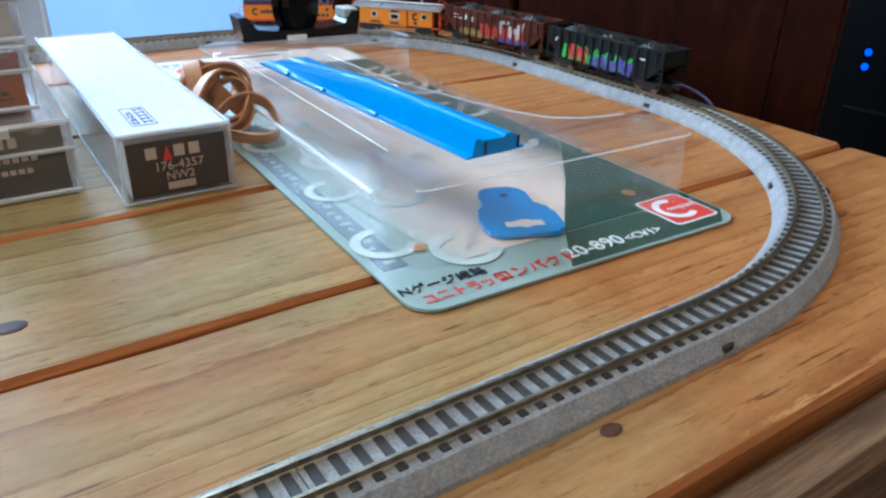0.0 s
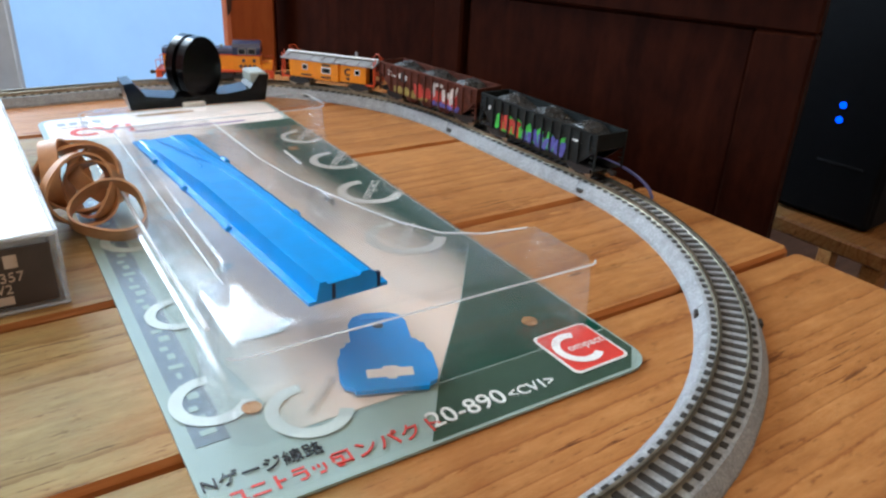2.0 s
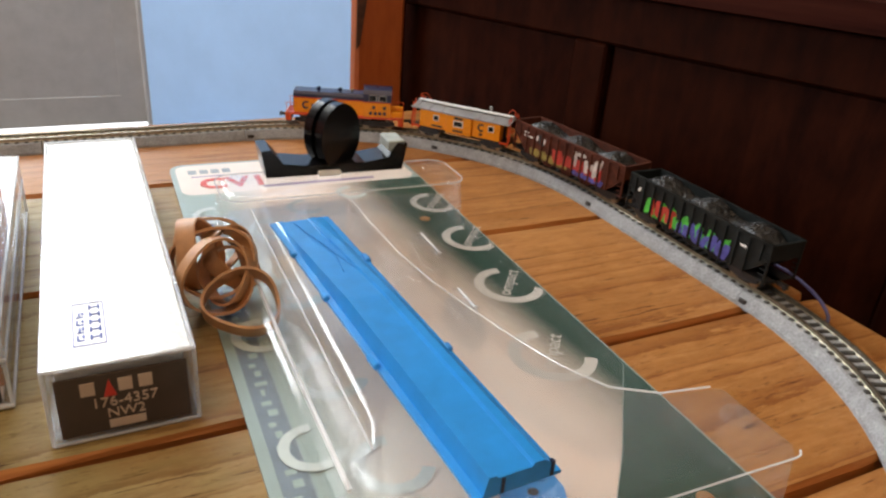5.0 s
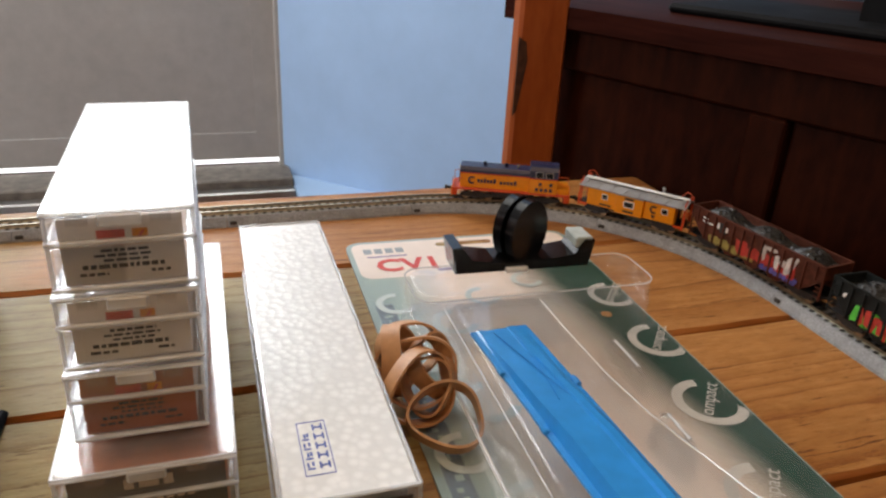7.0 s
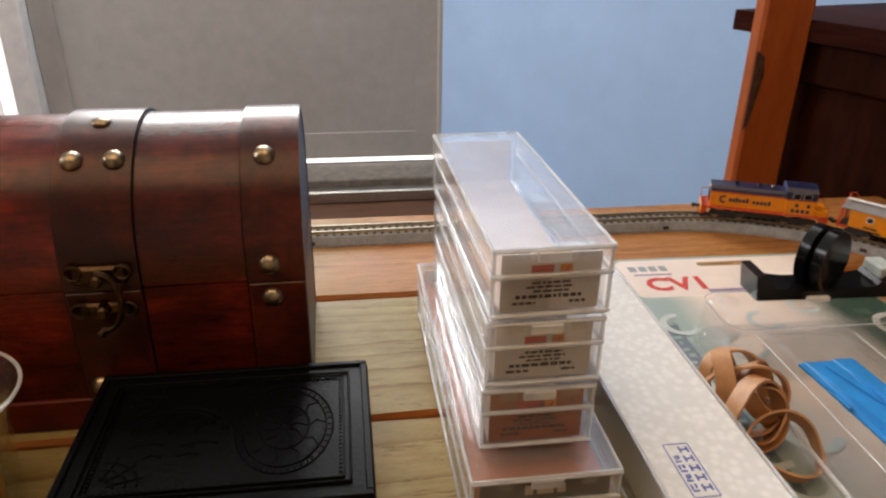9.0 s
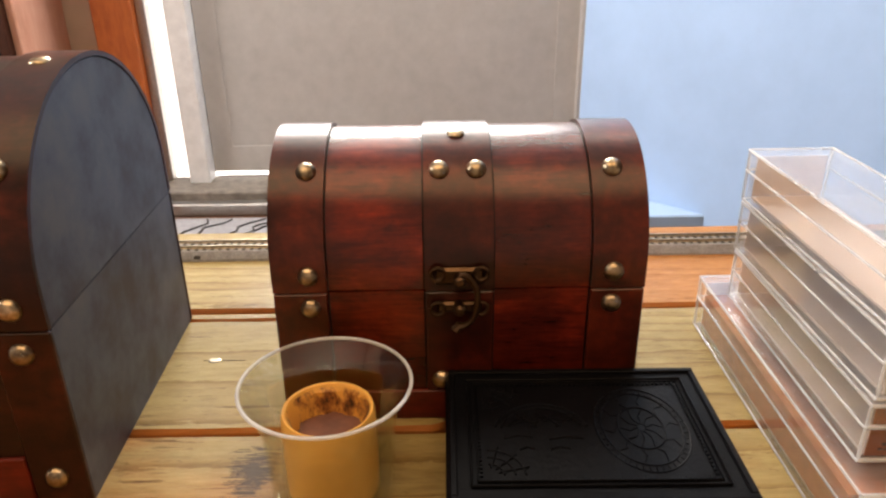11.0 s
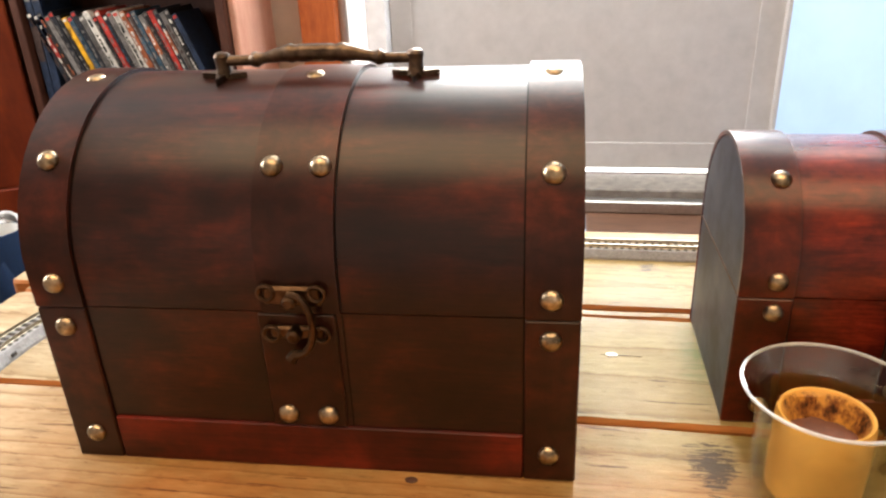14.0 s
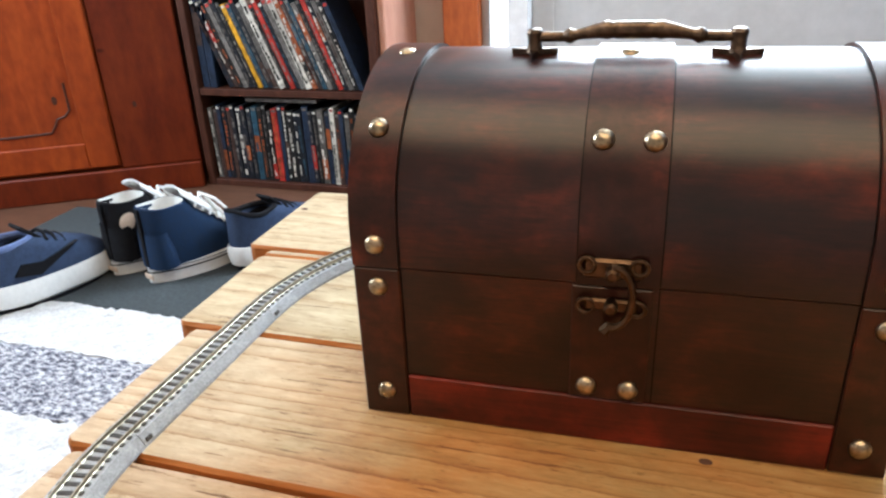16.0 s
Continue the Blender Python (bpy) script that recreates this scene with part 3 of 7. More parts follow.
# ---- the table ----
def plank_mesh(x0, x1, y0, y1, seed):
    bm = bmesh.new()
    rnd = random.Random(seed)
    n = 24
    ends = ((0.0, 0.0065, 0.0030), (0.0012, 0.0035, 0.0012), (0.0035, 0.0012, 0.0003), (0.0070, 0.0, 0.0))   # along, narrower, lower
    xs = [(x0 + a, q, d) for a, q, d in ends] + [(x0 + (x1 - x0) * i / n, 0.0, 0.0) for i in range(1, n)] + [(x1 - a, q, d) for a, q, d in reversed(ends)]
    top = 0.0
    rings = []
    for x, q, d in xs:
        q = min(q, (y1 - y0) * 0.2)
        prof = [(y0 + q, -0.022), (y0 + q, -0.0022 - d), (y0 + q + 0.0014, top - d), (y1 - q - 0.0012, top - d), (y1 - q, -0.0022 - d), (y1 - q, -0.022)]
        rings.append([bm.verts.new((x, p[0] + rnd.uniform(-0.0006, 0.0006), p[1])) for p in prof])
    for a, b in zip(rings, rings[1:]):
        for k in range(6):
            bm.faces.new((a[k], a[(k + 1) % 6], b[(k + 1) % 6], b[k])).material_index = 0 if k == 2 else 1
    bm.faces.new(rings[0]).material_index = 1
    bm.faces.new(list(reversed(rings[-1]))).material_index = 1
    return bm


table = thing("coffee_table", pose(0, 0, 0), "low coffee table of varnished pine planks, knots and gaps showing", "table")
PLANKS = [(0.135, 0.2507, -0.705), (0.2545, 0.3467, -0.712), (0.3505, 0.4619, -0.722), (0.4655, 0.5685, -0.738), (0.5703, 0.5780, -0.736), (0.4655, 0.5780, -0.1990), (0.5825, 0.7050, -0.757)]
for i, (y0, y1, xl) in enumerate(PLANKS):
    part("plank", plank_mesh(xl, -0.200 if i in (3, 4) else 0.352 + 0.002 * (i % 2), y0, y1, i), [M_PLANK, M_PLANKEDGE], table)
for x, y, r, steel in ((-0.325, 0.5253, 0.0024, True), (-0.418, 0.412, 0.0020, False), (-0.747, 0.662, 0.0022, False), (-0.700, 0.51, 0.0020, False), (0.080, 0.156, 0.0022, False), (0.221, 0.195, 0.0024, False), (-0.038, 0.283, 0.0035, False)):
    part("nail_head" if steel else "knot", lathe(bmesh.new(), [(r, -0.001), (r, 0.0003), (r * 0.7, 0.0006), (0.0, 0.0006)], 14), M_RAIL if steel else M_CHARRED, table, "small bright nail head" if steel else "small dark knot", m=Matrix.Translation((x, y, 0)) @ Matrix.Diagonal((1.5, 1.0, 1, 1)))
    if steel:
        part("crack", prism(bmesh.new(), [(x - 0.006, y), (x, y - 0.0004), (x + 0.017, y - 0.0002), (x, y + 0.0004)], -0.001, 0.0002, "z"), M_CHARRED, table, "fine dark crack through the nail hole")
part("apron", new_box(-0.68, 0.345, 0.118, 0.1335, -0.105, -0.006, 0.003), M_RAW, table, "rough weathered front apron board")
part("apron", new_box(-0.68, 0.33, 0.66, 0.68, -0.10, -0.023), M_RAW, table)
part("apron", new_box(0.31, 0.33, 0.136, 0.66, -0.10, -0.023), M_RAW, table)
part("apron", new_box(-0.68, -0.66, 0.136, 0.66, -0.10, -0.023), M_RAW, table)
for lx in (-0.66, 0.25):
    for ly in (0.15, 0.60):
        part("leg", new_box(lx, lx + 0.055, ly, ly + 0.055, FLOOR, -0.024, 0.003), M_RAW, table)


# ---- the track ----
TX0, TX1, TY0, TY1, TR = -0.687, 0.318, 0.173, 0.665, 0.183
LONG, SHORT, ARC = TX1 - TX0 - 2 * TR, TY1 - TY0 - 2 * TR, TR * math.pi / 2


def on_track(s):
    """Place and heading at the length s, run anticlockwise from the right end of the back straight."""
    total = 2 * (LONG + SHORT) + 4 * ARC
    s %= total
    for kind, size in (("b", LONG), ("cbl", ARC), ("l", SHORT), ("cfl", ARC), ("f", LONG), ("cfr", ARC), ("r", SHORT), ("cbr", ARC)):
        if s <= size:
            break
        s -= size
    a = s / TR
    if kind == "b":
        return TX1 - TR - s, TY1, math.pi
    if kind == "l":
        return TX0, TY1 - TR - s, -math.pi / 2
    if kind == "f":
        return TX0 + TR + s, TY0, 0.0
    if kind == "r":
        return TX1, TY0 + TR + s, math.pi / 2
    cx = TX0 + TR if kind in ("cbl", "cfl") else TX1 - TR
    cy = TY1 - TR if kind in ("cbl", "cbr") else TY0 + TR
    h = {"cbl": math.pi, "cfl": -math.pi / 2, "cfr": 0.0, "cbr": math.pi / 2}[kind] + a
    return cx + TR * math.cos(h - math.pi / 2), cy + TR * math.sin(h - math.pi / 2), h


def swept(s0, s1, outline, steps):
    """Carries an outline of (across, z) along the loop."""
    bm = bmesh.new()
    rings = []
    for i in range(steps + 1):
        x, y, h = on_track(s0 + (s1 - s0) * i / steps + (1e-7 if i == 0 else -1e-7 if i == steps else 0))
        rings.append([bm.verts.new((x - math.sin(h) * a, y + math.cos(h) * a, z)) for a, z in outline])
    n = len(outline)
    for r0, r1 in zip(rings, rings[1:]):
        for k in range(n):
            bm.faces.new((r0[k], r0[(k + 1) % n], r1[(k + 1) % n], r1[k]))
    bm.faces.new(rings[0])
    bm.faces.new(list(reversed(rings[-1])))
    return bm


BED = [(-0.0125, 0.0), (-0.0122, 0.0016), (-0.0090, 0.0064), (-0.0080, 0.0067), (0.0080, 0.0067), (0.0090, 0.0064), (0.0122, 0.0016), (0.0125, 0.0)]
tie_mesh = mesh_of(new_box(-0.00125, 0.00125, -0.0078, 0.0078, 0.0060, 0.0072, 0.0002), "tie", M_TIE)
RAIL_TOP = 0.0092
sections = [(LONG / 5, 5, 2), (ARC / 2, 2, 10), (SHORT, 1, 2), (ARC / 2, 2, 10), (LONG / 5, 5, 2), (ARC / 2, 2, 10), (SHORT, 1, 2), (ARC / 2, 2, 10)]
s = 0.0
for size, count, steps in sections:
    for _ in range(count):
        curved = steps > 2
        sec = thing("track_section", pose(0, 0, 0), "curved model railway track on grey ballast roadbed" if curved else "straight model railway track on grey ballast roadbed", "model track", "oval of track on the table")
        part("roadbed", swept(s + 0.0002, s + size - 0.0002, BED, steps), M_ROADBED, sec)
        for c in (-0.00495, 0.00495):
            out = [(c - 0.0009, 0.0069), (c - 0.0003, 0.0074), (c - 0.00045, RAIL_TOP - 0.0003), (c - 0.00045, RAIL_TOP), (c + 0.00045, RAIL_TOP), (c + 0.00045, RAIL_TOP - 0.0003), (c + 0.0003, 0.0074), (c + 0.0009, 0.0069)]
            part("rail", swept(s + 0.0001, s + size - 0.0001, out, steps), M_RAIL, sec)
        x, y, h = on_track(s + size - 0.004)
        for c in (-0.0116, 0.0116):
            part("joiner_clip", new_box(-0.0022, 0.0022, c - 0.0007, c + 0.0007, 0.0016, 0.0042, 0.0004), M_TIE, sec, "small dark joiner clip", m=Matrix.Translation((x, y, 0)) @ Matrix.Rotation(h, 4, "Z"))
        n = round(size / 0.0055)
        for i in range(n):
            x, y, h = on_track(s + size * (i + 0.5) / n)
            part("tie", tie_mesh, M_TIE, sec, m=Matrix.Translation((x, y, 0)) @ Matrix.Rotation(h, 4, "Z"))
        s += size


# ---- treasure chests ----
def rivet_mesh(r):
    bm = bmesh.new()
    lathe(bm, [(r, 0.0), (r * 1.0, r * 0.12), (r * 0.85, r * 0.42), (r * 0.5, r * 0.66), (0.0, r * 0.75)], 14)
    return mesh_of(bm, "rivet", M_BRASS, True)


def chest(m, w, d, h, split, spring, strap, mid, plinth, rr, zt, label, handle, stain, strap_stain):
    """A domed chest: front at y=0, centred on x; spring is where the dome begins."""
    top = thing("treasure_chest", m, label, "chest", "treasure chests on the table")
    b = h - spring

    def front(z, off=0.0):
        """The front's y at the height z."""
        if z <= spring:
            return -off
        q = max(0.0, 1 - ((z - spring) / (b + off)) ** 2)
        return d / 2 - (d / 2 + off) * math.sqrt(q)

    def outline(z0, off=0.0, n=22):
        pts = [(-off, z0)]
        if z0 < spring:
            pts.append((-off, spring))
        for i in range(1, n):
            a = math.pi * i / n
            pts.append((d / 2 - (d / 2 + off) * math.cos(a), spring + (b + off) * math.sin(a)))
        if z0 < spring:
            pts.append((d + off, spring))
        pts.append((d + off, z0))
        return pts

    hw = w / 2
    body = part("body", prism(bmesh.new(), [(0, 0.002), (0, split - 0.0003), (d, split - 0.0003), (d, 0.002)], -hw + 0.002, hw - 0.002), stain, top)
    lid = part("lid", prism(bmesh.new(), outline(split + 0.0003), -hw + 0.002, hw - 0.002), stain, top, smooth=True)
    for sx in (-1, 1):
        x0, x1 = (hw - 0.002, hw) if sx > 0 else (-hw, -hw + 0.002)
        part("end_panel", prism(bmesh.new(), [(0.001, 0.0), (0.001, split - 0.0003), (d - 0.001, split - 0.0003), (d - 0.001, 0.0)], x0, x1), M_CHEST_END, body, "slate grey stained end panel, blue sheen put in its colour")
        part("end_panel", prism(bmesh.new(), outline(split + 0.0003, -0.001), x0, x1), M_CHEST_END, lid, "slate grey stained end panel, blue sheen put in its colour")
    if not handle:
        for sx in (-1, 1):
            part("raw_joint", new_box(min(sx * hw, sx * (hw + 0.0003)), max(sx * hw, sx * (hw + 0.0003)), 0.001, d - 0.001, split - 0.0003, split + 0.0003), M_RAW, body, "pale raw wood at the lid joint")
    t = 0.0018
    # straps: two at the ends, one in the middle, cut at the lid's joint
    slip = 0.0022 if handle else 0.0   # the lid's middle strap sits a little off the body's
    for x0, x1 in ((-hw - 0.0004, -hw + strap), (-mid / 2, mid / 2), (hw - strap, hw + 0.0004)):
        for base, z0, z1 in ((body, 0.0, split - 0.0004), (lid, split + 0.0004, None)):
            if base is lid and abs(x0 + x1) < 0.001:
                x0, x1 = x0 + slip, x1 + slip
            if z1:
                bm = bmesh.new()
                low = plinth + 0.0003 if abs(x0 + x1) < 0.001 else z0   # the plinth runs on under the middle strap
                part("strap", box(bm, x0, x1, -t, 0.0004, low, z1, 0.0006), strap_stain, base)
                part("strap", new_box(x0, x1, d - 0.0004, d + t, z0, z1, 0.0006), strap_stain, base)
            else:
                outer, inner = outline(z0, t), outline(z0, -0.0004)
                part("strap", prism(bmesh.new(), outer + inner[::-1], x0, x1), strap_stain, base, smooth=True)
        # thin dark line along the strap's edges
        for side, e in ((-1, x0), (1, x1)):
            if abs(e) < hw - 0.004:
                e0, e1 = sorted((e, e + side * 0.0007))
                part("seam_line", prism(bmesh.new(), outline(split + 0.0004, 0.0002) + outline(split + 0.0004, -0.0004)[::-1], e0, e1), M_SEAM, lid, "thin dark line along the strap edge", smooth=True)
                part("seam_line", new_box(e0, e1, -0.0002, 0.0004, plinth + 0.0004, split - 0.0004), M_SEAM, body, "thin dark line along the strap edge")
    for x0, x1 in ((-hw + strap + 0.0006, hw - strap - 0.0006),):
        part("plinth", new_box(x0, x1, -t * 0.9, 0.0006, 0.0, plinth, 0.0006), M_PLINTH, body, "bright red stained plinth strip")
    rv = rivet_mesh(rr)
    def rivet(base, x, z):
        y = front(z, t)
        e = 0.0005
        slope = math.atan2(front(z + e, t) - front(z - e, t), 2 * e)
        part("rivet", rv, M_BRASS, base, m=Matrix.Translation((x, y, z)) @ Matrix.Rotation(math.pi / 2 - slope, 4, "X"))
    ex = hw - strap * 0.52
    inl, inr = (0.0, 0.0) if handle else (0.0035, 0.0018)
    for x in (-ex + inl, ex - inr):
        rivet(lid, x, zt - (0.004 if handle and x > 0 else 0.0)), rivet(lid, x, split + ((0.0120 if x < 0 else 0.0095) if handle else 0.0085)), rivet(body, x, split - h * 0.055), rivet(body, x, h * 0.085)
    for x in (-mid * 0.27, mid * 0.27):
        rivet(lid, x * (1.12 if handle else 1.0) + slip * 1.3, zt - (0.0018 if handle else 0.0)), rivet(body, x, plinth + rr * 1.5)
    for x in ((-ex, 0, ex) if handle else (0,)):
        part("rivet", rv, M_BRASS, lid, m=Matrix.Translation((x, d / 2 - 0.012, h + t - 0.0014)) @ Matrix.Rotation(0.15, 4, "X") @ Matrix.Diagonal((0.9, 0.9, 0.55, 1)))
    # the swing latch
    k = mid / 0.030
    latch = part("latch", new_box(-0.011 * k, 0.011 * k, -0.0042, -0.0010, split + 0.004 * k, split + 0.012 * k, 0.0012), M_BRONZE, top, "dark bronze swing latch")
    bm = bmesh.new()
    for sx in (-1, 1):
        for z in (split + 0.0095 * k, split - 0.0075 * k):
            ring = [(sx * 0.0095 * k + 0.0030 * k * math.cos(a * math.tau / 14), -0.0040, z + 0.0030 * k * math.sin(a * math.tau / 14)) for a in range(14)]
            tube(bm, ring, 0.0009 * k, 6, closed=True)
    box(bm, -0.010 * k, 0.010 * k, -0.0042, -0.0010, split - 0.0095 * k, split - 0.0045 * k, 0.001)
    part("scroll_plate", bm, M_BRONZE, latch)
    bm = bmesh.new()
    arc = []
    for i in range(15):
        a = math.radians(100 - 200 * i / 14)
        arc.append((0.0085 * k * math.cos(a) * 0.8 + 0.001, -0.0072, split - 0.002 * k + 0.0125 * k * math.sin(a)))
    arc += [(-0.002 * k, -0.0076, split - 0.0165 * k)]
    tube(bm, arc, [0.0014 * k] * 13 + [0.0017 * k, 0.0021 * k, 0.0024 * k], 8)
    part("hook", bm, M_BRONZE, latch, smooth=True)
    bm = bmesh.new()
    for z in (split + 0.0075 * k, split - 0.0065 * k):
        tube(bm, [(0, -0.001, z), (0, -0.0085, z), (0, -0.0095, z)], [0.0026 * k, 0.0026 * k, 0.0016 * k], 12)
    part("pin", bm, M_BRONZE, latch, smooth=True)
    if handle:
        # the handle sits a little in front of the ridge, on plates that follow the dome
        hx, hy = 0.0008, d / 2 - 0.010
        hz = h + t - 0.0007
        hnd = part("handle", bmesh.new(), M_CASTBRONZE, top, "cast bronze carrying handle")
        bm = bmesh.new()
        pts, rad = [], []
        for i in range(61):
            u = -1 + i / 30
            v = abs(u)
            q = max(0.0, min(1.0, (0.74 - v) / 0.50))
            pts.append((hx + 0.0446 * u, hy, hz + 0.0060 + 0.0029 * q * q * (3 - 2 * q)))
            body_r = 0.0041 if v < 0.20 else 0.0041 - 0.0017 * max(0.0, min(1.0, (v - 0.26) / 0.30))
            rad.append(body_r - 0.0006 * math.exp(-((v - 0.21) / 0.018) ** 2) + 0.0004 * math.exp(-((v - 0.27) / 0.03) ** 2) + 0.0013 * math.exp(-((v - 0.64) / 0.045) ** 2) - 0.0003 * math.exp(-((v - 0.70) / 0.02) ** 2))
        tube(bm, pts, rad, 12)
        part("grip", bm, M_CASTBRONZE, hnd, smooth=True)
        for sx in (-1, 1):
            x = hx + sx * 0.0446
            bm = bmesh.new()
            tube(bm, [(x, hy, hz - 0.001), (x, hy, hz + 0.0022), (x, hy, hz + 0.0050), (x, hy, hz + 0.0080), (x, hy, hz + 0.0094), (x, hy, hz + 0.0100)], [0.0042, 0.0033, 0.0034, 0.0039, 0.0032, 0.0014], 12)
            part("post", bm, M_CASTBRONZE, hnd, smooth=True)
            bm = bmesh.new()
            star = []
            for k in range(16):
                a = math.tau * k / 16
                r = (0.0108, 0.0046, 0.0030, 0.0046)[k % 4]
                star.append((r * math.cos(a), r * math.sin(a)))
            prism(bm, star, -0.0030, 0.0009, "z", m=Matrix.Translation((x, hy, hz)) @ Matrix.Rotation(0.13, 4, "X"))
            part("mounting_plate", bm, M_CASTBRONZE, hnd)
    return top


chest(pose(-0.4635, 0.4168, 0, 0, 0, 2.2), 0.235, 0.150, 0.1675, 0.0815, 0.098, 0.022, 0.034, 0.0235, 0.0047, 0.1430,
      "large dark mahogany-stained treasure chest with brass rivets and bronze handle", True, M_CHEST, M_STRAP)
chest(pose(-0.1935, 0.4735, 0, 0, 0, 0.5), 0.163, 0.098, 0.1285, 0.0685, 0.079, 0.0235, 0.030, 0.016, 0.0045, 0.1185,
      "small red-brown treasure chest with brass rivets and bronze latch", False, M_CHESTRED, M_STRAPRED)


# ---- boxes, package and small things on the table ----
def shell_case(bm, x0, x1, y0, y1, z0, z1, t=0.0012):
    """An open-topped clear tray, one closed skin."""
    rings = []
    for q, z in ((0, z0), (0, z1), (t, z1), (t, z0 + t)):
        rings.append([bm.verts.new(p) for p in ((x0 + q, y0 + q, z), (x1 - q, y0 + q, z), (x1 - q, y1 - q, z), (x0 + q, y1 - q, z))])
    for a, b in zip(rings, rings[1:]):
        for k in range(4):
            bm.faces.new((a[k], a[(k + 1) % 4], b[(k + 1) % 4], b[k]))
    bm.faces.new(list(reversed(rings[0])))
    bm.faces.new(rings[-1])
    return bm


def cap_case(bm, x0, x1, y0, y1, z0, z1, t=0.0012):
    """The same, open at the bottom: a lid."""
    shell_case(bm, x0, x1, y0, y1, -z1, -z0, t)
    bmesh.ops.scale(bm, vec=(1, 1, -1), verts=bm.verts[:])
    return bm


def edge_strip(parent, x0, x1, y0, y1, z, r=0.0007):
    """Four white strips that draw the edge highlights round a clear case."""
    for a, b in (((x0, y0), (x1, y0)), ((x1, y0), (x1, y1)), ((x1, y1), (x0, y1)), ((x0, y1), (x0, y0))):
        part("case_edge", tube(bmesh.new(), [(*a, z), (*b, z)], r, 6), M_EDGE, parent)


M_BUBBLE, _t, _b = material("white_bubble_wrap")
_vo = node(_t, "ShaderNodeTexVoronoi", Scale=260.0)
_t.links.new(coords(_t), _vo.inputs["Vector"])
_t.links.new(ramp(_t, _vo.outputs["Distance"], [(0.25, (0.84, 0.84, 0.82)), (0.62, (0.74, 0.74, 0.72))]), _b.inputs["Base Color"])
_b.inputs["Roughness"].default_value = 0.30
bump(_t, _b, _vo.outputs["Distance"], 0.22, 0.001)
white_box = thing("locomotive_box", pose(0.034, 0.357, 0, 0, 0, -0.3), "clear plastic locomotive case with white paper top and brown end label", "box")
part("case", shell_case(bmesh.new(), -0.0225, 0.0225, 0, 0.226, 0, 0.0292), M_CLEAR, white_box)
edge_strip(white_box, -0.0223, 0.0223, 0.0002, 0.2258, 0.0290)
edge_strip(white_box, -0.0223, 0.0223, 0.0002, 0.2258, 0.0008)
for _x in (-0.0222, 0.0222):
    part("case_edge", tube(bmesh.new(), [(_x, 0.0002, 0.001), (_x, 0.0002, 0.0285)], 0.0008, 6), M_EDGE, white_box)
part("lid", new_box(-0.0218, 0.0218, 0.0008, 0.2252, 0.0270, 0.0288, 0.0006), M_BUBBLE, white_box, "white bubble-wrap top under clear film")
part("foam_insert", new_box(-0.019, 0.019, 0.004, 0.222, 0.0016, 0.026), M_WHITEPAPER, white_box)
lab = part("end_label", new_box(-0.0195, 0.0195, -0.0009, -0.0002, 0.0035, 0.0255), M_BROWN, white_box, "brown end label with pale lettering")
bm = bmesh.new()
for x0 in (-0.0125, -0.0015, 0.0045):
    box(bm, x0, x0 + 0.0042, -0.0014, -0.0010, 0.0185, 0.0232)
part("logo", bm, M_TANINK, lab)
bm = bmesh.new()
prism(bm, [(-0.0060, 0.0172), (-0.0022, 0.0172), (-0.0041, 0.0235)], -0.0014, -0.0010, "y")
part("logo_triangle", bm, M_REDINK, lab)
text_part("lettering", "176-4357", 0.0052, M_TANINK, lab, Matrix.Translation((0.0, -0.0012, 0.0148)) @ Matrix.Rotation(math.pi / 2, 4, "X"))
text_part("lettering", "NW2", 0.0050, M_TANINK, lab, Matrix.Translation((0.0, -0.0012, 0.0104)) @ Matrix.Rotation(math.pi / 2, 4, "X"))
part("lettering_bar", new_box(-0.0055, 0.0055, -0.0014, -0.0010, 0.0048, 0.0078), M_TANINK, lab)
bm = bmesh.new()
sx0, sx1, sy0, sy1 = -0.0130, -0.0030, 0.0120, 0.0400
for q in ((sx0, sx1, sy0, sy0 + 0.0003), (sx0, sx1, sy1 - 0.0003, sy1), (sx0, sx0 + 0.0003, sy0, sy1), (sx1 - 0.0003, sx1, sy0, sy1)):
    box(bm, *q, 0.0288, 0.0290)
for i in range(5):
    y = sy0 + 0.0030 + i * 0.0050
    box(bm, sx1 - 0.0048, sx1 - 0.0012, y + 0.0012, y + 0.0019, 0.0288, 0.0290)
    box(bm, sx1 - 0.0048, sx1 - 0.0041, y, y + 0.0032, 0.0288, 0.0290)
    box(bm, sx1 - 0.0019, sx1 - 0.0012, y, y + 0.0032, 0.0288, 0.0290)
    if i < 4:
        box(bm, sx0 + 0.0012, sx0 + 0.0036, y, y + 0.0007, 0.0288, 0.0290)
        box(bm, sx0 + 0.0012 + 0.0006 * (i % 2), sx0 + 0.0019 + 0.0006 * (i % 2), y + 0.0012, y + 0.0034, 0.0288, 0.0290)
        box(bm, sx0 + 0.0028, sx0 + 0.0036, y + 0.0018, y + 0.0036, 0.0288, 0.0290)
part("stamp", bm, M_BLUEINK, lab.parent, "faint blue stamp of small marks")


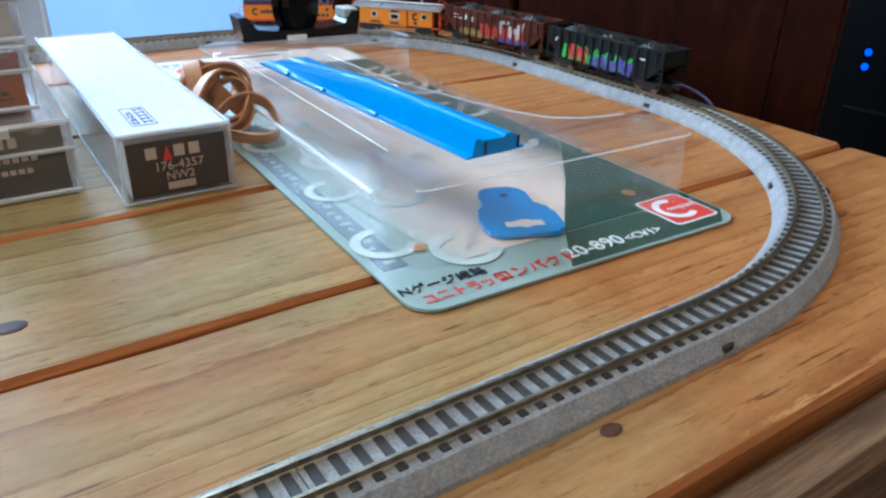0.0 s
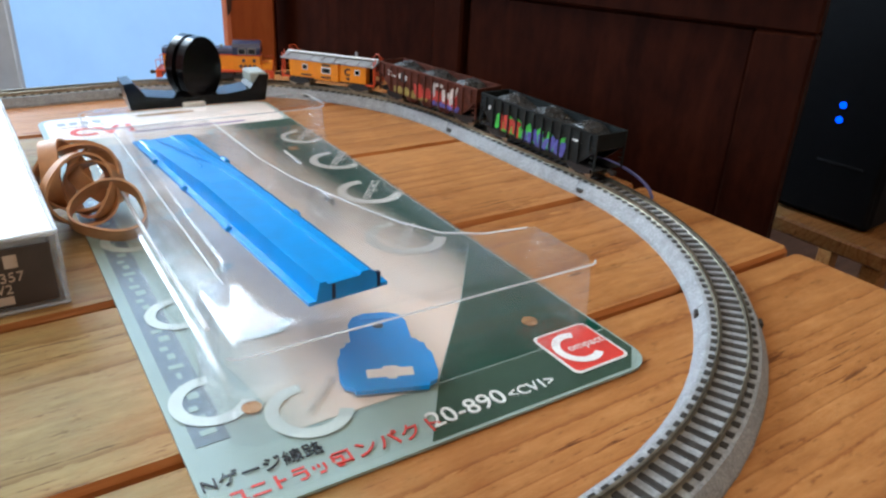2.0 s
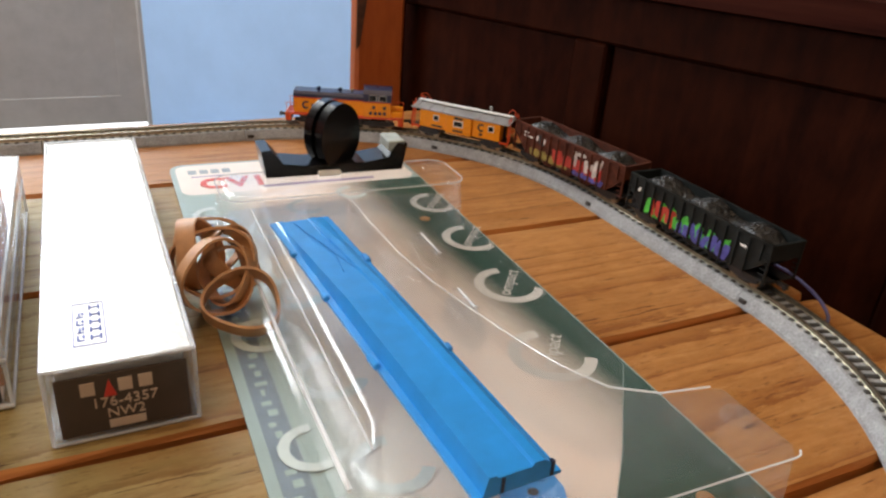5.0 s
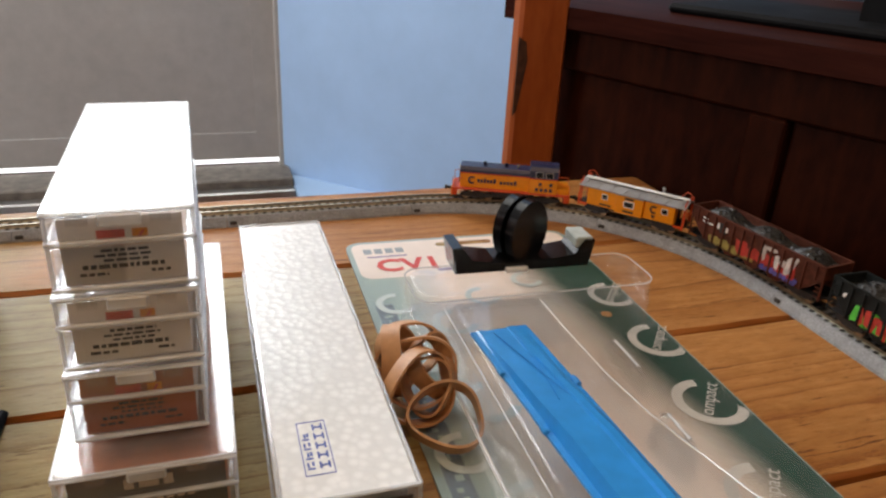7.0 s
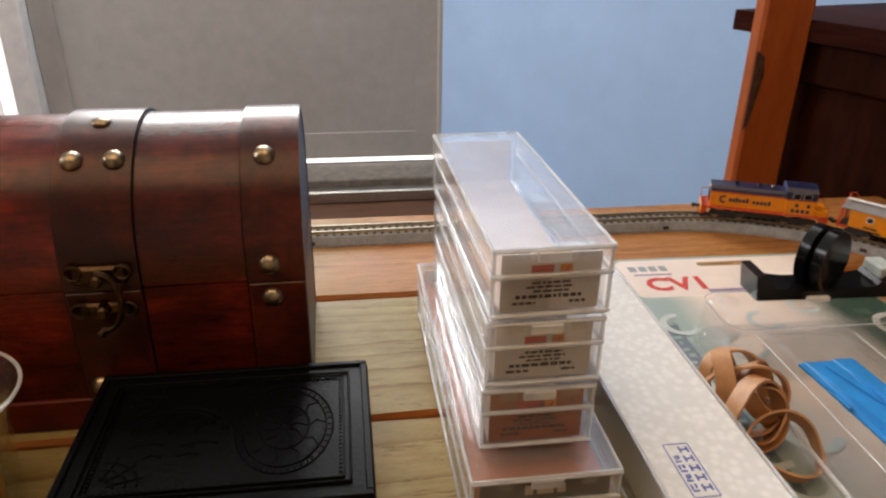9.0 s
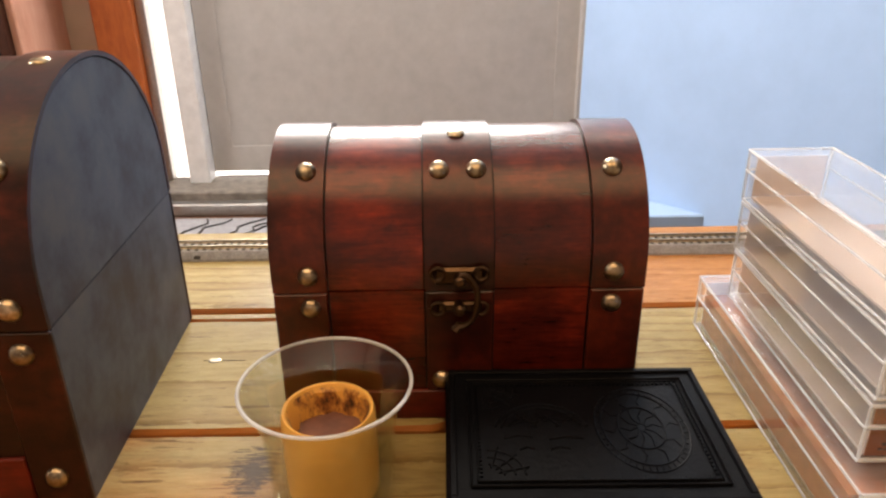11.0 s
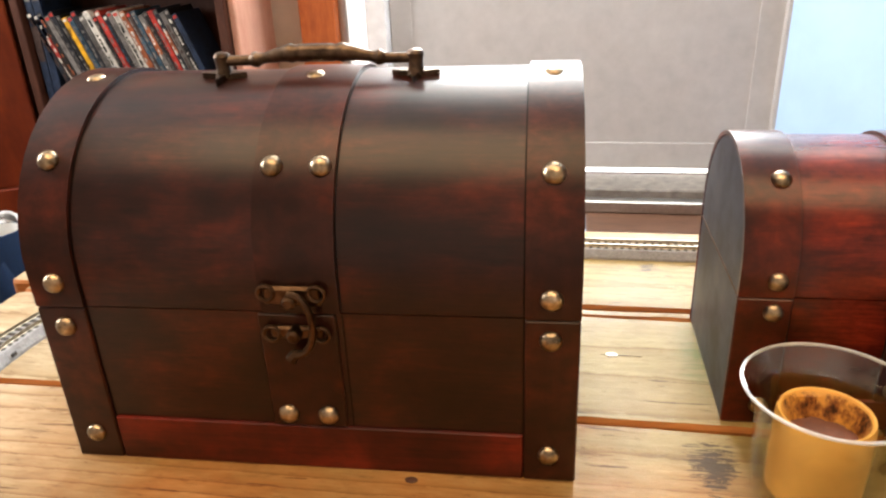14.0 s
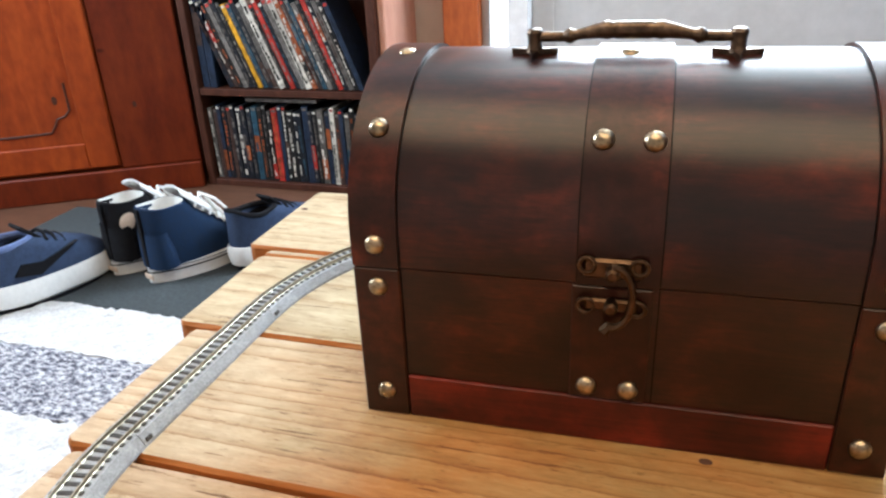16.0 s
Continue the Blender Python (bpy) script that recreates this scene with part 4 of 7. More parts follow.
def jewel_case(m, w, l, h, insert, label, wide=False):
    c = thing("jewel_case", m, label, "plastic case", "stack of clear cases")
    body = part("tray", shell_case(bmesh.new(), -w / 2, w / 2, 0, l, 0.0005, h * 0.55), M_CLEAR, c)
    bm = cap_case(bmesh.new(), -w / 2 - 0.0006, w / 2 + 0.0006, -0.0006, l + 0.0006, h * 0.58, h - 0.0005)
    lid = part("lid", bm, M_CLEAR, c)
    edge_strip(lid, -w / 2 - 0.0004, w / 2 + 0.0004, -0.0004, l + 0.0004, h - 0.0010)
    edge_strip(lid, -w / 2 - 0.0004, w / 2 + 0.0004, -0.0004, l + 0.0004, h * 0.59, 0.0006)
    edge_strip(body, -w / 2, w / 2, 0.0, l, 0.0010, 0.0006)
    for x in (-w / 2, w / 2):
        for y in (0.0, l):
            part("case_edge", tube(bmesh.new(), [(x, y, 0.001), (x, y, h - 0.001)], 0.0007, 6), M_EDGE, body)
    for x in (-w * 0.28, w * 0.28):
        part("hinge_tab", new_box(x - 0.003, x + 0.003, -0.0016, -0.0004, h - 0.005, h - 0.0008, 0.0004), M_CLEAR, lid)
    part("clasp", new_box(-0.006, 0.006, -0.0020, -0.0004, h - 0.0055, h - 0.0015, 0.0006), M_EDGE, lid)
    for z in (h * 0.05, h * 0.60, h * 0.93):
        part("edge_ridge", new_box(-w / 2 - 0.0008, w / 2 + 0.0008, -0.0014, 0.0004, z, z + 0.0011, 0.0003), M_EDGE, body)
    lb = part("end_label", new_box(-w / 2 + 0.003, w / 2 - 0.003, 0.0012, 0.0018, 0.0025, h - 0.0035), insert, c, "printed end label card")
    part("insert", new_box(-w / 2 + 0.003, w / 2 - 0.003, 0.0022, l - 0.003, 0.0018, 0.0030), M_PINKCARD, c)
    part("end_card", new_box(-w / 2 + 0.003, w / 2 - 0.003, l - 0.0030, l - 0.0024, 0.0032, h - 0.0035), M_PINKCARD, c)
    return c, lb


M_DARKLABEL = plain("near_black_label", (0.018, 0.014, 0.013), 0.5, vary=0.15, scale=90, relief=0.05)
M_RUSTLABEL = plain("rust_brown_label", (0.42, 0.105, 0.030), 0.6, vary=0.15, scale=90, relief=0.05)
base_case, base_label = jewel_case(pose(-0.0275, 0.3835, 0, 0, 0, -0.2), 0.054, 0.172, 0.0325, M_DARKLABEL, "wide clear plastic case under the stack, brown end label", True)
part("lettering_bars", bars(bmesh.new(), [(-0.0030, 0.0030, 0.0225, 0.0275), (-0.0075, -0.0045, 0.0225, 0.0265), (0.0045, 0.0075, 0.0225, 0.0265)] + [(-0.015 + 0.0033 * i, -0.0127 + 0.0033 * i, 0.0165, 0.0192) for i in range(9)] + [(-0.012 + 0.0030 * i, -0.0098 + 0.0030 * i, 0.0115, 0.0135) for i in range(8)], 0.0012), M_TANINK, base_label)
part("foam_insert", new_box(-0.0245, 0.0245, 0.010, 0.168, 0.0032, 0.022), plain("orange_foam_insert", (0.55, 0.20, 0.10), 0.8, vary=0.2, scale=200, relief=0.3), base_case, "orange-brown foam insert")
for i in range(3):
    z = 0.0325 + i * 0.0272
    c, lb = jewel_case(pose(-0.0285 + 0.0008 * i, 0.3985 + 0.0004 * i, z, 0, 0, 0.6 * i - 0.4), 0.0405, 0.1315, 0.0272, M_LABELPAPER if i else M_RUSTLABEL, "clear jewel case with a pinkish label, stacked with others")
    ink = bmesh.new()
    rl = random.Random(20 + i)
    for z0, z1, x0, x1 in ((0.0126, 0.0134, -0.0065, 0.0070), (0.0110, 0.0117, -0.0085, 0.0080), (0.0094, 0.0101, -0.0060, 0.0065), (0.0072, 0.0084, -0.0120, 0.0110), (0.0050, 0.0058, -0.0130, -0.0050), (0.0050, 0.0058, 0.0070, 0.0125)):
        x = x0
        while x < x1:
            w = rl.uniform(0.0010, 0.0032)
            bars(ink, [(x, min(x + w, x1), z0, z1 + rl.uniform(0.0, 0.0002))], 0.0012)
            x += w + 0.0006
    part("lettering_bars", ink, M_DARKINK if i else M_BROWN, lb)
    part("red_patch", bars(bmesh.new(), [(-0.0070, 0.0008, 0.0152, 0.0196)], 0.0012), M_REDINK, lb)
    part("yellow_patch", bars(bmesh.new(), [(0.0028, 0.0072, 0.0152, 0.0196)], 0.0012), M_YELLOW, lb)
    part("patch_stroke", prism(bmesh.new(), [(0.0036, 0.0158), (0.0044, 0.0158), (0.0064, 0.0190), (0.0056, 0.0190)], 0.0007, 0.0010, "y"), M_REDINK, lb)

# ---- track package ----
PK = pose(0.0665, 0.2235, 0, 0, 0, -1.6)
CW, CL = 0.150, 0.385
M_CARDGREEN = plain("dark_green_card", (0.003, 0.052, 0.031), 0.45, vary=0.15, scale=60, relief=0.03, spec=0.08)
M_CARDPALE = plain("pale_grey_green_card", (0.31, 0.40, 0.37), 0.35, vary=0.08, scale=50, relief=0.03)
M_CARDPINK = plain("pale_pink_card", (0.84, 0.72, 0.63), 0.35, vary=0.06, scale=50, relief=0.03)
pk = thing("track_package", PK, "opened track package: green printed card under a clear blister", "package")


def rounded(x0, x1, y0, y1, r, n=6):
    pts = []
    for cx, cy, a0 in ((x1 - r, y1 - r, 0), (x0 + r, y1 - r, 90), (x0 + r, y0 + r, 180), (x1 - r, y0 + r, 270)):
        for i in range(n + 1):
            a = math.radians(a0 + 90 * i / n)
            pts.append((cx + r * math.cos(a), cy + r * math.sin(a)))
    return pts


card = part("card", prism(bmesh.new(), rounded(0, CW, 0, CL, 0.010), 0.0006, 0.0016, "z"), M_CARDPALE, pk, "printed backing card")
part("green_print", prism(bmesh.new(), [(0.0785, 0.0245), (CW - 0.001, 0.0245), (CW - 0.001, 0.1120), (0.1160, 0.0680)], 0.00165, 0.00178, "z"), M_CARDGREEN, card, "dark green printed area")
part("front_print", prism(bmesh.new(), [(0.062, 0.0012), (CW - 0.010, 0.0012), (CW - 0.001, 0.010), (CW - 0.001, 0.0238), (0.078, 0.0238)], 0.00165, 0.00178, "z"), plain("olive_green_card", (0.050, 0.085, 0.060), 0.35, vary=0.1, scale=50, relief=0.02, spec=0.1), card, "olive green front strip")
M_FADE, _t, _b = material("pink_picture_fading_to_green")
_g = _t.nodes.new("ShaderNodeTexCoord")
_x = _t.nodes.new("ShaderNodeSeparateXYZ")
_t.links.new(_g.outputs["Object"], _x.inputs[0])
_u = node(_t, "ShaderNodeMath")
_u.operation = "MULTIPLY_ADD"
_u.inputs[1].default_value = 0.11
_t.links.new(_x.outputs["Y"], _u.inputs[0])
_t.links.new(_x.outputs["X"], _u.inputs[2])
_n = noise_tex(_t, coords(_t), 40.0, 3.0)
_left = mix_color(_t, ramp(_t, _x.outputs["X"], [(0.020, (0, 0, 0)), (0.050, (1, 1, 1))]), (0.35, 0.44, 0.41), ramp(_t, _n, [(0.3, (0.86, 0.67, 0.55)), (0.7, (0.92, 0.77, 0.66))]))
_t.links.new(mix_color(_t, ramp(_t, _u.outputs[0], [(0.118, (0, 0, 0)), (0.137, (0.45,) * 3), (0.151, (1, 1, 1))]), _left, (0.004, 0.050, 0.031)), _b.inputs["Base Color"])
_b.inputs["Roughness"].default_value = 0.4
_b.inputs["Specular IOR Level"].default_value = 0.12
part("picture_print", prism(bmesh.new(), [(0.030, 0.0245), (0.0780, 0.0245), (0.1155, 0.0680), (CW - 0.001, 0.1125), (CW - 0.001, 0.3318), (0.003, 0.3318), (0.003, 0.31), (0.0145, 0.30), (0.0145, 0.11)], 0.00165, 0.00178, "z"), M_FADE, card, "pale pink printed picture fading to dark green")
part("head_print", prism(bmesh.new(), rounded(0.003, CW - 0.003, 0.332, CL - 0.003, 0.008), 0.00165, 0.00178, "z"), M_CARDPINK, card, "pale header of the card")
part("side_print", new_box(0.004, 0.0135, 0.030, 0.30, 0.00165, 0.00178), plain("slate_print", (0.15, 0.19, 0.22), 0.4), card)
part("side_lettering", bars(bmesh.new(), [(0.0066 + 0.0012 * (i % 2), 0.0112 - 0.0010 * (i % 3), 0.034 + 0.0060 * i, 0.0365 + 0.0060 * i + 0.001 * (i % 2)) for i in range(43)], 0.0018, 0.0001, "xy"), M_CARDPALE, card)


def big_c(r, w, gap=55, turn=0.0, n=26):
    """The outline of a thick open ring, like a letter C."""
    a0, a1 = math.radians(gap + turn), math.radians(360 - gap + turn)
    outer = [(r * math.cos(a0 + (a1 - a0) * i / n), r * math.sin(a0 + (a1 - a0) * i / n)) for i in range(n + 1)]
    inner = [((r - w) * math.cos(a1 - (a1 - a0) * i / n), (r - w) * math.sin(a1 - (a1 - a0) * i / n)) for i in range(n + 1)]
    return outer + inner


M_RINGINK = plain("pale_ring_ink", (0.62, 0.58, 0.52), 0.45, vary=0.05, relief=0)
M_GHOSTINK = plain("ghostly_ring_ink", (0.56, 0.63, 0.60), 0.45, vary=0.05, relief=0)
ghost_mesh = mesh_of(prism(bmesh.new(), big_c(0.0105, 0.0034), 0, 0.00012, "z"), "ring_print", M_GHOSTINK)
word_mesh, white_word = letters("ompact", 0.0066, 0.00005), letters("ompact", 0.0052, 0.00005)
word_mesh.materials.append(M_RINGINK), white_word.materials.append(M_WHITEINK)
# large rings down the green edge, trimmed where the card ends
for k, (x, y, q) in enumerate(((0.1235, 0.1260, 1.75), (0.1350, 0.1840, 1.62), (0.1405, 0.2370, 1.50), (0.1405, 0.2880, 1.35))):
    turn = math.radians(28)
    edge = CW - 0.0015 - x
    outline_c = [(q * (px * math.cos(turn) - py * math.sin(turn)), q * (px * math.sin(turn) + py * math.cos(turn))) for px, py in big_c(0.0105, 0.0030)]
    part("ring_print", prism(bmesh.new(), [(min(px, edge - 0.00002 * i), py) for i, (px, py) in enumerate(outline_c)], 0, 0.00012, "z"), M_RINGINK, card, m=pose(x, y, 0.00200 + 0.00001 * k))
    part("lettering", word_mesh, M_RINGINK, card, m=pose(x + 0.0010, y + 0.0020, 0.00235, 0, 0, 52) @ Matrix.Diagonal((1.35, 1.35, 1, 1)))
# fainter rings over the pale side
for k, (x, y, q) in enumerate(((0.0375, 0.0310, 1.25), (0.0140, 0.0490, 1.2), (0.040, 0.088, 1.3), (0.018, 0.104, 1.1), (0.034, 0.140, 1.4), (0.016, 0.175, 1.2), (0.036, 0.205, 1.4), (0.018, 0.245, 1.3), (0.042, 0.275, 1.2), (0.016, 0.300, 1.1), (0.066, 0.300, 1.0), (0.098, 0.315, 0.9))):
    part("ring_print", ghost_mesh, M_GHOSTINK, card, m=pose(x, y, 0.00206 + 0.00001 * k, 0, 0, 28) @ Matrix.Diagonal((q, q, 1, 1)))
    if k == 0:
        part("lettering", word_mesh, M_RINGINK, card, m=pose(x + 0.0053, y + 0.0053, 0.00235, 0, 0, 45))
# red badge, product code and plain bars for the rest of the writing
BADGE = pose(0.1325, 0.0185, 0, 0, 0, 1)
badge = part("badge", prism(bmesh.new(), rounded(-0.0122, 0.0122, -0.0122, 0.0122, 0.0026), 0.0020, 0.00215, "z", BADGE), M_WHITEINK, card, "square badge with white border")
part("badge_field", prism(bmesh.new(), rounded(-0.0112, 0.0112, -0.0112, 0.0112, 0.0022), 0.0022, 0.0023, "z", BADGE), M_REDINK, card, "red badge field")
part("ring_print", mesh_of(prism(bmesh.new(), big_c(0.0090, 0.0030), 0, 0.00012, "z"), "ring_print", M_WHITEINK), M_WHITEINK, card, m=pose(0.1312, 0.0185, 0.0024, 0, 0, 8))
part("lettering", white_word, M_WHITEINK, card, m=pose(0.1350, 0.0188, 0.0026))
text_part("lettering", "20-890", 0.0098, M_WHITEINK, card, pose(0.0790, 0.0088, 0.0020, 0, 0, 0))
text_part("lettering", "<CV1>", 0.0062, M_WHITEINK, card, pose(0.1030, 0.0080, 0.0020, 0, 0, 0))
text_part("lettering", "N\u30b2\u30fc\u30b8\u7dda\u8def", 0.0058, M_DARKINK, card, pose(0.0175, 0.0140, 0.0020))
text_part("lettering", "\u30b3\u30f3\u30d1\u30af\u30c8", 0.0072, M_REDINK, card, pose(0.0515, 0.0072, 0.0020))
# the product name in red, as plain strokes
part("lettering_bars", bars(bmesh.new(), [(0.006 + 0.0055 * i + a, 0.006 + 0.0055 * i + b, 0.0045 + c, 0.0045 + e) for i, kind in enumerate((((0.0, 0.0048, 0.0, 0.0009), (0.0006, 0.0040, 0.0036, 0.0045), (0.0031, 0.0040, 0.0009, 0.0036)), ((0.0006, 0.0042, 0.0038, 0.0046), (0.0, 0.0048, 0.0004, 0.0012)), ((0.0012, 0.0021, 0.0, 0.0050), (0.0021, 0.0040, 0.0022, 0.0030)), ((0.0006, 0.0042, 0.0042, 0.0050), (0.0004, 0.0044, 0.0026, 0.0034), (0.0036, 0.0044, 0.0006, 0.0026), (0.0016, 0.0036, 0.0, 0.0008)), ((0.0004, 0.0011, 0.0022, 0.0036), (0.0018, 0.0025, 0.0024, 0.0038), (0.0034, 0.0041, 0.0010, 0.0038), (0.0016, 0.0034, 0.0, 0.0009)), ((0.0010, 0.0040, 0.0034, 0.0042), (0.0032, 0.0040, 0.0008, 0.0034), (0.0014, 0.0032, 0.0, 0.0008), (0.0006, 0.0014, 0.0022, 0.0050)))) for a, b, c, e in kind], 0.0018, 0.0001, "xy"), M_REDINK, card)
text_part("lettering", "CV1", 0.0225, M_REDINK, card, pose(0.0345, 0.3475, 0.0019), bold=0.0006)
part("logo_bars", bars(bmesh.new(), [(0.010 + 0.0068 * i, 0.0150 + 0.0068 * i, 0.366, 0.373) for i in range(4)], 0.0018, 0.0001, "xy"), plain("grey_logo_ink", (0.30, 0.33, 0.35), 0.5), card)
part("lettering_bars", bars(bmesh.new(), [(0.011, 0.036, 0.3605, 0.3622), (0.050, 0.120, 0.336, 0.3395)], 0.0018, 0.0001, "xy"), plain("violet_ink", (0.28, 0.20, 0.33), 0.5), card)
part("hang_slot", prism(bmesh.new(), rounded(0.058, 0.096, 0.371, 0.3765, 0.0026), 0.0018, 0.0019, "z"), M_PLANK, card, "punched hanging slot")
for x, y in ((0.0228, 0.0395), (0.1275, 0.0405), (0.1260, 0.2670)):
    part("punched_hole", lathe(bmesh.new(), [(0.003, 0.0020), (0.003, 0.00235), (0.0, 0.00235)], 14, (x, y, 0)), M_PLANK, card)


# the blister: a shell with rounded corners, a flange and inner ribs
def blister_shell(bm, x0, x1, y0, y1, h, r=0.010, t=0.0006):
    levels = [(0.0, 0.0020), (0.0006, h * 0.55), (0.0016, h - 0.003), (0.0034, h - 0.0006), (0.0055, h)]
    rings = []
    for inset, z in levels:
        pts = rounded(x0 + inset, x1 - inset, y0 + inset, y1 - inset, r)
        rings.append([bm.verts.new((p[0], p[1], z)) for p in pts])
    for a, b in zip(rings, rings[1:]):
        n = len(a)
        for k in range(n):
            bm.faces.new((a[k], a[(k + 1) % n], b[(k + 1) % n], b[k]))
    bm.faces.new(rings[-1])
    return bm


def moulded(bm, outline, h):
    """A thin shell over any outline, its wall drawn in and rounded towards the top."""
    n = len(outline)
    rings = []
    for inset, z in ((0.0, 0.0020), (0.0006, h * 0.55), (0.0016, h - 0.003), (0.0030, h - 0.0006), (0.0045, h)):
        row = []
        for k in range(n):
            (xa, ya), (xb, yb), (xc, yc) = outline[k - 1], outline[k], outline[(k + 1) % n]
            dx, dy = xc - xa, yc - ya
            q = math.hypot(dx, dy) or 1.0
            row.append(bm.verts.new((xb - dy / q * inset, yb + dx / q * inset, z)))
        rings.append(row)
    for a, b in zip(rings, rings[1:]):
        for k in range(n):
            bm.faces.new((a[k], a[(k + 1) % n], b[(k + 1) % n], b[k]))
    bm.faces.new(rings[-1])
    return bm


def rounded_path(x0, x1, y0, y1, z):
    return [(p[0], p[1], z) for p in rounded(x0, x1, y0, y1, 0.009)]


BH = 0.0325
blister = part("blister", blister_shell(bmesh.new(), 0.012, 0.141, 0.022, 0.284, 0.013), M_BLISTER, pk, "clear vacuum-formed blister", smooth=True)
part("flange", prism(bmesh.new(), rounded(0.001, CW - 0.001, 0.002, 0.326, 0.008), 0.0023, 0.0028, "z"), M_FLANGE, blister)
BACK_EDGE = [(0.1400, 0.0540), (0.1360, 0.0575), (0.118, 0.060), (0.104, 0.068), (0.0955, 0.083), (0.0885, 0.104), (0.083, 0.125), (0.0775, 0.148), (0.074, 0.174), (0.0725, 0.210), (0.072, 0.238)]
corner = [(0.0165 - 0.004 * math.sin(math.radians(a)), 0.0265 - 0.004 * math.cos(math.radians(a))) for a in (90, 60, 30, 0)] + [(0.1365 + 0.004 * math.sin(math.radians(a)), 0.0265 - 0.004 * math.cos(math.radians(a))) for a in (0, 30, 60, 90)]
part("raised_shelf", moulded(bmesh.new(), corner + BACK_EDGE + [(0.068, 0.2425), (0.030, 0.2425), (0.0250, 0.238), (0.0240, 0.075), (0.0210, 0.066), (0.0145, 0.063), (0.0125, 0.058)], BH + 0.0010), M_BLISTER, blister, "raised front shelf with a curved back edge", smooth=True)
part("back_bar", blister_shell(bmesh.new(), 0.0125, 0.1405, 0.244, 0.2835, BH, 0.009), M_BLISTER, blister, smooth=True)
for x, y, l in ((0.0965, 0.190, 0.032), (0.0905, 0.140, 0.026)):
    part("boss", blister_shell(bmesh.new(), x, x + 0.010, y, y + l, 0.0185, 0.003), M_BLISTER, blister, smooth=True)
    part("rib", tube(bmesh.new(), [(x + 0.0055, y + 0.005, 0.0184), (x + 0.0055, y + l - 0.005, 0.0184)], 0.0006, 6), M_EDGE, blister, "highlight on the boss drawn as a white line", smooth=True)
# white tubes draw the highlights along the moulded edges
part("rib", tube(bmesh.new(), [(x, y, BH - 0.0012) for x, y in BACK_EDGE[1:]], 0.00034, 6), M_EDGE, blister, "curved moulded edge with its highlight drawn white", smooth=True)
part("rib", tube(bmesh.new(), [(p[0], p[1], BH - 0.0012) for p in corner[1:-1]], 0.00034, 6), M_EDGE, blister, smooth=True)
part("rib", tube(bmesh.new(), [(0.0195, 0.07, 0.0135), (0.0185, 0.15, 0.0135), (0.0195, 0.235, 0.0135)], 0.0009, 6), M_EDGE, blister, smooth=True)
part("rib", tube(bmesh.new(), rounded_path(0.0135, 0.1395, 0.245, 0.2825, BH - 0.001), 0.00032, 6, True), M_EDGE, blister, smooth=True)
part("rib", tube(bmesh.new(), [(0.0245, 0.066, BH - 0.002), (0.0245, 0.24, BH - 0.002)], 0.00035, 6), M_EDGE, blister, smooth=True)
for x, y, h in ((0.024, 0.040, BH + 0.0015), (0.129, 0.040, BH + 0.0015), (0.024, 0.270, BH), (0.129, 0.270, BH)):
    part("corner_dimple", lathe(bmesh.new(), [(0.0048, 0.0), (0.0042, 0.0018), (0.0, 0.0024)], 16, (x, y, h)), M_BLISTER, blister, smooth=True)
for q in (blister, *blister.children):
    q.visible_shadow = False

# blue rerailer ramp lying on the blister, and the blue end piece inside it
ramp_t = thing("rerailer_ramp", pose(0.1215, 0.2600, BH + 0.0002, 0, 0, 2.6), "bright blue plastic rerailer ramp lying on the blister", "track tool")
bm = bmesh.new()
RL = 0.176
rings = []
for y in (0.0, 0.004, 0.05, 0.095, 0.115, 0.135, 0.155, RL - 0.004, RL):
    h = 0.0068 if y < 0.1 else 0.0068 - 0.0054 * (y - 0.095) / (RL - 0.095)
    ch = min(0.0010, h * 0.4)
    low = min(0.0012, h * 0.7)
    rings.append([bm.verts.new((x, y, z)) for x, z in ((-0.0133, 0.0), (-0.0133, low), (-0.0108, low), (-0.0096, h), (-0.0074, h), (-0.0069, h - ch), (0.0036, h - ch), (0.0042, h), (0.0070, h), (0.0092, h * 0.8), (0.0108, low), (0.0133, low), (0.0133, 0.0))])
for r0, r1 in zip(rings, rings[1:]):
    for k in range(len(r0)):
        q = (k + 1) % len(r0)
        bm.faces.new((r0[k], r0[q], r1[q], r1[k]))
bm.faces.new(list(reversed(rings[0])))
bm.faces.new(rings[-1])
deck = part("deck", bm, M_BLUEPL, ramp_t)
for y0, y1 in ((0.060, 0.067), (0.105, 0.109), (0.142, 0.147)):
    part("side_lug", new_box(-0.0142, -0.0118, y0, y1, 0.0, 0.0024, 0.0006), M_BLUEPL, ramp_t)
for y0, y1 in ((0.060, 0.064), (0.128, 0.134)):
    part("side_lug", new_box(0.0118, 0.0142, y0, y1, 0.0, 0.0024, 0.0006), M_BLUEPL, ramp_t)
for x in (-0.0052, 0.0101):
    part("end_slit", new_box(x - 0.0005, x + 0.0005, -0.0003, 0.0010, 0.0006, 0.0054), M_NAVY, ramp_t, "dark slit in the end face")
for x0, x1 in ((-0.0018, 0.0012), (0.0042, 0.0012)):
    part("guide_rib", tube(bmesh.new(), [(x0, 0.118, 0.0046), (x1, 0.134, 0.0040), (x1 + (x0 - x1) * 1.6, RL - 0.004, 0.0016)], 0.0003, 6), M_BLUEPL, ramp_t)
end_t = thing("blue_end_plate", PK @ pose(0.0685, 0.0420, 0.0030, 0, 0, -20) @ Matrix.Diagonal((1.19, 0.98, 1, 1)), "round-sided bright blue plastic end plate under the blister", "track tool")
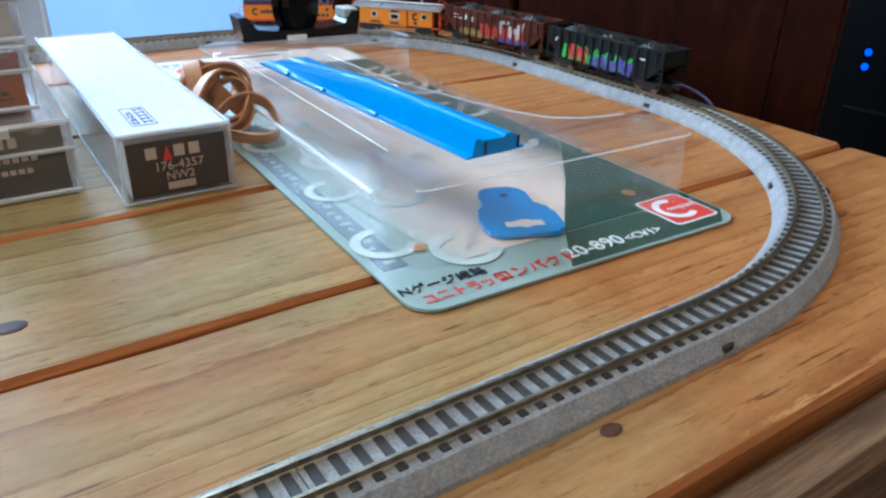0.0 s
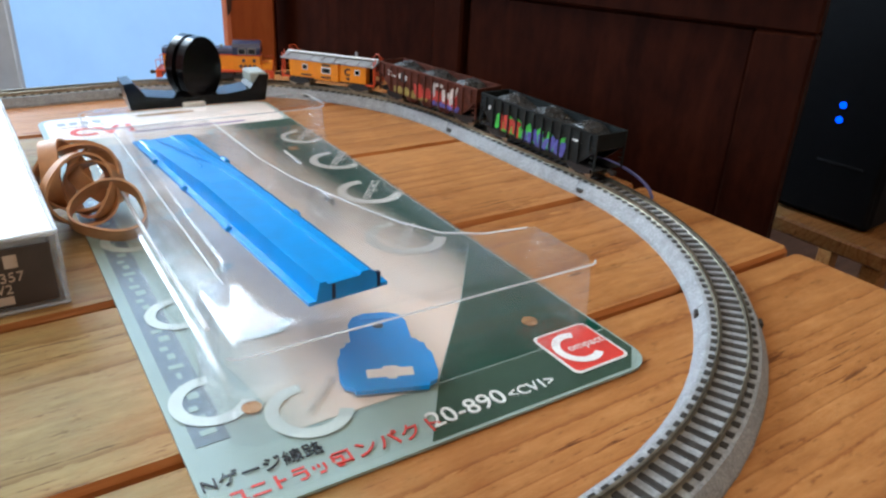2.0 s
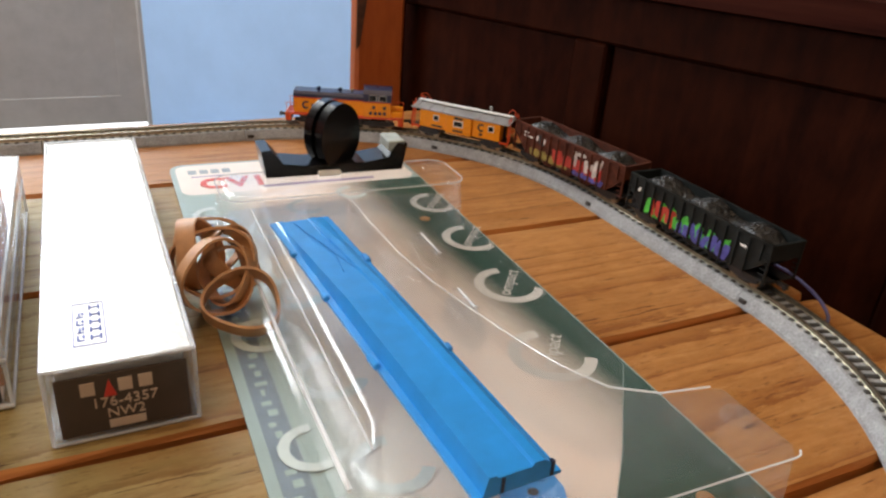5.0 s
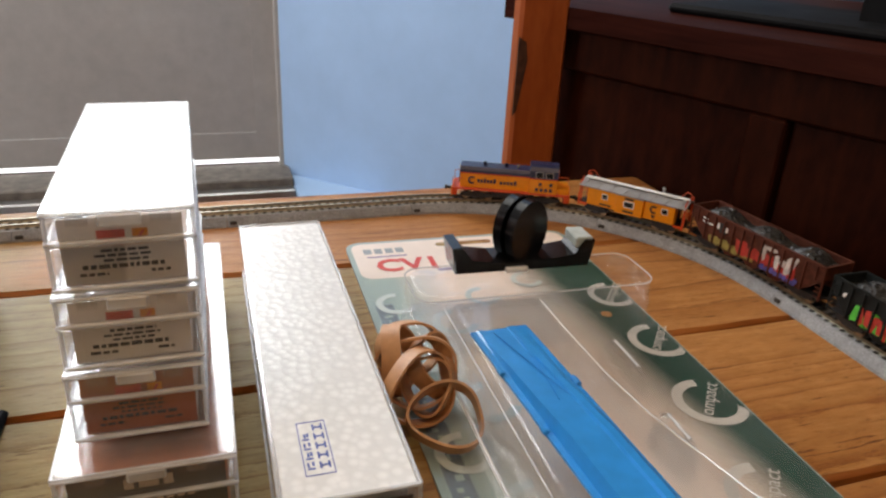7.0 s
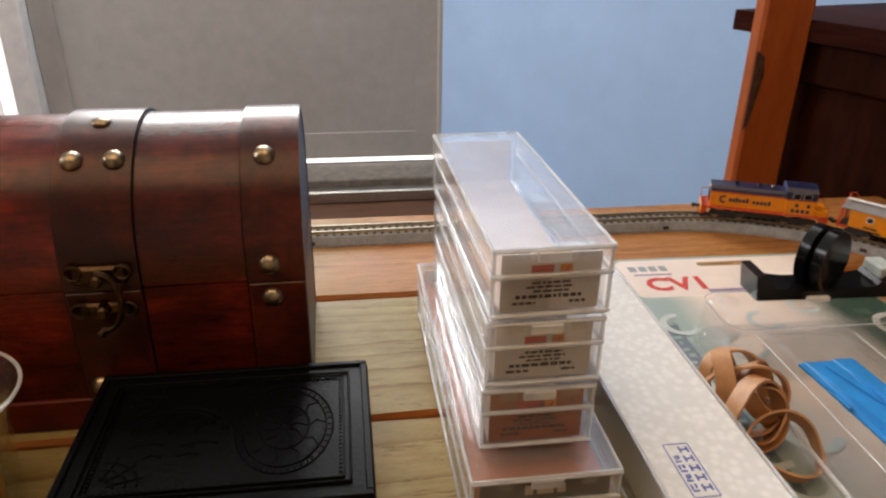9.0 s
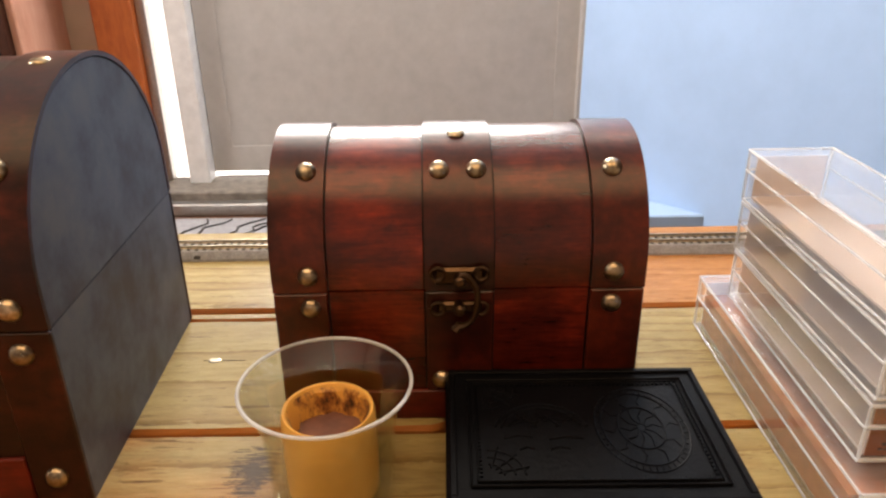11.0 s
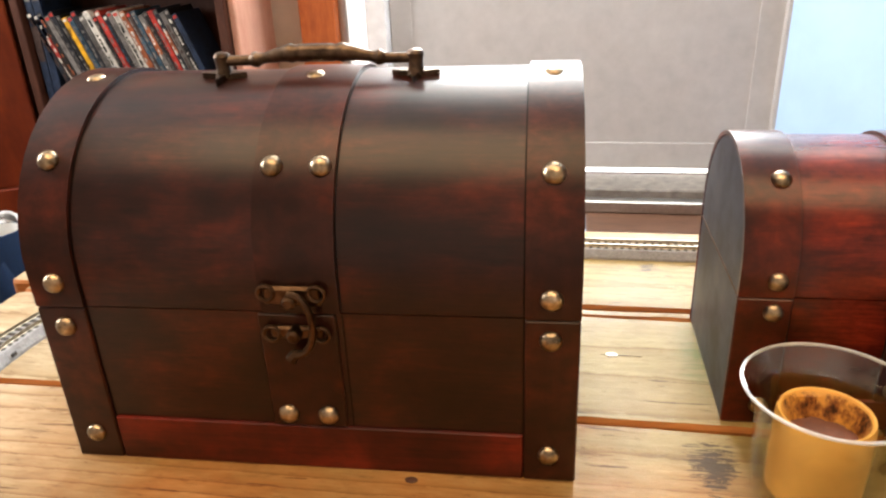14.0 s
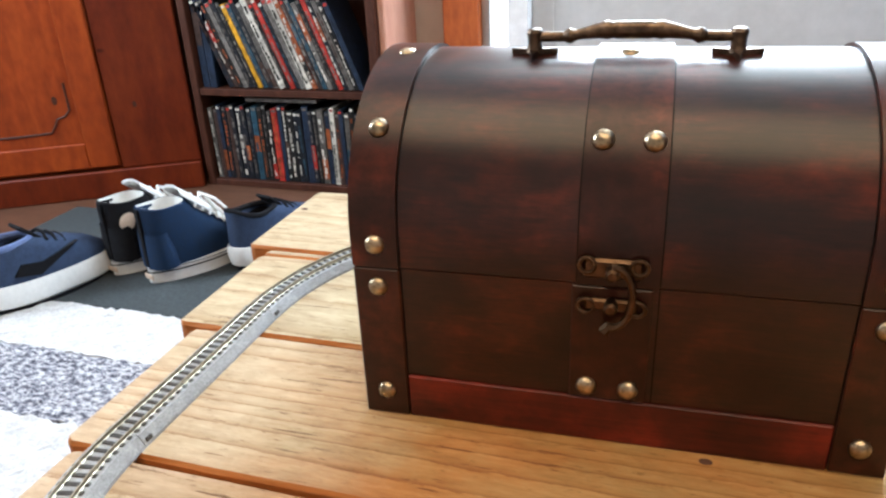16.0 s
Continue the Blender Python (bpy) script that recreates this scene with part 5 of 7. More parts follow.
half = [(0.0095, -0.0182), (0.0100, -0.0165), (0.0122, -0.0150), (0.0131, -0.0110), (0.0131, 0.0), (0.0120, 0.0030), (0.0120, 0.0060), (0.0102, 0.0075), (0.0102, 0.0090), (0.0086, 0.0100), (0.0086, 0.0215), (0.0070, 0.0262), (0.0035, 0.0285)]
part("plate", prism(bmesh.new(), half + [(-x, y) for x, y in reversed(half)], 0.0, 0.0016, "z"), M_BLUEPL, end_t)
part("slot_rim", prism(bmesh.new(), rounded(-0.0045, 0.0045, 0.0235, 0.0262, 0.0012), 0.0016, 0.0021, "z"), M_BLUEPL, end_t)
part("window_cut", prism(bmesh.new(), [(-0.006, -0.0120), (-0.001, -0.0120), (-0.0005, -0.0132), (0.0015, -0.0132), (0.002, -0.0120), (0.0065, -0.0120), (0.0065, -0.0075), (0.003, -0.0075), (0.0022, -0.0062), (-0.001, -0.0062), (-0.0018, -0.0075), (-0.006, -0.0075)], 0.0016, 0.0018, "z"), M_CARDPINK, end_t, "pale cut-out window")
part("neck_hole", lathe(bmesh.new(), [(0.0016, 0.0016), (0.0016, 0.0018), (0, 0.0018)], 12, (0, 0.019, 0)), M_DARKINK, end_t)

# black cradle with two round cheeks
st = thing("track_cleaner_cradle", pose(0.1490, 0.4990, BH + 0.0003, 0, 0, -3) @ Matrix.Diagonal((0.84, 0.90, 0.88, 1)), "glossy black plastic cradle with two round cheeks", "model tool")
bm = bmesh.new()
prism(bm, [(-0.043, 0.0), (0.043, 0.0), (0.046, 0.016), (0.040, 0.0165), (0.033, 0.008), (0.018, 0.006), (-0.018, 0.006), (-0.033, 0.008), (-0.040, 0.0165), (-0.046, 0.016)], -0.010, 0.010, "y")
part("base", bm, M_BLACK, st)
for y0 in (-0.0078, 0.0020):
    bm = bmesh.new()
    pts = [(0.0162 * math.cos(math.tau * i / 30), 0.0215 + 0.0195 * math.sin(math.tau * i / 30)) for i in range(30)]
    prism(bm, pts, y0, y0 + 0.0062, "y")
    bmesh.ops.bevel(bm, geom=[e for e in bm.edges if abs(e.verts[0].co.y - e.verts[1].co.y) < 1e-6 and len(e.link_faces) == 2 and e.calc_face_angle(0) > 1.0], offset=0.0010, segments=2, profile=0.5, affect="EDGES")
    part("round_cheek", bm, M_BLACK, st, smooth=True, m=Matrix.Rotation(radians(28), 4, "Z"))
part("end_pad", new_box(0.0340, 0.0452, -0.0085, 0.0085, 0.0110, 0.0176, 0.0008), plain("grey_felt_pad", (0.42, 0.47, 0.45), 0.7), st, "pale grey end pad")
part("clip", new_box(-0.012, 0.002, -0.0135, -0.0102, 0.0, 0.003, 0.0006), M_WHITEPAPER, st, "small white clip")


# rubber bands
def band(bm, c, rx, ry, tilt, spin, w, t=0.0011, seg=40, wob=0.12, seed=0):
    rnd = random.Random(seed)
    ph = [rnd.uniform(0, 6.28) for _ in range(3)]
    m = Matrix.Translation(c) @ Matrix.Rotation(spin, 4, "Z") @ Matrix.Rotation(tilt, 4, "X")
    rings = []
    for i in range(seg):
        a = math.tau * i / seg
        k = 1 + wob * math.sin(2 * a + ph[0]) * 0.5 + wob * 0.5 * math.sin(3 * a + ph[1])
        dz = 0.0016 * math.sin(2 * a + ph[2])
        rings.append([bm.verts.new(m @ Vector(((rx * k + q) * math.cos(a), (ry * k + q) * math.sin(a), z + dz))) for q, z in ((0, -w / 2), (t, -w / 2), (t, w / 2), (0, w / 2))])
    for i in range(seg):
        r0, r1 = rings[i], rings[(i + 1) % seg]
        for k in range(4):
            bm.faces.new((r0[k], r0[(k + 1) % 4], r1[(k + 1) % 4], r1[k]))
    return bm


for i, (x, y, z, rx, ry, tilt, spin, w) in enumerate(((0.0735, 0.4200, 0.0195, 0.0150, 0.0140, 74, 15, 0.0085), (0.0750, 0.4300, 0.0215, 0.0160, 0.0145, 62, -20, 0.0090),
                                                     (0.0840, 0.4330, 0.0200, 0.0125, 0.0125, 52, 55, 0.0080), (0.0700, 0.4400, 0.0210, 0.0130, 0.0150, 80, 60, 0.0085), (0.0760, 0.4470, 0.0215, 0.0130, 0.0125, 70, 10, 0.0080),
                                                     (0.0820, 0.4080, 0.0125, 0.0150, 0.0125, 32, -10, 0.0075), (0.0790, 0.4240, 0.0180, 0.0105, 0.0110, 66, -40, 0.0080))):
    bm = band(bmesh.new(), (x, y, z), rx, ry, radians(tilt), radians(spin), w, seed=i)
    tagged(part("rubber_band", bm, M_RUBBER, None, smooth=True), "wide tan rubber band in a loose tangled bundle", "rubber band", "bundle of rubber bands")

# black tooled-leather journal
bk = thing("leather_journal", pose(-0.1435, 0.4265, 0, 0, 0, -0.5), "black tooled-leather journal with a raised border", "journal")
part("page_block", new_box(-0.052, 0.052, -0.038, 0.038, 0.004, 0.0245), M_BROWN, bk)
part("back_cover", new_box(-0.056, 0.056, -0.042, 0.042, 0.0, 0.004, 0.0015), M_LEATHER, bk)
cov = part("front_cover", new_box(-0.056, 0.056, -0.042, 0.042, 0.0245, 0.0285, 0.0012), M_LEATHER, bk)
part("spine", new_box(-0.057, -0.053, -0.042, 0.042, 0.002, 0.0275, 0.0015), M_LEATHER, bk)
bm = bmesh.new()
for a, w in ((0.0555, 0.0028), (0.0480, 0.0010), (0.0455, 0.0006)):
    b = a - 0.0140
    box(bm, -a, a, b - w, b, 0.0285, 0.0298, 0.0004), box(bm, -a, a, -b, -b + w, 0.0285, 0.0298, 0.0004)
    box(bm, -a, -a + w, -b + w, b - w, 0.0285, 0.0298, 0.0004), box(bm, a - w, a, -b + w, b - w, 0.0285, 0.0298, 0.0004)
part("raised_border", bm, M_LEATHER, cov)
bm = bmesh.new()
Z = 0.0286
for i in range(41):   # beaded inner border
    for y in (-0.0300, 0.0300):
        box(bm, -0.0438 + i * 0.00216, -0.0426 + i * 0.00216, y - 0.0006, y + 0.0006, 0.0285, 0.0293)
for i in range(27):
    for x in (-0.0438, 0.0438):
        box(bm, x - 0.0006, x + 0.0006, -0.0283 + i * 0.00216, -0.0271 + i * 0.00216, 0.0285, 0.0293)


def tooled(pts, r=0.0005):
    tube(bm, [(x, y, Z) for x, y in pts], r, 5)


for rx, ry in ((0.0190, 0.0180), (0.0165, 0.0155)):   # arch over the middle panel
    tooled([(-0.018 + rx * math.cos(math.radians(a)), -0.002 + ry * math.sin(math.radians(a))) for a in range(10, 171, 10)])
for y, x0, x1 in ((-0.006, -0.034, -0.022), (-0.007, -0.016, -0.002), (-0.013, -0.028, -0.022), (-0.013, -0.016, -0.008), (0.003, -0.030, -0.018), (0.006, -0.012, -0.004)):
    tooled([(x0, y), ((x0 + x1) / 2, y + 0.0016), (x1, y + 0.0004)])
for x0 in (-0.032, -0.022, -0.012):   # lattice under the arch
    tooled([(x0, 0.001), (x0 + 0.006, 0.008), (x0 + 0.012, 0.001)])
    tooled([(x0 + 0.003, 0.010), (x0 + 0.006, 0.0045), (x0 + 0.009, 0.010)])
MX, MY = 0.0225, 0.0   # oval medallion with a toothed rim
for k in (1.0, 0.86, 0.50):
    tube(bm, [(MX + 0.0185 * k * math.cos(math.tau * i / 40), MY + 0.0265 * k * math.sin(math.tau * i / 40), Z) for i in range(40)], 0.0004, 5, True)
for i in range(44):
    a = math.tau * i / 44
    tooled([(MX + 0.0185 * q * math.cos(a), MY + 0.0265 * q * math.sin(a)) for q in (0.90, 0.97)], 0.0003)
for i in range(10):
    a = math.tau * i / 10
    tooled([(MX + 0.0185 * q * math.cos(a + w), MY + 0.0265 * q * math.sin(a + w)) for q, w in ((0.52, 0.0), (0.66, 0.18), (0.84, 0.05))], 0.0003)
    tooled([(MX + 0.0185 * q * math.cos(a + w), MY + 0.0265 * q * math.sin(a + w)) for q, w in ((0.08, 0.0), (0.28, 0.25), (0.46, 0.0))], 0.0003)
for sy in (-1, 1):   # fans in the spine-side corners
    for r in (0.006, 0.010, 0.014):
        tooled([(-0.041 + r * math.cos(math.radians(a)), sy * (0.027 - r * math.sin(math.radians(a)))) for a in range(0, 91, 15)], 0.0005)
    for a in (15, 45, 75):
        tooled([(-0.041 + q * math.cos(math.radians(a)), sy * (0.027 - q * math.sin(math.radians(a)))) for q in (0.004, 0.010, 0.016)], 0.0005)
part("embossed_scrollwork", bm, M_LEATHER, cov)

# candle in a flared glass
M_POOL = plain("brown_wax_pool", (0.26, 0.11, 0.07), 0.35, vary=0.35, scale=70)
cg = thing("candle_glass", pose(-0.2470, 0.4240, 0), "flared clear glass votive with a half-burnt amber candle", "candle")
prof = [(0.0, 0.0008), (0.0230, 0.0008), (0.0252, 0.004), (0.0257, 0.020), (0.0265, 0.035), (0.0286, 0.0445), (0.0319, 0.0510), (0.0333, 0.0530), (0.0336, 0.0541), (0.0326, 0.0545), (0.0311, 0.0520), (0.0276, 0.0450), (0.0253, 0.035), (0.0243, 0.020), (0.0236, 0.006), (0.0, 0.004)]
part("glass", lathe(bmesh.new(), prof, 48), M_GLASS, cg, smooth=True)
part("rim", tube(bmesh.new(), [(0.0334 * math.cos(math.tau * i / 56), 0.0334 * math.sin(math.tau * i / 56), 0.0541) for i in range(56)], 0.00075, 8, True), M_EDGE, cg, "rounded rim, its highlight drawn in white", smooth=True)
M_WELL, _t, _b = material("burnt_amber_wax")
_n = noise_tex(_t, coords(_t, (1, 1, 0.6)), 95.0, 4.0, 0.7)
_t.links.new(ramp(_t, _n, [(0.36, (0.05, 0.018, 0.010)), (0.44, (0.34, 0.13, 0.035)), (0.54, (0.78, 0.40, 0.09))]), _b.inputs["Base Color"])
_b.inputs["Roughness"].default_value = 0.4
wx = part("wax", lathe(bmesh.new(), [(0.0, 0.0045), (0.0186, 0.0045), (0.0190, 0.022), (0.0186, 0.0290), (0.0189, 0.0310), (0.0187, 0.0400), (0.0180, 0.0424), (0.0170, 0.0420), (0.0164, 0.0410)], 44), M_WAX, cg, "amber candle wax", smooth=True)
bm = bmesh.new()
rq = random.Random(4)
rings = []
for r0, z0, jit in ((0.0165, 0.0411, 0.0), (0.0156, 0.0396, 0.0008), (0.0148, 0.0345, 0.0010), (0.0138, 0.0300, 0.0012)):
    rings.append([bm.verts.new(((r0 + rq.uniform(-jit, jit)) * math.cos(k * math.tau / 28), (r0 + rq.uniform(-jit, jit)) * math.sin(k * math.tau / 28), z0 + rq.uniform(-jit, jit) * 0.4)) for k in range(28)])
for r0, r1 in zip(rings, rings[1:]):
    for k in range(28):
        bm.faces.new((r0[k], r0[(k + 1) % 28], r1[(k + 1) % 28], r1[k]))
part("well_wall", bm, M_WELL, cg, "blackened inner wall of the wax", smooth=True)
part("wax_pool", lathe(bmesh.new(), [(0.0152, 0.0306), (0.0130, 0.0298), (0.0, 0.0294)], 30), M_POOL, cg, "brown burnt wax pool", smooth=True)


# ---- the train ----
def wheel_truck(parent, x, wheels=2, base=0.0125):
    """A bogie under a car at x, on the rails."""
    bm = bmesh.new()
    for sy in (-1, 1):
        prism(bm, [(x - base * 0.75, 0.0030), (x - base * 0.75, 0.0050), (x - base * 0.25, 0.0056), (x + base * 0.25, 0.0056), (x + base * 0.75, 0.0050), (x + base * 0.75, 0.0030), (x + base * 0.3, 0.0018), (x - base * 0.3, 0.0018)], sy * 0.0068 - 0.0006, sy * 0.0068 + 0.0006, "y")
    box(bm, x - 0.002, x + 0.002, -0.0066, 0.0066, 0.0034, 0.0060)
    t = part("truck", bm, M_SOOT, parent)
    for k in range(wheels):
        wx = x + base * (k / (wheels - 1) - 0.5)
        bm = bmesh.new()
        for sy in (-1, 1):
            tube(bm, [(wx, sy * 0.0047, 0.0026), (wx, sy * 0.0060, 0.0026)], 0.0026, 14)
        tube(bm, [(wx, -0.0047, 0.0026), (wx, 0.0047, 0.0026)], 0.0007, 6)
        part("wheelset", bm, M_RAIL, t, smooth=True)


def coupler(parent, x, sx):
    bm = bmesh.new()
    box(bm, min(x, x + sx * 0.0045), max(x, x + sx * 0.0045), -0.0009, 0.0009, 0.0042, 0.0060, 0.0003)
    box(bm, min(x + sx * 0.0035, x + sx * 0.0055), max(x + sx * 0.0035, x + sx * 0.0055), -0.0019, 0.0010, 0.0038, 0.0062, 0.0004)
    part("coupler", bm, M_SOOT, parent)


def railing(parent, pts, mat, r=0.00028):
    part("handrail", tube(bmesh.new(), pts, r, 6), mat, parent)


def emblem(parent, x, y, z, r, mat, sy):
    """A round open-ring emblem on a car's side."""
    me = mesh_of(prism(bmesh.new(), big_c(r, r * 0.42, 50), 0, 0.00016, "z"), "ring_emblem", mat)
    m = Matrix.Translation((x, y, z)) @ (Matrix.Rotation(math.pi / 2, 4, "X") if sy < 0 else Matrix.Rotation(math.pi, 4, "Z") @ Matrix.Rotation(math.pi / 2, 4, "X"))
    part("ring_emblem", me, mat, parent, m=m)


def locomotive(m):
    """Front of travel at +x."""
    L = thing("switcher_locomotive", m, "yellow and navy model switcher locomotive with vermilion trim on the track", "model train", "model train")
    hl = 0.0385
    part("sill", new_box(-hl, hl, -0.0092, 0.0092, 0.0072, 0.0086, 0.0003), M_VERM, L, "vermilion side sill")
    part("fuel_tank", new_box(-0.012, 0.012, -0.0080, 0.0080, 0.0028, 0.0072, 0.0008), M_SOOT, L)
    hood = part("hood", new_box(-0.0120, 0.0335, -0.0072, 0.0072, 0.0086, 0.0180, 0.0003), M_YELLOW, L, "yellow engine hood")
    part("hood_stripe", new_box(-0.0120, 0.0337, -0.0074, 0.0074, 0.0180, 0.0188), M_VERM, hood)
    bm = bmesh.new()
    prism(bm, [(-0.0073, 0.0188), (-0.0073, 0.0208), (-0.0058, 0.0224), (0.0058, 0.0224), (0.0073, 0.0208), (0.0073, 0.0188)], -0.0120, 0.0338, "x")
    part("hood_roof", bm, M_NAVY, hood, "navy hood roof")
    for x in (0.004, 0.018):
        part("exhaust_stack", lathe(bmesh.new(), [(0.0013, 0.0222), (0.0013, 0.0245), (0.0009, 0.0245), (0.0009, 0.0230)], 12, (x, 0, 0)), M_NAVY, hood)
    part("bell", new_box(-0.005, -0.003, -0.001, 0.001, 0.0224, 0.0242, 0.0004), M_RAIL, hood)
    part("radiator_grille", new_box(0.0338, 0.0342, -0.0050, 0.0050, 0.0105, 0.0175), M_SOOT, hood)
    part("headlight", lathe(bmesh.new(), [(0.0011, 0), (0.0011, 0.0008), (0, 0.0009)], 12), M_WHITEINK, hood, m=Matrix.Translation((0.0338, 0, 0.0203)) @ Matrix.Rotation(math.pi / 2, 4, "Y"))
    cab = part("cab", new_box(-0.0300, -0.0120, -0.0090, 0.0090, 0.0086, 0.0180, 0.0003), M_YELLOW, L, "yellow lower cab")
    part("cab_stripe", new_box(-0.0301, -0.0119, -0.0091, 0.0091, 0.0180, 0.0187), M_VERM, cab)
    bm = bmesh.new()
    prism(bm, [(-0.0090, 0.0187), (-0.0090, 0.0236), (-0.0070, 0.0258), (-0.0030, 0.0269), (0.0030, 0.0269), (0.0070, 0.0258), (0.0090, 0.0236), (0.0090, 0.0187)], -0.0302, -0.0118, "x")
    part("cab_roof", bm, M_NAVY, cab, "navy cab top with arched roof")
    glassm = M_BLACK
    for sy in (-1, 1):
        for x in (-0.0245, -0.0180):
            w = part("cab_window", new_box(x - 0.0026, x + 0.0026, sy * 0.0090 - 0.0002, sy * 0.0090 + 0.0002, 0.0192, 0.0232), M_SILVER, cab)
            part("pane", new_box(x - 0.0021, x + 0.0021, sy * 0.0092 - 0.0002, sy * 0.0092 + 0.0002, 0.0196, 0.0228), glassm, w)
    for y in (-0.0058, 0.0, 0.0058):
        w = part("cab_window", new_box(-0.0306, -0.0302, y - 0.0023, y + 0.0023, 0.0190, 0.0240), M_VERM, cab)
        part("pane", new_box(-0.0308, -0.0304, y - 0.0020, y + 0.0020, 0.0194, 0.0237), glassm, w)
    for sx in (-1, 1):
        x0, x1 = sorted((sx * hl, sx * (hl - 0.0035)))
        part("end_step", new_box(x0, x1, -0.0092, 0.0092, 0.0030, 0.0086, 0.0004), M_VERM, L, "vermilion end step")
        part("pilot", new_box(min(sx * hl, sx * (hl + 0.0004)), max(sx * hl, sx * (hl + 0.0004)), -0.0085, 0.0085, 0.0022, 0.0082), M_YELLOW, L)
        coupler(L, sx * hl, sx)
        for sy in (-1, 1):
            railing(L, [(sx * (hl - 0.0005), sy * 0.0086, 0.0086), (sx * (hl - 0.0003), sy * 0.0086, 0.0150), (sx * (hl - 0.0070), sy * 0.0086, 0.0150)], M_VERM)
        wheel_truck(L, sx * 0.0215, 2, 0.0150)
    part("rear_deck", new_box(-hl + 0.0004, -0.0302, -0.0082, 0.0082, 0.0086, 0.0125, 0.0004), M_YELLOW, L, "sloping yellow rear deck")
    for sy in (-1, 1):
        k = -sy
        emblem(hood, 0.0255 if sy > 0 else -0.005, sy * 0.0075, 0.0138, 0.0026, M_NAVY, sy)
    # plain bars for the road name and number
    word = [(0.0060 + 0.0021 * i, 0.0075 + 0.0021 * i, 0.0125, 0.0150) for i in range(7)]
    for sy in (-1, 1):
        bm = bmesh.new()
        for i in range(6):
            box(bm, 0.0100 + 0.0021 * i, 0.0115 + 0.0021 * i, sy * 0.0073 - 0.0003, sy * 0.0073 + 0.0003, 0.0125, 0.0146 + (0.0008 if i in (0, 3) else 0))
        for i in range(5):
            box(bm, -0.0035 + 0.0023 * i, -0.0019 + 0.0023 * i, sy * 0.0073 - 0.0003, sy * 0.0073 + 0.0003, 0.0123, 0.0142 + (0.0008 if i == 0 else 0))
        part("lettering_bars", bm, M_NAVY, hood)
        bm = bmesh.new()
        for z in (0.0140, 0.0102):
            for i in range(4 if z < 0.012 else 2):
                x0 = -0.0268 + (0.0030 if z < 0.012 else 0.0070) * i
                box(bm, x0, x0 + 0.0019, sy * 0.0091 - 0.0003, sy * 0.0091 + 0.0003, z, z + 0.0021)
        part("lettering_bars", bm, M_NAVY, cab)
    return L


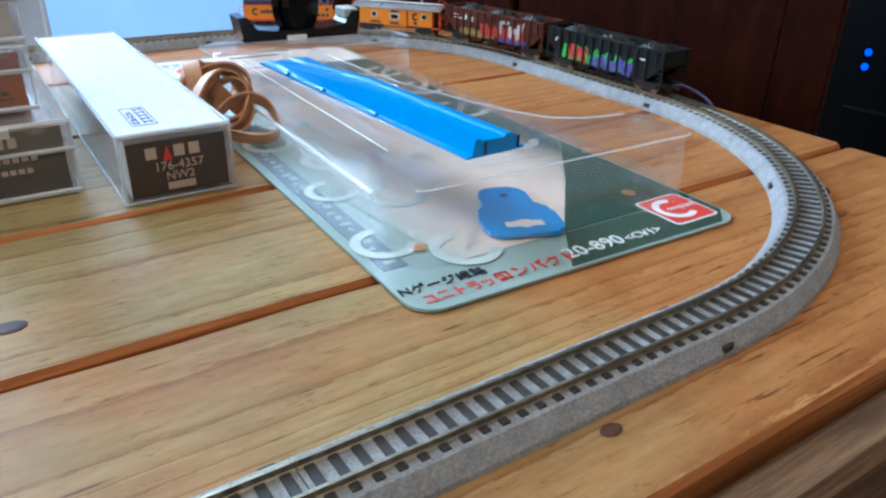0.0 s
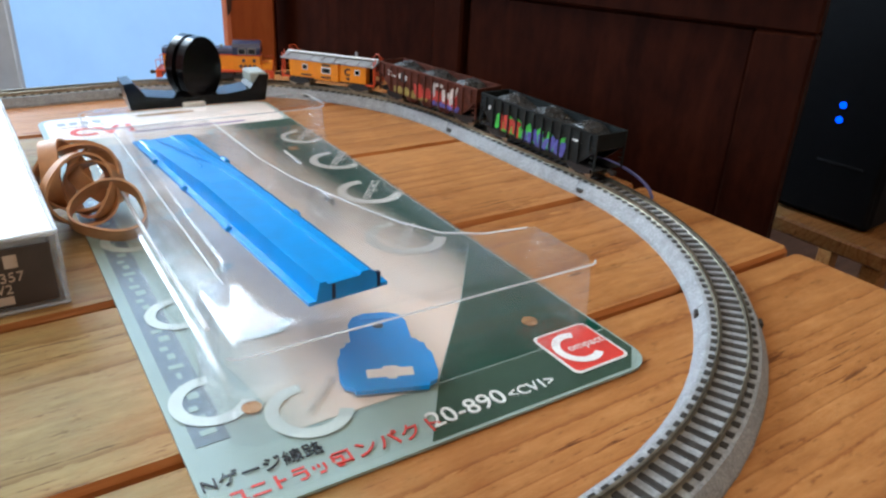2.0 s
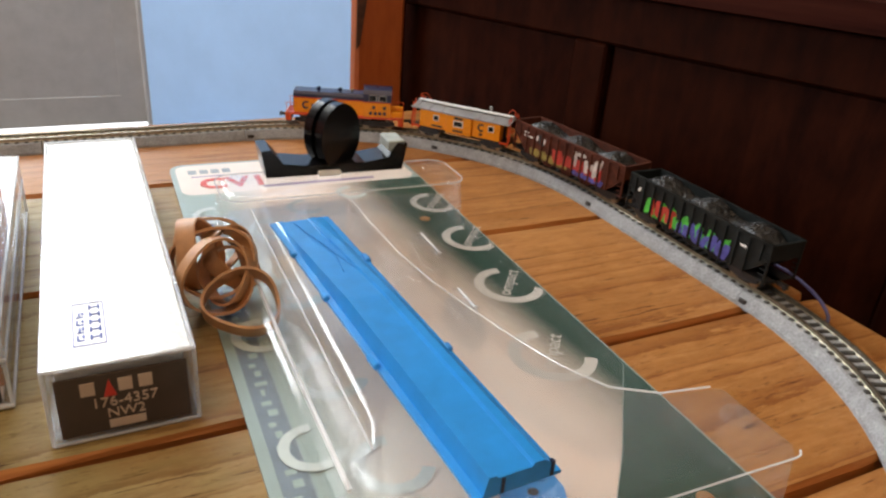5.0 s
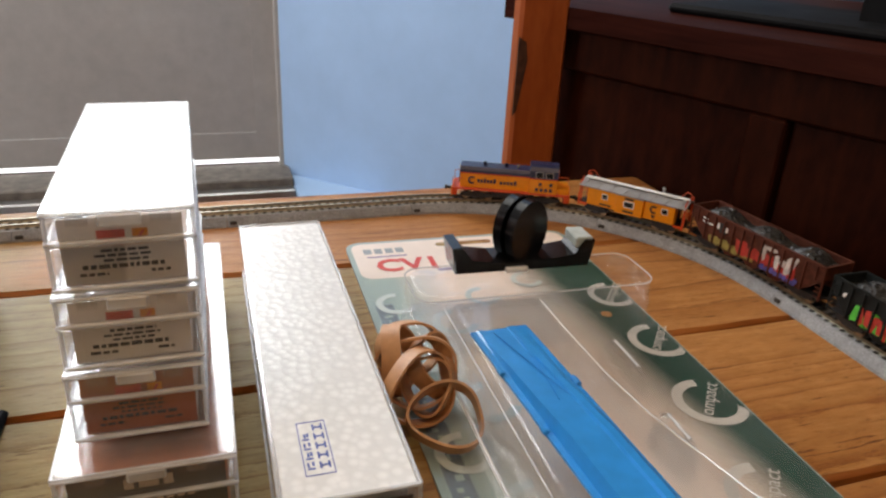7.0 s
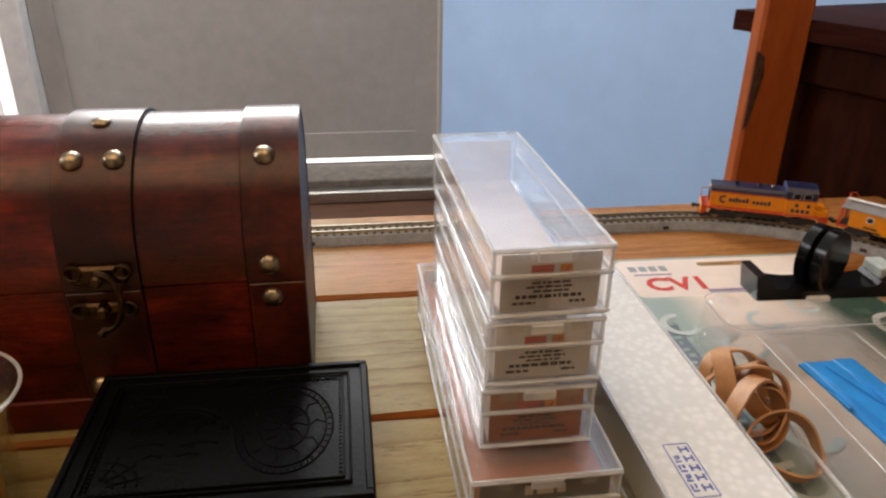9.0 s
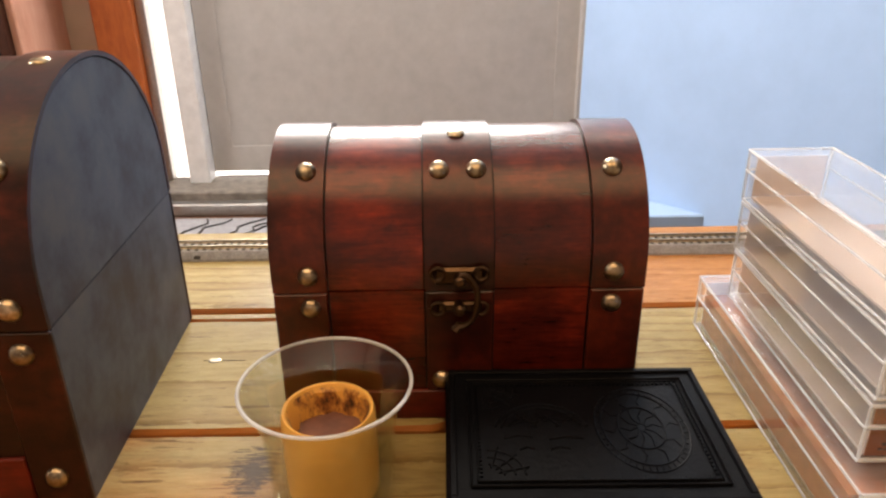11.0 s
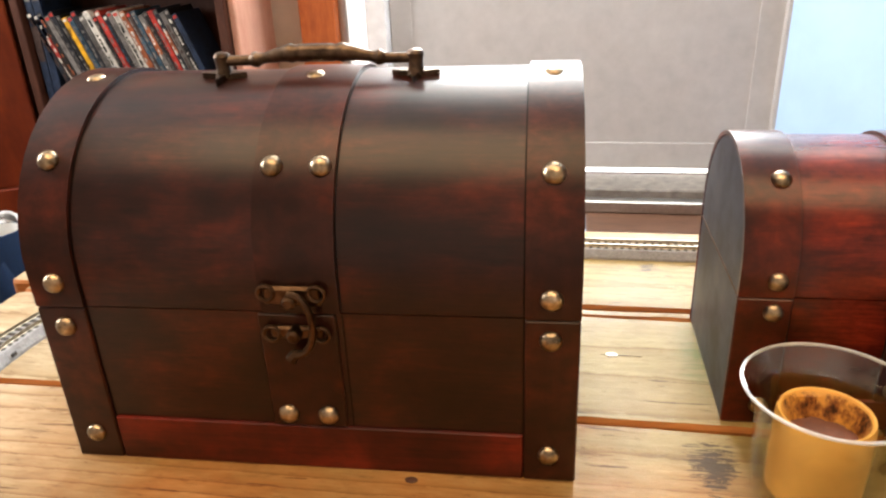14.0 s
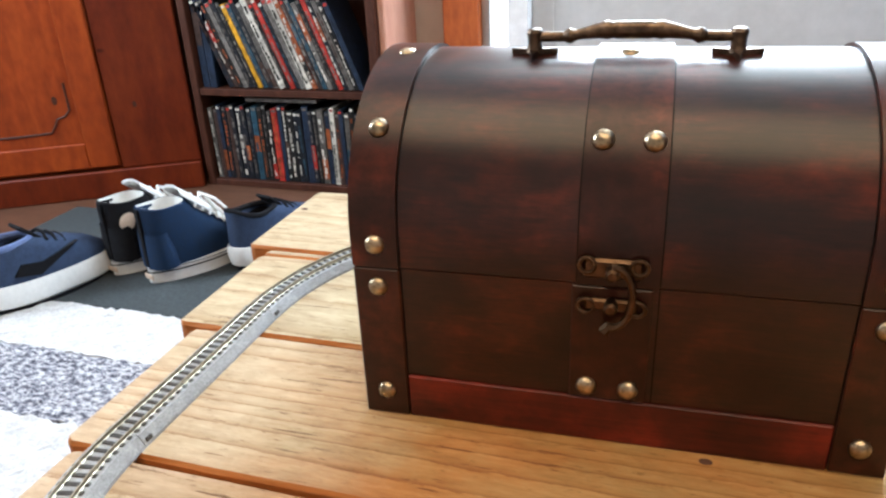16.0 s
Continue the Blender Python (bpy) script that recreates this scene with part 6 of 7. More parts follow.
def caboose(m):
    C = thing("bay_window_caboose", m, "yellow model caboose with silver roof and red end ladders", "model train", "model train")
    hl, bl = 0.0365, 0.0300
    part("underframe", new_box(-hl, hl, -0.0075, 0.0075, 0.0056, 0.0070), M_SOOT, C)
    body = part("body", new_box(-bl, bl, -0.0088, 0.0088, 0.0070, 0.0188, 0.0002), M_YELLOW, C)
    bay = part("bay", new_box(-0.0095, 0.0095, -0.0104, 0.0104, 0.0066, 0.0190, 0.0003), M_YELLOW, C, "projecting yellow bay")
    part("sill_stripe", new_box(-bl - 0.0002, bl + 0.0002, -0.0090, 0.0090, 0.0186, 0.0192), M_VERM, C)
    bm = bmesh.new()
    prism(bm, [(-0.0100, 0.0190), (-0.0100, 0.0197), (0, 0.0222), (0.0100, 0.0197), (0.0100, 0.0190), (0, 0.0212)], -hl, hl, "x")
    box(bm, -0.0100, 0.0100, -0.0112, 0.0112, 0.0191, 0.0200)
    roof = part("roof", bm, M_SILVER, C, "ribbed silver roof")
    for i in range(8):
        x = -hl + 0.004 + i * (2 * hl - 0.008) / 7
        bm = bmesh.new()
        prism(bm, [(-0.0102, 0.0196), (-0.0102, 0.0201), (0, 0.0227), (0.0102, 0.0201), (0.0102, 0.0196), (0, 0.0221)], x - 0.0004, x + 0.0004, "x")
        part("roof_rib", bm, M_SILVER, roof)
    part("running_board", new_box(-hl + 0.001, hl - 0.001, -0.0018, 0.0018, 0.0228, 0.0234), M_WHITEINK, roof, "pale roof walkway")
    part("smoke_stack", lathe(bmesh.new(), [(0.0010, 0.0215), (0.0010, 0.0255), (0.0015, 0.0256), (0.0, 0.0264)], 10, (0.017, 0.004, 0)), M_SILVER, roof)
    for sy in (-1, 1):
        y = sy * 0.0088
        for x in (0.0235, -0.0175) if sy < 0 else (-0.0235, 0.0175):
            w = part("side_window", new_box(x - 0.0021, x + 0.0021, y - 0.0003, y + 0.0003, 0.0125, 0.0165), M_WHITEINK, body)
            part("pane", new_box(x - 0.0016, x + 0.0016, y - 0.0005, y + 0.0005, 0.0130, 0.0160), M_BLACK, w)
        yb = sy * 0.0104
        w = part("bay_window", new_box(-0.0036, 0.0036, yb - 0.0003, yb + 0.0003, 0.0115, 0.0160), M_WHITEINK, bay)
        part("pane", new_box(-0.0030, 0.0030, yb - 0.0005, yb + 0.0005, 0.0121, 0.0154), M_BLACK, w)
        for row in ((-0.0030, 0.0030, 0.0168, 0.0182), (-0.0036, 0.0036, 0.0082, 0.0095)):
            part("lettering_bar", bars(bmesh.new(), [row], yb + 0.0001 * sy, 0.0003), M_DARKINK, bay)
        ex = 0.0165 if sy < 0 else -0.0165
        emblem(body, ex, y + sy * 0.0003, 0.0142, 0.0027, M_DARKINK, sy)
        for row in ((ex - 0.0012, ex + 0.0012, 0.0088, 0.0104), (-ex - 0.004, -ex + 0.004, 0.0085, 0.0096)):
            part("lettering_bar", bars(bmesh.new(), [row], y + 0.0002 * sy, 0.0004), M_DARKINK, body)
    for sx in (-1, 1):
        part("platform", new_box(min(sx * bl, sx * hl), max(sx * bl, sx * hl), -0.0088, 0.0088, 0.0058, 0.0070), M_VERM, C)
        for sy in (-1, 1):
            lad = part("ladder", new_box(sx * (hl - 0.0008) - 0.0003, sx * (hl - 0.0008) + 0.0003, sy * 0.0085 - 0.0003, sy * 0.0085 + 0.0003, 0.0045, 0.0230), M_VERM, C, "red end ladder")
            part("stile", new_box(sx * (hl - 0.0008) - 0.0003, sx * (hl - 0.0008) + 0.0003, sy * 0.0052 - 0.0003, sy * 0.0052 + 0.0003, 0.0070, 0.0245), M_VERM, lad)
            for i in range(6):
                part("rung", new_box(sx * (hl - 0.0008) - 0.0002, sx * (hl - 0.0008) + 0.0002, min(sy * 0.0085, sy * 0.0052), max(sy * 0.0085, sy * 0.0052), 0.0075 + 0.0024 * i, 0.0079 + 0.0024 * i), M_VERM, lad)
        railing(C, [(sx * hl, -0.0085, 0.0070), (sx * hl, -0.0085, 0.0130), (sx * hl, 0.0085, 0.0130), (sx * hl, 0.0085, 0.0070)], M_VERM)
        railing(C, [(sx * (hl - 0.001), 0.002, 0.0225), (sx * (hl - 0.001), 0.002, 0.0262), (sx * (hl - 0.004), 0.004, 0.0268), (sx * (hl - 0.008), 0.0055, 0.0222)], M_VERM)
        part("brake_wheel", tube(bmesh.new(), [(sx * (hl + 0.0003), -0.004 + 0.0016 * math.cos(a * math.tau / 12), 0.0145 + 0.0016 * math.sin(a * math.tau / 12)) for a in range(12)], 0.0003, 5, True), M_VERM, C)
        part("end_door", new_box(sx * bl - 0.0003, sx * bl + 0.0003, -0.0022, 0.0022, 0.0072, 0.0165), M_DARKINK, C)
        coupler(C, sx * hl, sx)
        wheel_truck(C, sx * 0.0235, 2, 0.0105)
    return C


def hopper(m, mat, label, marks):
    H = thing("coal_hopper", m, label, "model train", "model train")
    hl, hw, z0, z1 = 0.0455, 0.0095, 0.0062, 0.0232
    t = 0.0007
    bm = bmesh.new()
    for sy in (-1, 1):
        y0, y1 = sorted((sy * hw, sy * (hw - t)))
        prism(bm, [(-hl, z1), (hl, z1), (hl, 0.0165), (hl - 0.007, 0.0098), (hl - 0.012, z0), (-hl + 0.012, z0), (-hl + 0.007, 0.0098), (-hl, 0.0165)], y0, y1, "y")
    for sx in (-1, 1):
        prism(bm, [(sx * hl, z1), (sx * (hl - t), z1), (sx * (hl - t), 0.0165), (sx * (hl - 0.022), 0.0055), (sx * (hl - 0.021), 0.0050), (sx * hl, 0.0158)], -hw + t, hw - t, "y")
    body = part("body", bm, mat, H)
    bm = bmesh.new()
    for sy in (-1, 1):
        box(bm, -hl - 0.0004, hl + 0.0004, sy * hw - 0.0006, sy * hw + 0.0006, z1 - 0.0006, z1 + 0.0006)
    for sx in (-1, 1):
        box(bm, sx * hl - 0.0006, sx * hl + 0.0006, -hw, hw, z1 - 0.0006, z1 + 0.0006)
    part("top_rim", bm, mat, body)
    for sy in (-1, 1):
        for i in range(13):
            x = -hl + 0.0045 + i * (2 * hl - 0.009) / 12
            lo = 0.0066 if abs(x) < hl - 0.011 else 0.0150
            part("side_rib", new_box(x - 0.0005, x + 0.0005, min(sy * hw, sy * (hw + 0.0009)), max(sy * hw, sy * (hw + 0.0009)), lo, z1 - 0.0006), mat, body)
        for sx in (-1, 1):
            for i in range(6):
                z = 0.0070 + i * 0.0024
                part("ladder_rung", new_box(min(sx * hl, sx * (hl - 0.0030)), max(sx * hl, sx * (hl - 0.0030)), sy * (hw + 0.0004) - 0.0002, sy * (hw + 0.0004) + 0.0002, z, z + 0.0005), mat, body)
            part("corner_post", new_box(sx * hl - 0.0004, sx * hl + 0.0004, sy * hw - 0.0004, sy * hw + 0.0004, 0.0052, z1), mat, body)
    part("centre_sill", new_box(-hl, hl, -0.0022, 0.0022, 0.0046, 0.0062), M_SOOT, H)
    for x in (-0.016, 0.0, 0.016):
        bm = bmesh.new()
        prism(bm, [(x - 0.0065, 0.0064), (x + 0.0065, 0.0064), (x + 0.0030, 0.0030), (x - 0.0030, 0.0030)], -0.0075, 0.0075, "y")
        part("hopper_bay", bm, mat, H)
    # heaped coal: a rough mounded sheet
    rnd = random.Random(len(marks))
    bm = bmesh.new()
    nx, ny = 84, 16
    grid = []
    for i in range(nx + 1):
        row = []
        for j in range(ny + 1):
            x = -hl + 0.0008 + (2 * hl - 0.0016) * i / nx
            y = -hw + 0.0008 + (2 * hw - 0.0016) * j / ny
            edge = min(1.0, min(i, nx - i) / 9) * (1 - (abs(y) / hw) ** 4)
            z = z1 - 0.0042 + 0.0062 * edge * (0.58 + 0.42 * math.cos(i / nx * math.tau * 3 + math.pi)) + rnd.uniform(-0.0006, 0.0006)
            row.append(bm.verts.new((x, y, z)))
        grid.append(row)
    for i in range(nx):
        for j in range(ny):
            bm.faces.new((grid[i][j], grid[i + 1][j], grid[i + 1][j + 1], grid[i][j + 1]))
    part("coal_load", bm, M_COAL, H, "heaped black coal load")
    for sx in (-1, 1):
        part("end_platform", new_box(min(sx * hl, sx * (hl - 0.018)), max(sx * hl, sx * (hl - 0.018)), -0.0085, 0.0085, 0.0056, 0.0062), M_SOOT, H)
        coupler(H, sx * hl, sx)
        wheel_truck(H, sx * 0.0330, 2, 0.0110)
    # painted marks between the ribs, on both sides
    for k, (mt, rows) in enumerate(marks):
        for sy in (-1, 1):
            for x0, x1, a, b in rows:
                bm = bmesh.new()
                xa, xb = (x0, x1) if sy < 0 else (-x1, -x0)
                sk = 0.0009 * ((k % 3) - 1)
                y0, y1 = sorted((sy * (hw + 0.00005), sy * (hw + 0.00018 + 0.00005 * k)))
                cx, cz, rx, rz = (xa + xb) / 2, (a + b) / 2, (xb - xa) * 0.66, (b - a) * 0.58
                tilt = rnd.uniform(-0.35, 0.35)
                blob = []
                for q in range(11):
                    th = math.tau * q / 11
                    k_ = rnd.uniform(0.72, 1.15)
                    ux, uz = rx * k_ * math.copysign(abs(math.cos(th)) ** 0.6, math.cos(th)), rz * k_ * math.copysign(abs(math.sin(th)) ** 0.6, math.sin(th))
                    blob.append((cx + ux + uz * tilt, min(max(cz + uz, 0.0064), z1 - 0.001)))
                prism(bm, blob, y0, y1, "y")
                part("painted_mark", bm, mt, body)
    return H


def on_rails(s, half):
    """The pose of a car whose bogies stand half before and behind s."""
    x0, y0, _ = on_track(s - half)
    x1, y1, _ = on_track(s + half)
    return Matrix.Translation(((x0 + x1) / 2, (y0 + y1) / 2, RAIL_TOP)) @ Matrix.Rotation(math.atan2(y1 - y0, x1 - x0), 4, "Z")


M_PAINTW = plain("white_spray_paint", (0.62, 0.58, 0.54), 0.6, vary=0.3, scale=250)
M_PAINTR = plain("red_spray_paint", (0.55, 0.045, 0.03), 0.6, vary=0.3, scale=250)
M_PAINTG = plain("green_spray_paint", (0.07, 0.50, 0.05), 0.6, vary=0.3, scale=250)
M_PAINTB = plain("blue_violet_spray_paint", (0.10, 0.10, 0.42), 0.6, vary=0.4, scale=250)
M_PAINTY = plain("olive_spray_paint", (0.32, 0.26, 0.06), 0.6, vary=0.4, scale=250)
rndm = random.Random(5)
rust_marks = [
    (M_PAINTY, [(-0.030 + 0.0036 * i, -0.0268 + 0.0036 * i, 0.0068, 0.0095 + 0.002 * rndm.random()) for i in range(9)]),
    (M_PAINTR, [(-0.010 + 0.0036 * i, -0.0066 + 0.0036 * i, 0.0085, 0.0140 + 0.003 * rndm.random()) for i in range(11)]),
    (M_PAINTW, [(0.0080, 0.0098, 0.0120, 0.0195), (0.0100, 0.0160, 0.0182, 0.0202), (0.0165, 0.0185, 0.0110, 0.0180), (0.0195, 0.0225, 0.0130, 0.0165), (0.0235, 0.0255, 0.0105, 0.0200), (0.0265, 0.0282, 0.0110, 0.0202)]),
    (M_PAINTB, [(0.008 + 0.003 * i, 0.0102 + 0.003 * i, 0.0068, 0.0090 + 0.001 * rndm.random()) for i in range(8)]),
    (M_DARKINK, [(-0.0235, -0.0195, 0.0150, 0.0200)]),
    (M_WHITEINK, [(-0.0252, -0.0240, 0.0165, 0.0195), (-0.0190, -0.0178, 0.0158, 0.0188), (-0.0365, -0.0335, 0.0165, 0.0172), (-0.0365, -0.0335, 0.0185, 0.0192), (-0.0320, -0.0290, 0.0165, 0.0172)]),
]
dark_marks = [
    (M_PAINTG, [(-0.031 + 0.0042 * i, -0.0270 + 0.0042 * i, 0.0075, 0.0160 - 0.004 * (i % 2)) for i in range(13)]),
    (M_PAINTR, [(-0.0275, -0.0255, 0.0075, 0.0165), (-0.0245, -0.0215, 0.0085, 0.0160), (-0.0205, -0.0180, 0.0070, 0.0150), (-0.0170, -0.0150, 0.0075, 0.0155), (-0.0140, -0.0105, 0.0125, 0.0155), (-0.0130, -0.0115, 0.0065, 0.0125)]),
    (M_PAINTB, [(-0.008 + 0.0042 * i, -0.0050 + 0.0042 * i, 0.0066, 0.0120 + 0.003 * rndm.random()) for i in range(8)]),
    (M_WHITEINK, [(-0.0385, -0.0372, 0.0160, 0.0180), (0.0300, 0.0340, 0.0170, 0.0180)]),
]
locomotive(on_rails(-0.0755, 0.0236) @ Matrix.Scale(1.10, 4))
caboose(on_rails(-0.1660, 0.0244) @ Matrix.Rotation(math.pi, 4, "Z") @ Matrix.Scale(1.04, 4))
hopper(on_rails(-0.2640, 0.0363) @ Matrix.Rotation(math.pi, 4, "Z") @ Matrix.Scale(1.10, 4), M_RUST, "oxide red model coal hopper with graffiti and coal load", rust_marks)
hopper(on_rails(-0.3740, 0.0363) @ Matrix.Rotation(math.pi, 4, "Z") @ Matrix.Scale(1.10, 4), M_HOPBLACK, "black model coal hopper with green and red graffiti", dark_marks)


# ---- dark cabinet, post and computer beside the table ----
CABM = Matrix.Translation((0.32, 0.80, 0)) @ Matrix.Rotation(math.atan2(-0.49, 0.20), 4, "Z")   # x along its front, y into the cabinet
cb = thing("media_cabinet", CABM, "low dark cherry cabinet with framed panel doors", "cabinet")
CX0, CX1, CZ = -0.06, 0.482, 0.112
part("carcass", prism(bmesh.new(), [(CX0, 0.020), (CX1, 0.020), (CX1 - 0.16, 0.42), (CX0 + 0.05, 0.42)], FLOOR, CZ - 0.002, "z"), M_DARKCAB, cb)
part("top", prism(bmesh.new(), [(CX0 - 0.012, -0.014), (CX1 + 0.008, -0.014), (CX1 - 0.15, 0.43), (CX0 + 0.05, 0.43)], CZ, 0.130, "z"), M_CABTOP_LIT, cb, "dark cherry top with a moulded edge")
part("top_rail", new_box(CX0, CX1, 0.0, 0.0195, 0.074, CZ - 0.001, 0.002), M_DARKCAB, cb)
for x0, x1 in ((CX0, -0.015), (0.183, 0.213), (0.443, CX1)):
    part("stile", new_box(x0, x1, 0.0, 0.0195, FLOOR, 0.0735, 0.002), M_DARKCAB, cb)
for x0, x1 in ((-0.0145, 0.1825), (0.2135, 0.4425)):
    part("door_panel", new_box(x0, x1, 0.009, 0.0195, FLOOR + 0.06, 0.0735, 0.002), M_DARKCAB, cb)
    part("bottom_rail", new_box(x0, x1, 0.0, 0.0195, FLOOR, FLOOR + 0.0595, 0.002), M_DARKCAB, cb)
M_TVBLACK = plain("matt_black_stand", (0.006, 0.006, 0.007), 0.7, vary=0.2, scale=90, spec=0.12)
tv = thing("television", CABM @ pose(0.25, 0.10, 0.130), "black flat television on the dark cabinet", "television")
part("foot", new_box(-0.19, 0.13, -0.045, 0.10, 0.0, 0.008, 0.003), M_TVBLACK, tv)
part("neck", new_box(-0.05, 0.05, 0.01, 0.04, 0.008, 0.05), M_TVBLACK, tv)
# unseen screen, made large to darken reflections on the package
part("screen", new_box(-0.40, 0.42, 0.005, 0.035, 0.05, 0.58, 0.004), M_BLACK, tv)
pst = thing("wooden_post", pose(0.287, 0.793, 0), "square orange varnished wooden post behind the table", "post")
part("shaft", new_box(-0.0225, 0.0245, -0.006, 0.012, FLOOR, 1.2, 0.003), M_ORANGEWOOD, pst)
part("worn_patch", prism(bmesh.new(), [(-0.0225, 0.105), (-0.0150, 0.100), (-0.0125, 0.085), (-0.0160, 0.060), (-0.0190, 0.040), (-0.0225, 0.035)], -0.0068, -0.0058, "y"), M_CHARRED, pst, "dark worn patch on the edge")
crate = thing("wooden_stool", pose(1.08, 0.545, 0.015), "pale wooden stool under the black computer", "stool")
part("seat", new_box(-0.135, 0.16, -0.10, 0.12, -0.262, -0.240, 0.003), M_PLANK, crate)
for x in (-0.13, 0.132):
    for y in (-0.095, 0.09):
        part("leg", new_box(x, x + 0.025, y, y + 0.025, FLOOR - 0.015, -0.2625, 0.002), M_PLANK, crate)
pc = thing("computer_tower", pose(1.05, 0.556, -0.2248, 0, 0, 4), "black computer tower with two blue lights on a stool", "computer")
part("case", new_box(-0.06, 0.12, -0.054, 0.078, 0.0, 0.46, 0.006), M_TVBLACK, pc)
part("front_panel", new_box(-0.070, -0.0605, -0.052, 0.076, 0.006, 0.454, 0.004), M_TVBLACK, pc)
for z in (0.137, 0.156):
    part("power_light", lathe(bmesh.new(), [(0.0045, 0), (0.0045, 0.001), (0, 0.0014)], 12), M_LED, pc, "glowing blue light", m=Matrix.Translation((-0.0702, 0.016, z)) @ Matrix.Rotation(-math.pi / 2, 4, "Y"))
part("drive_slot", new_box(-0.0712, -0.0702, -0.030, 0.030, 0.080, 0.083), M_DARKINK, pc)
part("control_knob", lathe(bmesh.new(), [(0.028, 0), (0.026, 0.012), (0.0, 0.014)], 24), M_BLACK, pc, m=Matrix.Translation((0.05, -0.0542, 0.16)) @ Matrix.Rotation(math.pi / 2, 4, "X"))
tagged(part("cable_loop", tube(bmesh.new(), [(0.338 + 0.006 * math.sin(a * 0.35), 0.36 + 0.035 * math.cos(a * 0.262), 0.0015 + 0.008 * max(0, math.sin(a * 0.262))) for a in range(13)], 0.0009, 6), plain("violet_cable", (0.10, 0.09, 0.22), 0.5), None, smooth=True), "thin violet cable looped beside the track", "cable")


# ---- floor coverings ----
def shag(name, x0, x1, y0, y1, mat, label, seed):
    rnd = random.Random(seed)
    bm = bmesh.new()
    n, mm = max(8, int((x1 - x0) / 0.012)), max(6, int((y1 - y0) / 0.012))
    g = [[bm.verts.new((x0 + (x1 - x0) * i / n + rnd.uniform(-0.003, 0.003), y0 + (y1 - y0) * j / mm + rnd.uniform(-0.003, 0.003), FLOOR + 0.010 + rnd.uniform(-0.003, 0.003))) for j in range(mm + 1)] for i in range(n + 1)]
    for i in range(n):
        for j in range(mm):
            bm.faces.new((g[i][j], g[i + 1][j], g[i + 1][j + 1], g[i][j + 1]))
    loop = [g[i][0] for i in range(n + 1)] + [g[n][j] for j in range(1, mm + 1)] + [g[i][mm] for i in range(n - 1, -1, -1)] + [g[0][j] for j in range(mm - 1, 0, -1)]
    low = [bm.verts.new((v.co.x, v.co.y, FLOOR + 0.002)) for v in loop]
    for k in range(len(loop)):
        q = (k + 1) % len(loop)
        bm.faces.new((loop[k], low[k], low[q], loop[q]))
    return bm


rug = thing("shag_rug", pose(0, 0, 0), "shag rug with white and blue-grey stripes on the floor", "rug")
part("stripe", shag("stripe", -2.3, -0.80, 1.070, 1.240, M_RUGWHITE, "", 1), M_RUGWHITE, rug, "white shag stripe")
part("stripe", shag("stripe", -2.3, -0.80, 0.885, 1.0695, M_RUGGREY, "", 2), M_RUGGREY, rug, "mottled blue-grey shag stripe")
part("stripe", shag("stripe", -2.3, -0.80, 0.20, 0.8845, M_RUGWHITE, "", 3), M_RUGWHITE, rug, "white shag stripe")
tagged(part("door_mat", new_box(-2.15, -1.0, 1.245, 1.76, FLOOR + 0.0008, FLOOR + 0.008, 0.003), M_MAT, None), "dark green-grey flat mat under the shoes", "mat")
tile = thing("patterned_tile_mat", pose(0, 0, 0), "pale tile mat with dark branching lines by the door", "mat")
part("base", new_box(-0.92, -0.30, 1.87, 2.055, FLOOR + 0.0006, FLOOR + 0.006), M_TILE, tile)
bm = bmesh.new()
rnd = random.Random(3)
for i in range(13):
    x, y = -0.9 + 0.046 * i, 1.875
    pts = [(x, y, FLOOR + 0.0066)]
    for k in range(6):
        x += rnd.uniform(-0.012, 0.045)
        y += 0.028
        pts.append((min(x, -0.305), y, FLOOR + 0.0066))
    tube(bm, pts, 0.0035, 5)
part("branch_pattern", bm, M_SOOT, tile)


# ---- shoes ----
def shoe_loft(bm, stations, seg=20):
    """Closed hoops along the shoe: (x, half width, z low, z high, squareness)."""
    rings = []
    for x, w, z0, z1 in stations:
        r = []
        for k in range(seg):
            a = math.tau * k / seg
            c, s_ = math.cos(a), math.sin(a)
            sx = math.copysign(abs(c) ** 0.75, c)
            sz = math.copysign(abs(s_) ** 0.75, s_)
            r.append(bm.verts.new((x, w * sx, (z0 + z1) / 2 + (z1 - z0) / 2 * sz)))
        rings.append(r)
    for a, b in zip(rings, rings[1:]):
        for k in range(seg):
            bm.faces.new((a[k], a[(k + 1) % seg], b[(k + 1) % seg], b[k]))
    bm.faces.new(rings[0])
    bm.faces.new(list(reversed(rings[-1])))
    return bm


def sole_outline(l, w):
    pts = []
    n = 40
    for i in range(n):
        a = math.tau * i / n
        x = math.cos(a) * l / 2
        k = 1.0 + 0.14 * math.cos(a) - 0.10 * math.cos(2 * a + 0.3)
        pts.append((x, math.sin(a) * w / 2 * k))
    return pts


def shoe_stack(bm, levels, seg=36, cap_low=True, cap_high=True):
    """Outlines laid over one another: (z, heel x, toe x, half width, heel lift)."""
    rings = []
    for z, xb, xf, w, lift in levels:
        r = []
        for k in range(seg):
            a = math.tau * k / seg
            c, q = math.cos(a), math.sin(a)
            x = (xb + xf) / 2 + (xf - xb) / 2 * math.copysign(abs(c) ** 0.85, c)
            r.append(bm.verts.new((x, w * math.copysign(abs(q) ** 0.8, q) * (1.0 + 0.10 * c), z + lift * max(0.0, -c) ** 2)))
        rings.append(r)
    for a, b in zip(rings, rings[1:]):
        for k in range(seg):
            bm.faces.new((a[k], a[(k + 1) % seg], b[(k + 1) % seg], b[k]))
    if cap_low:
        bm.faces.new(list(reversed(rings[0])))
    if cap_high:
        bm.faces.new(rings[-1])
    return bm


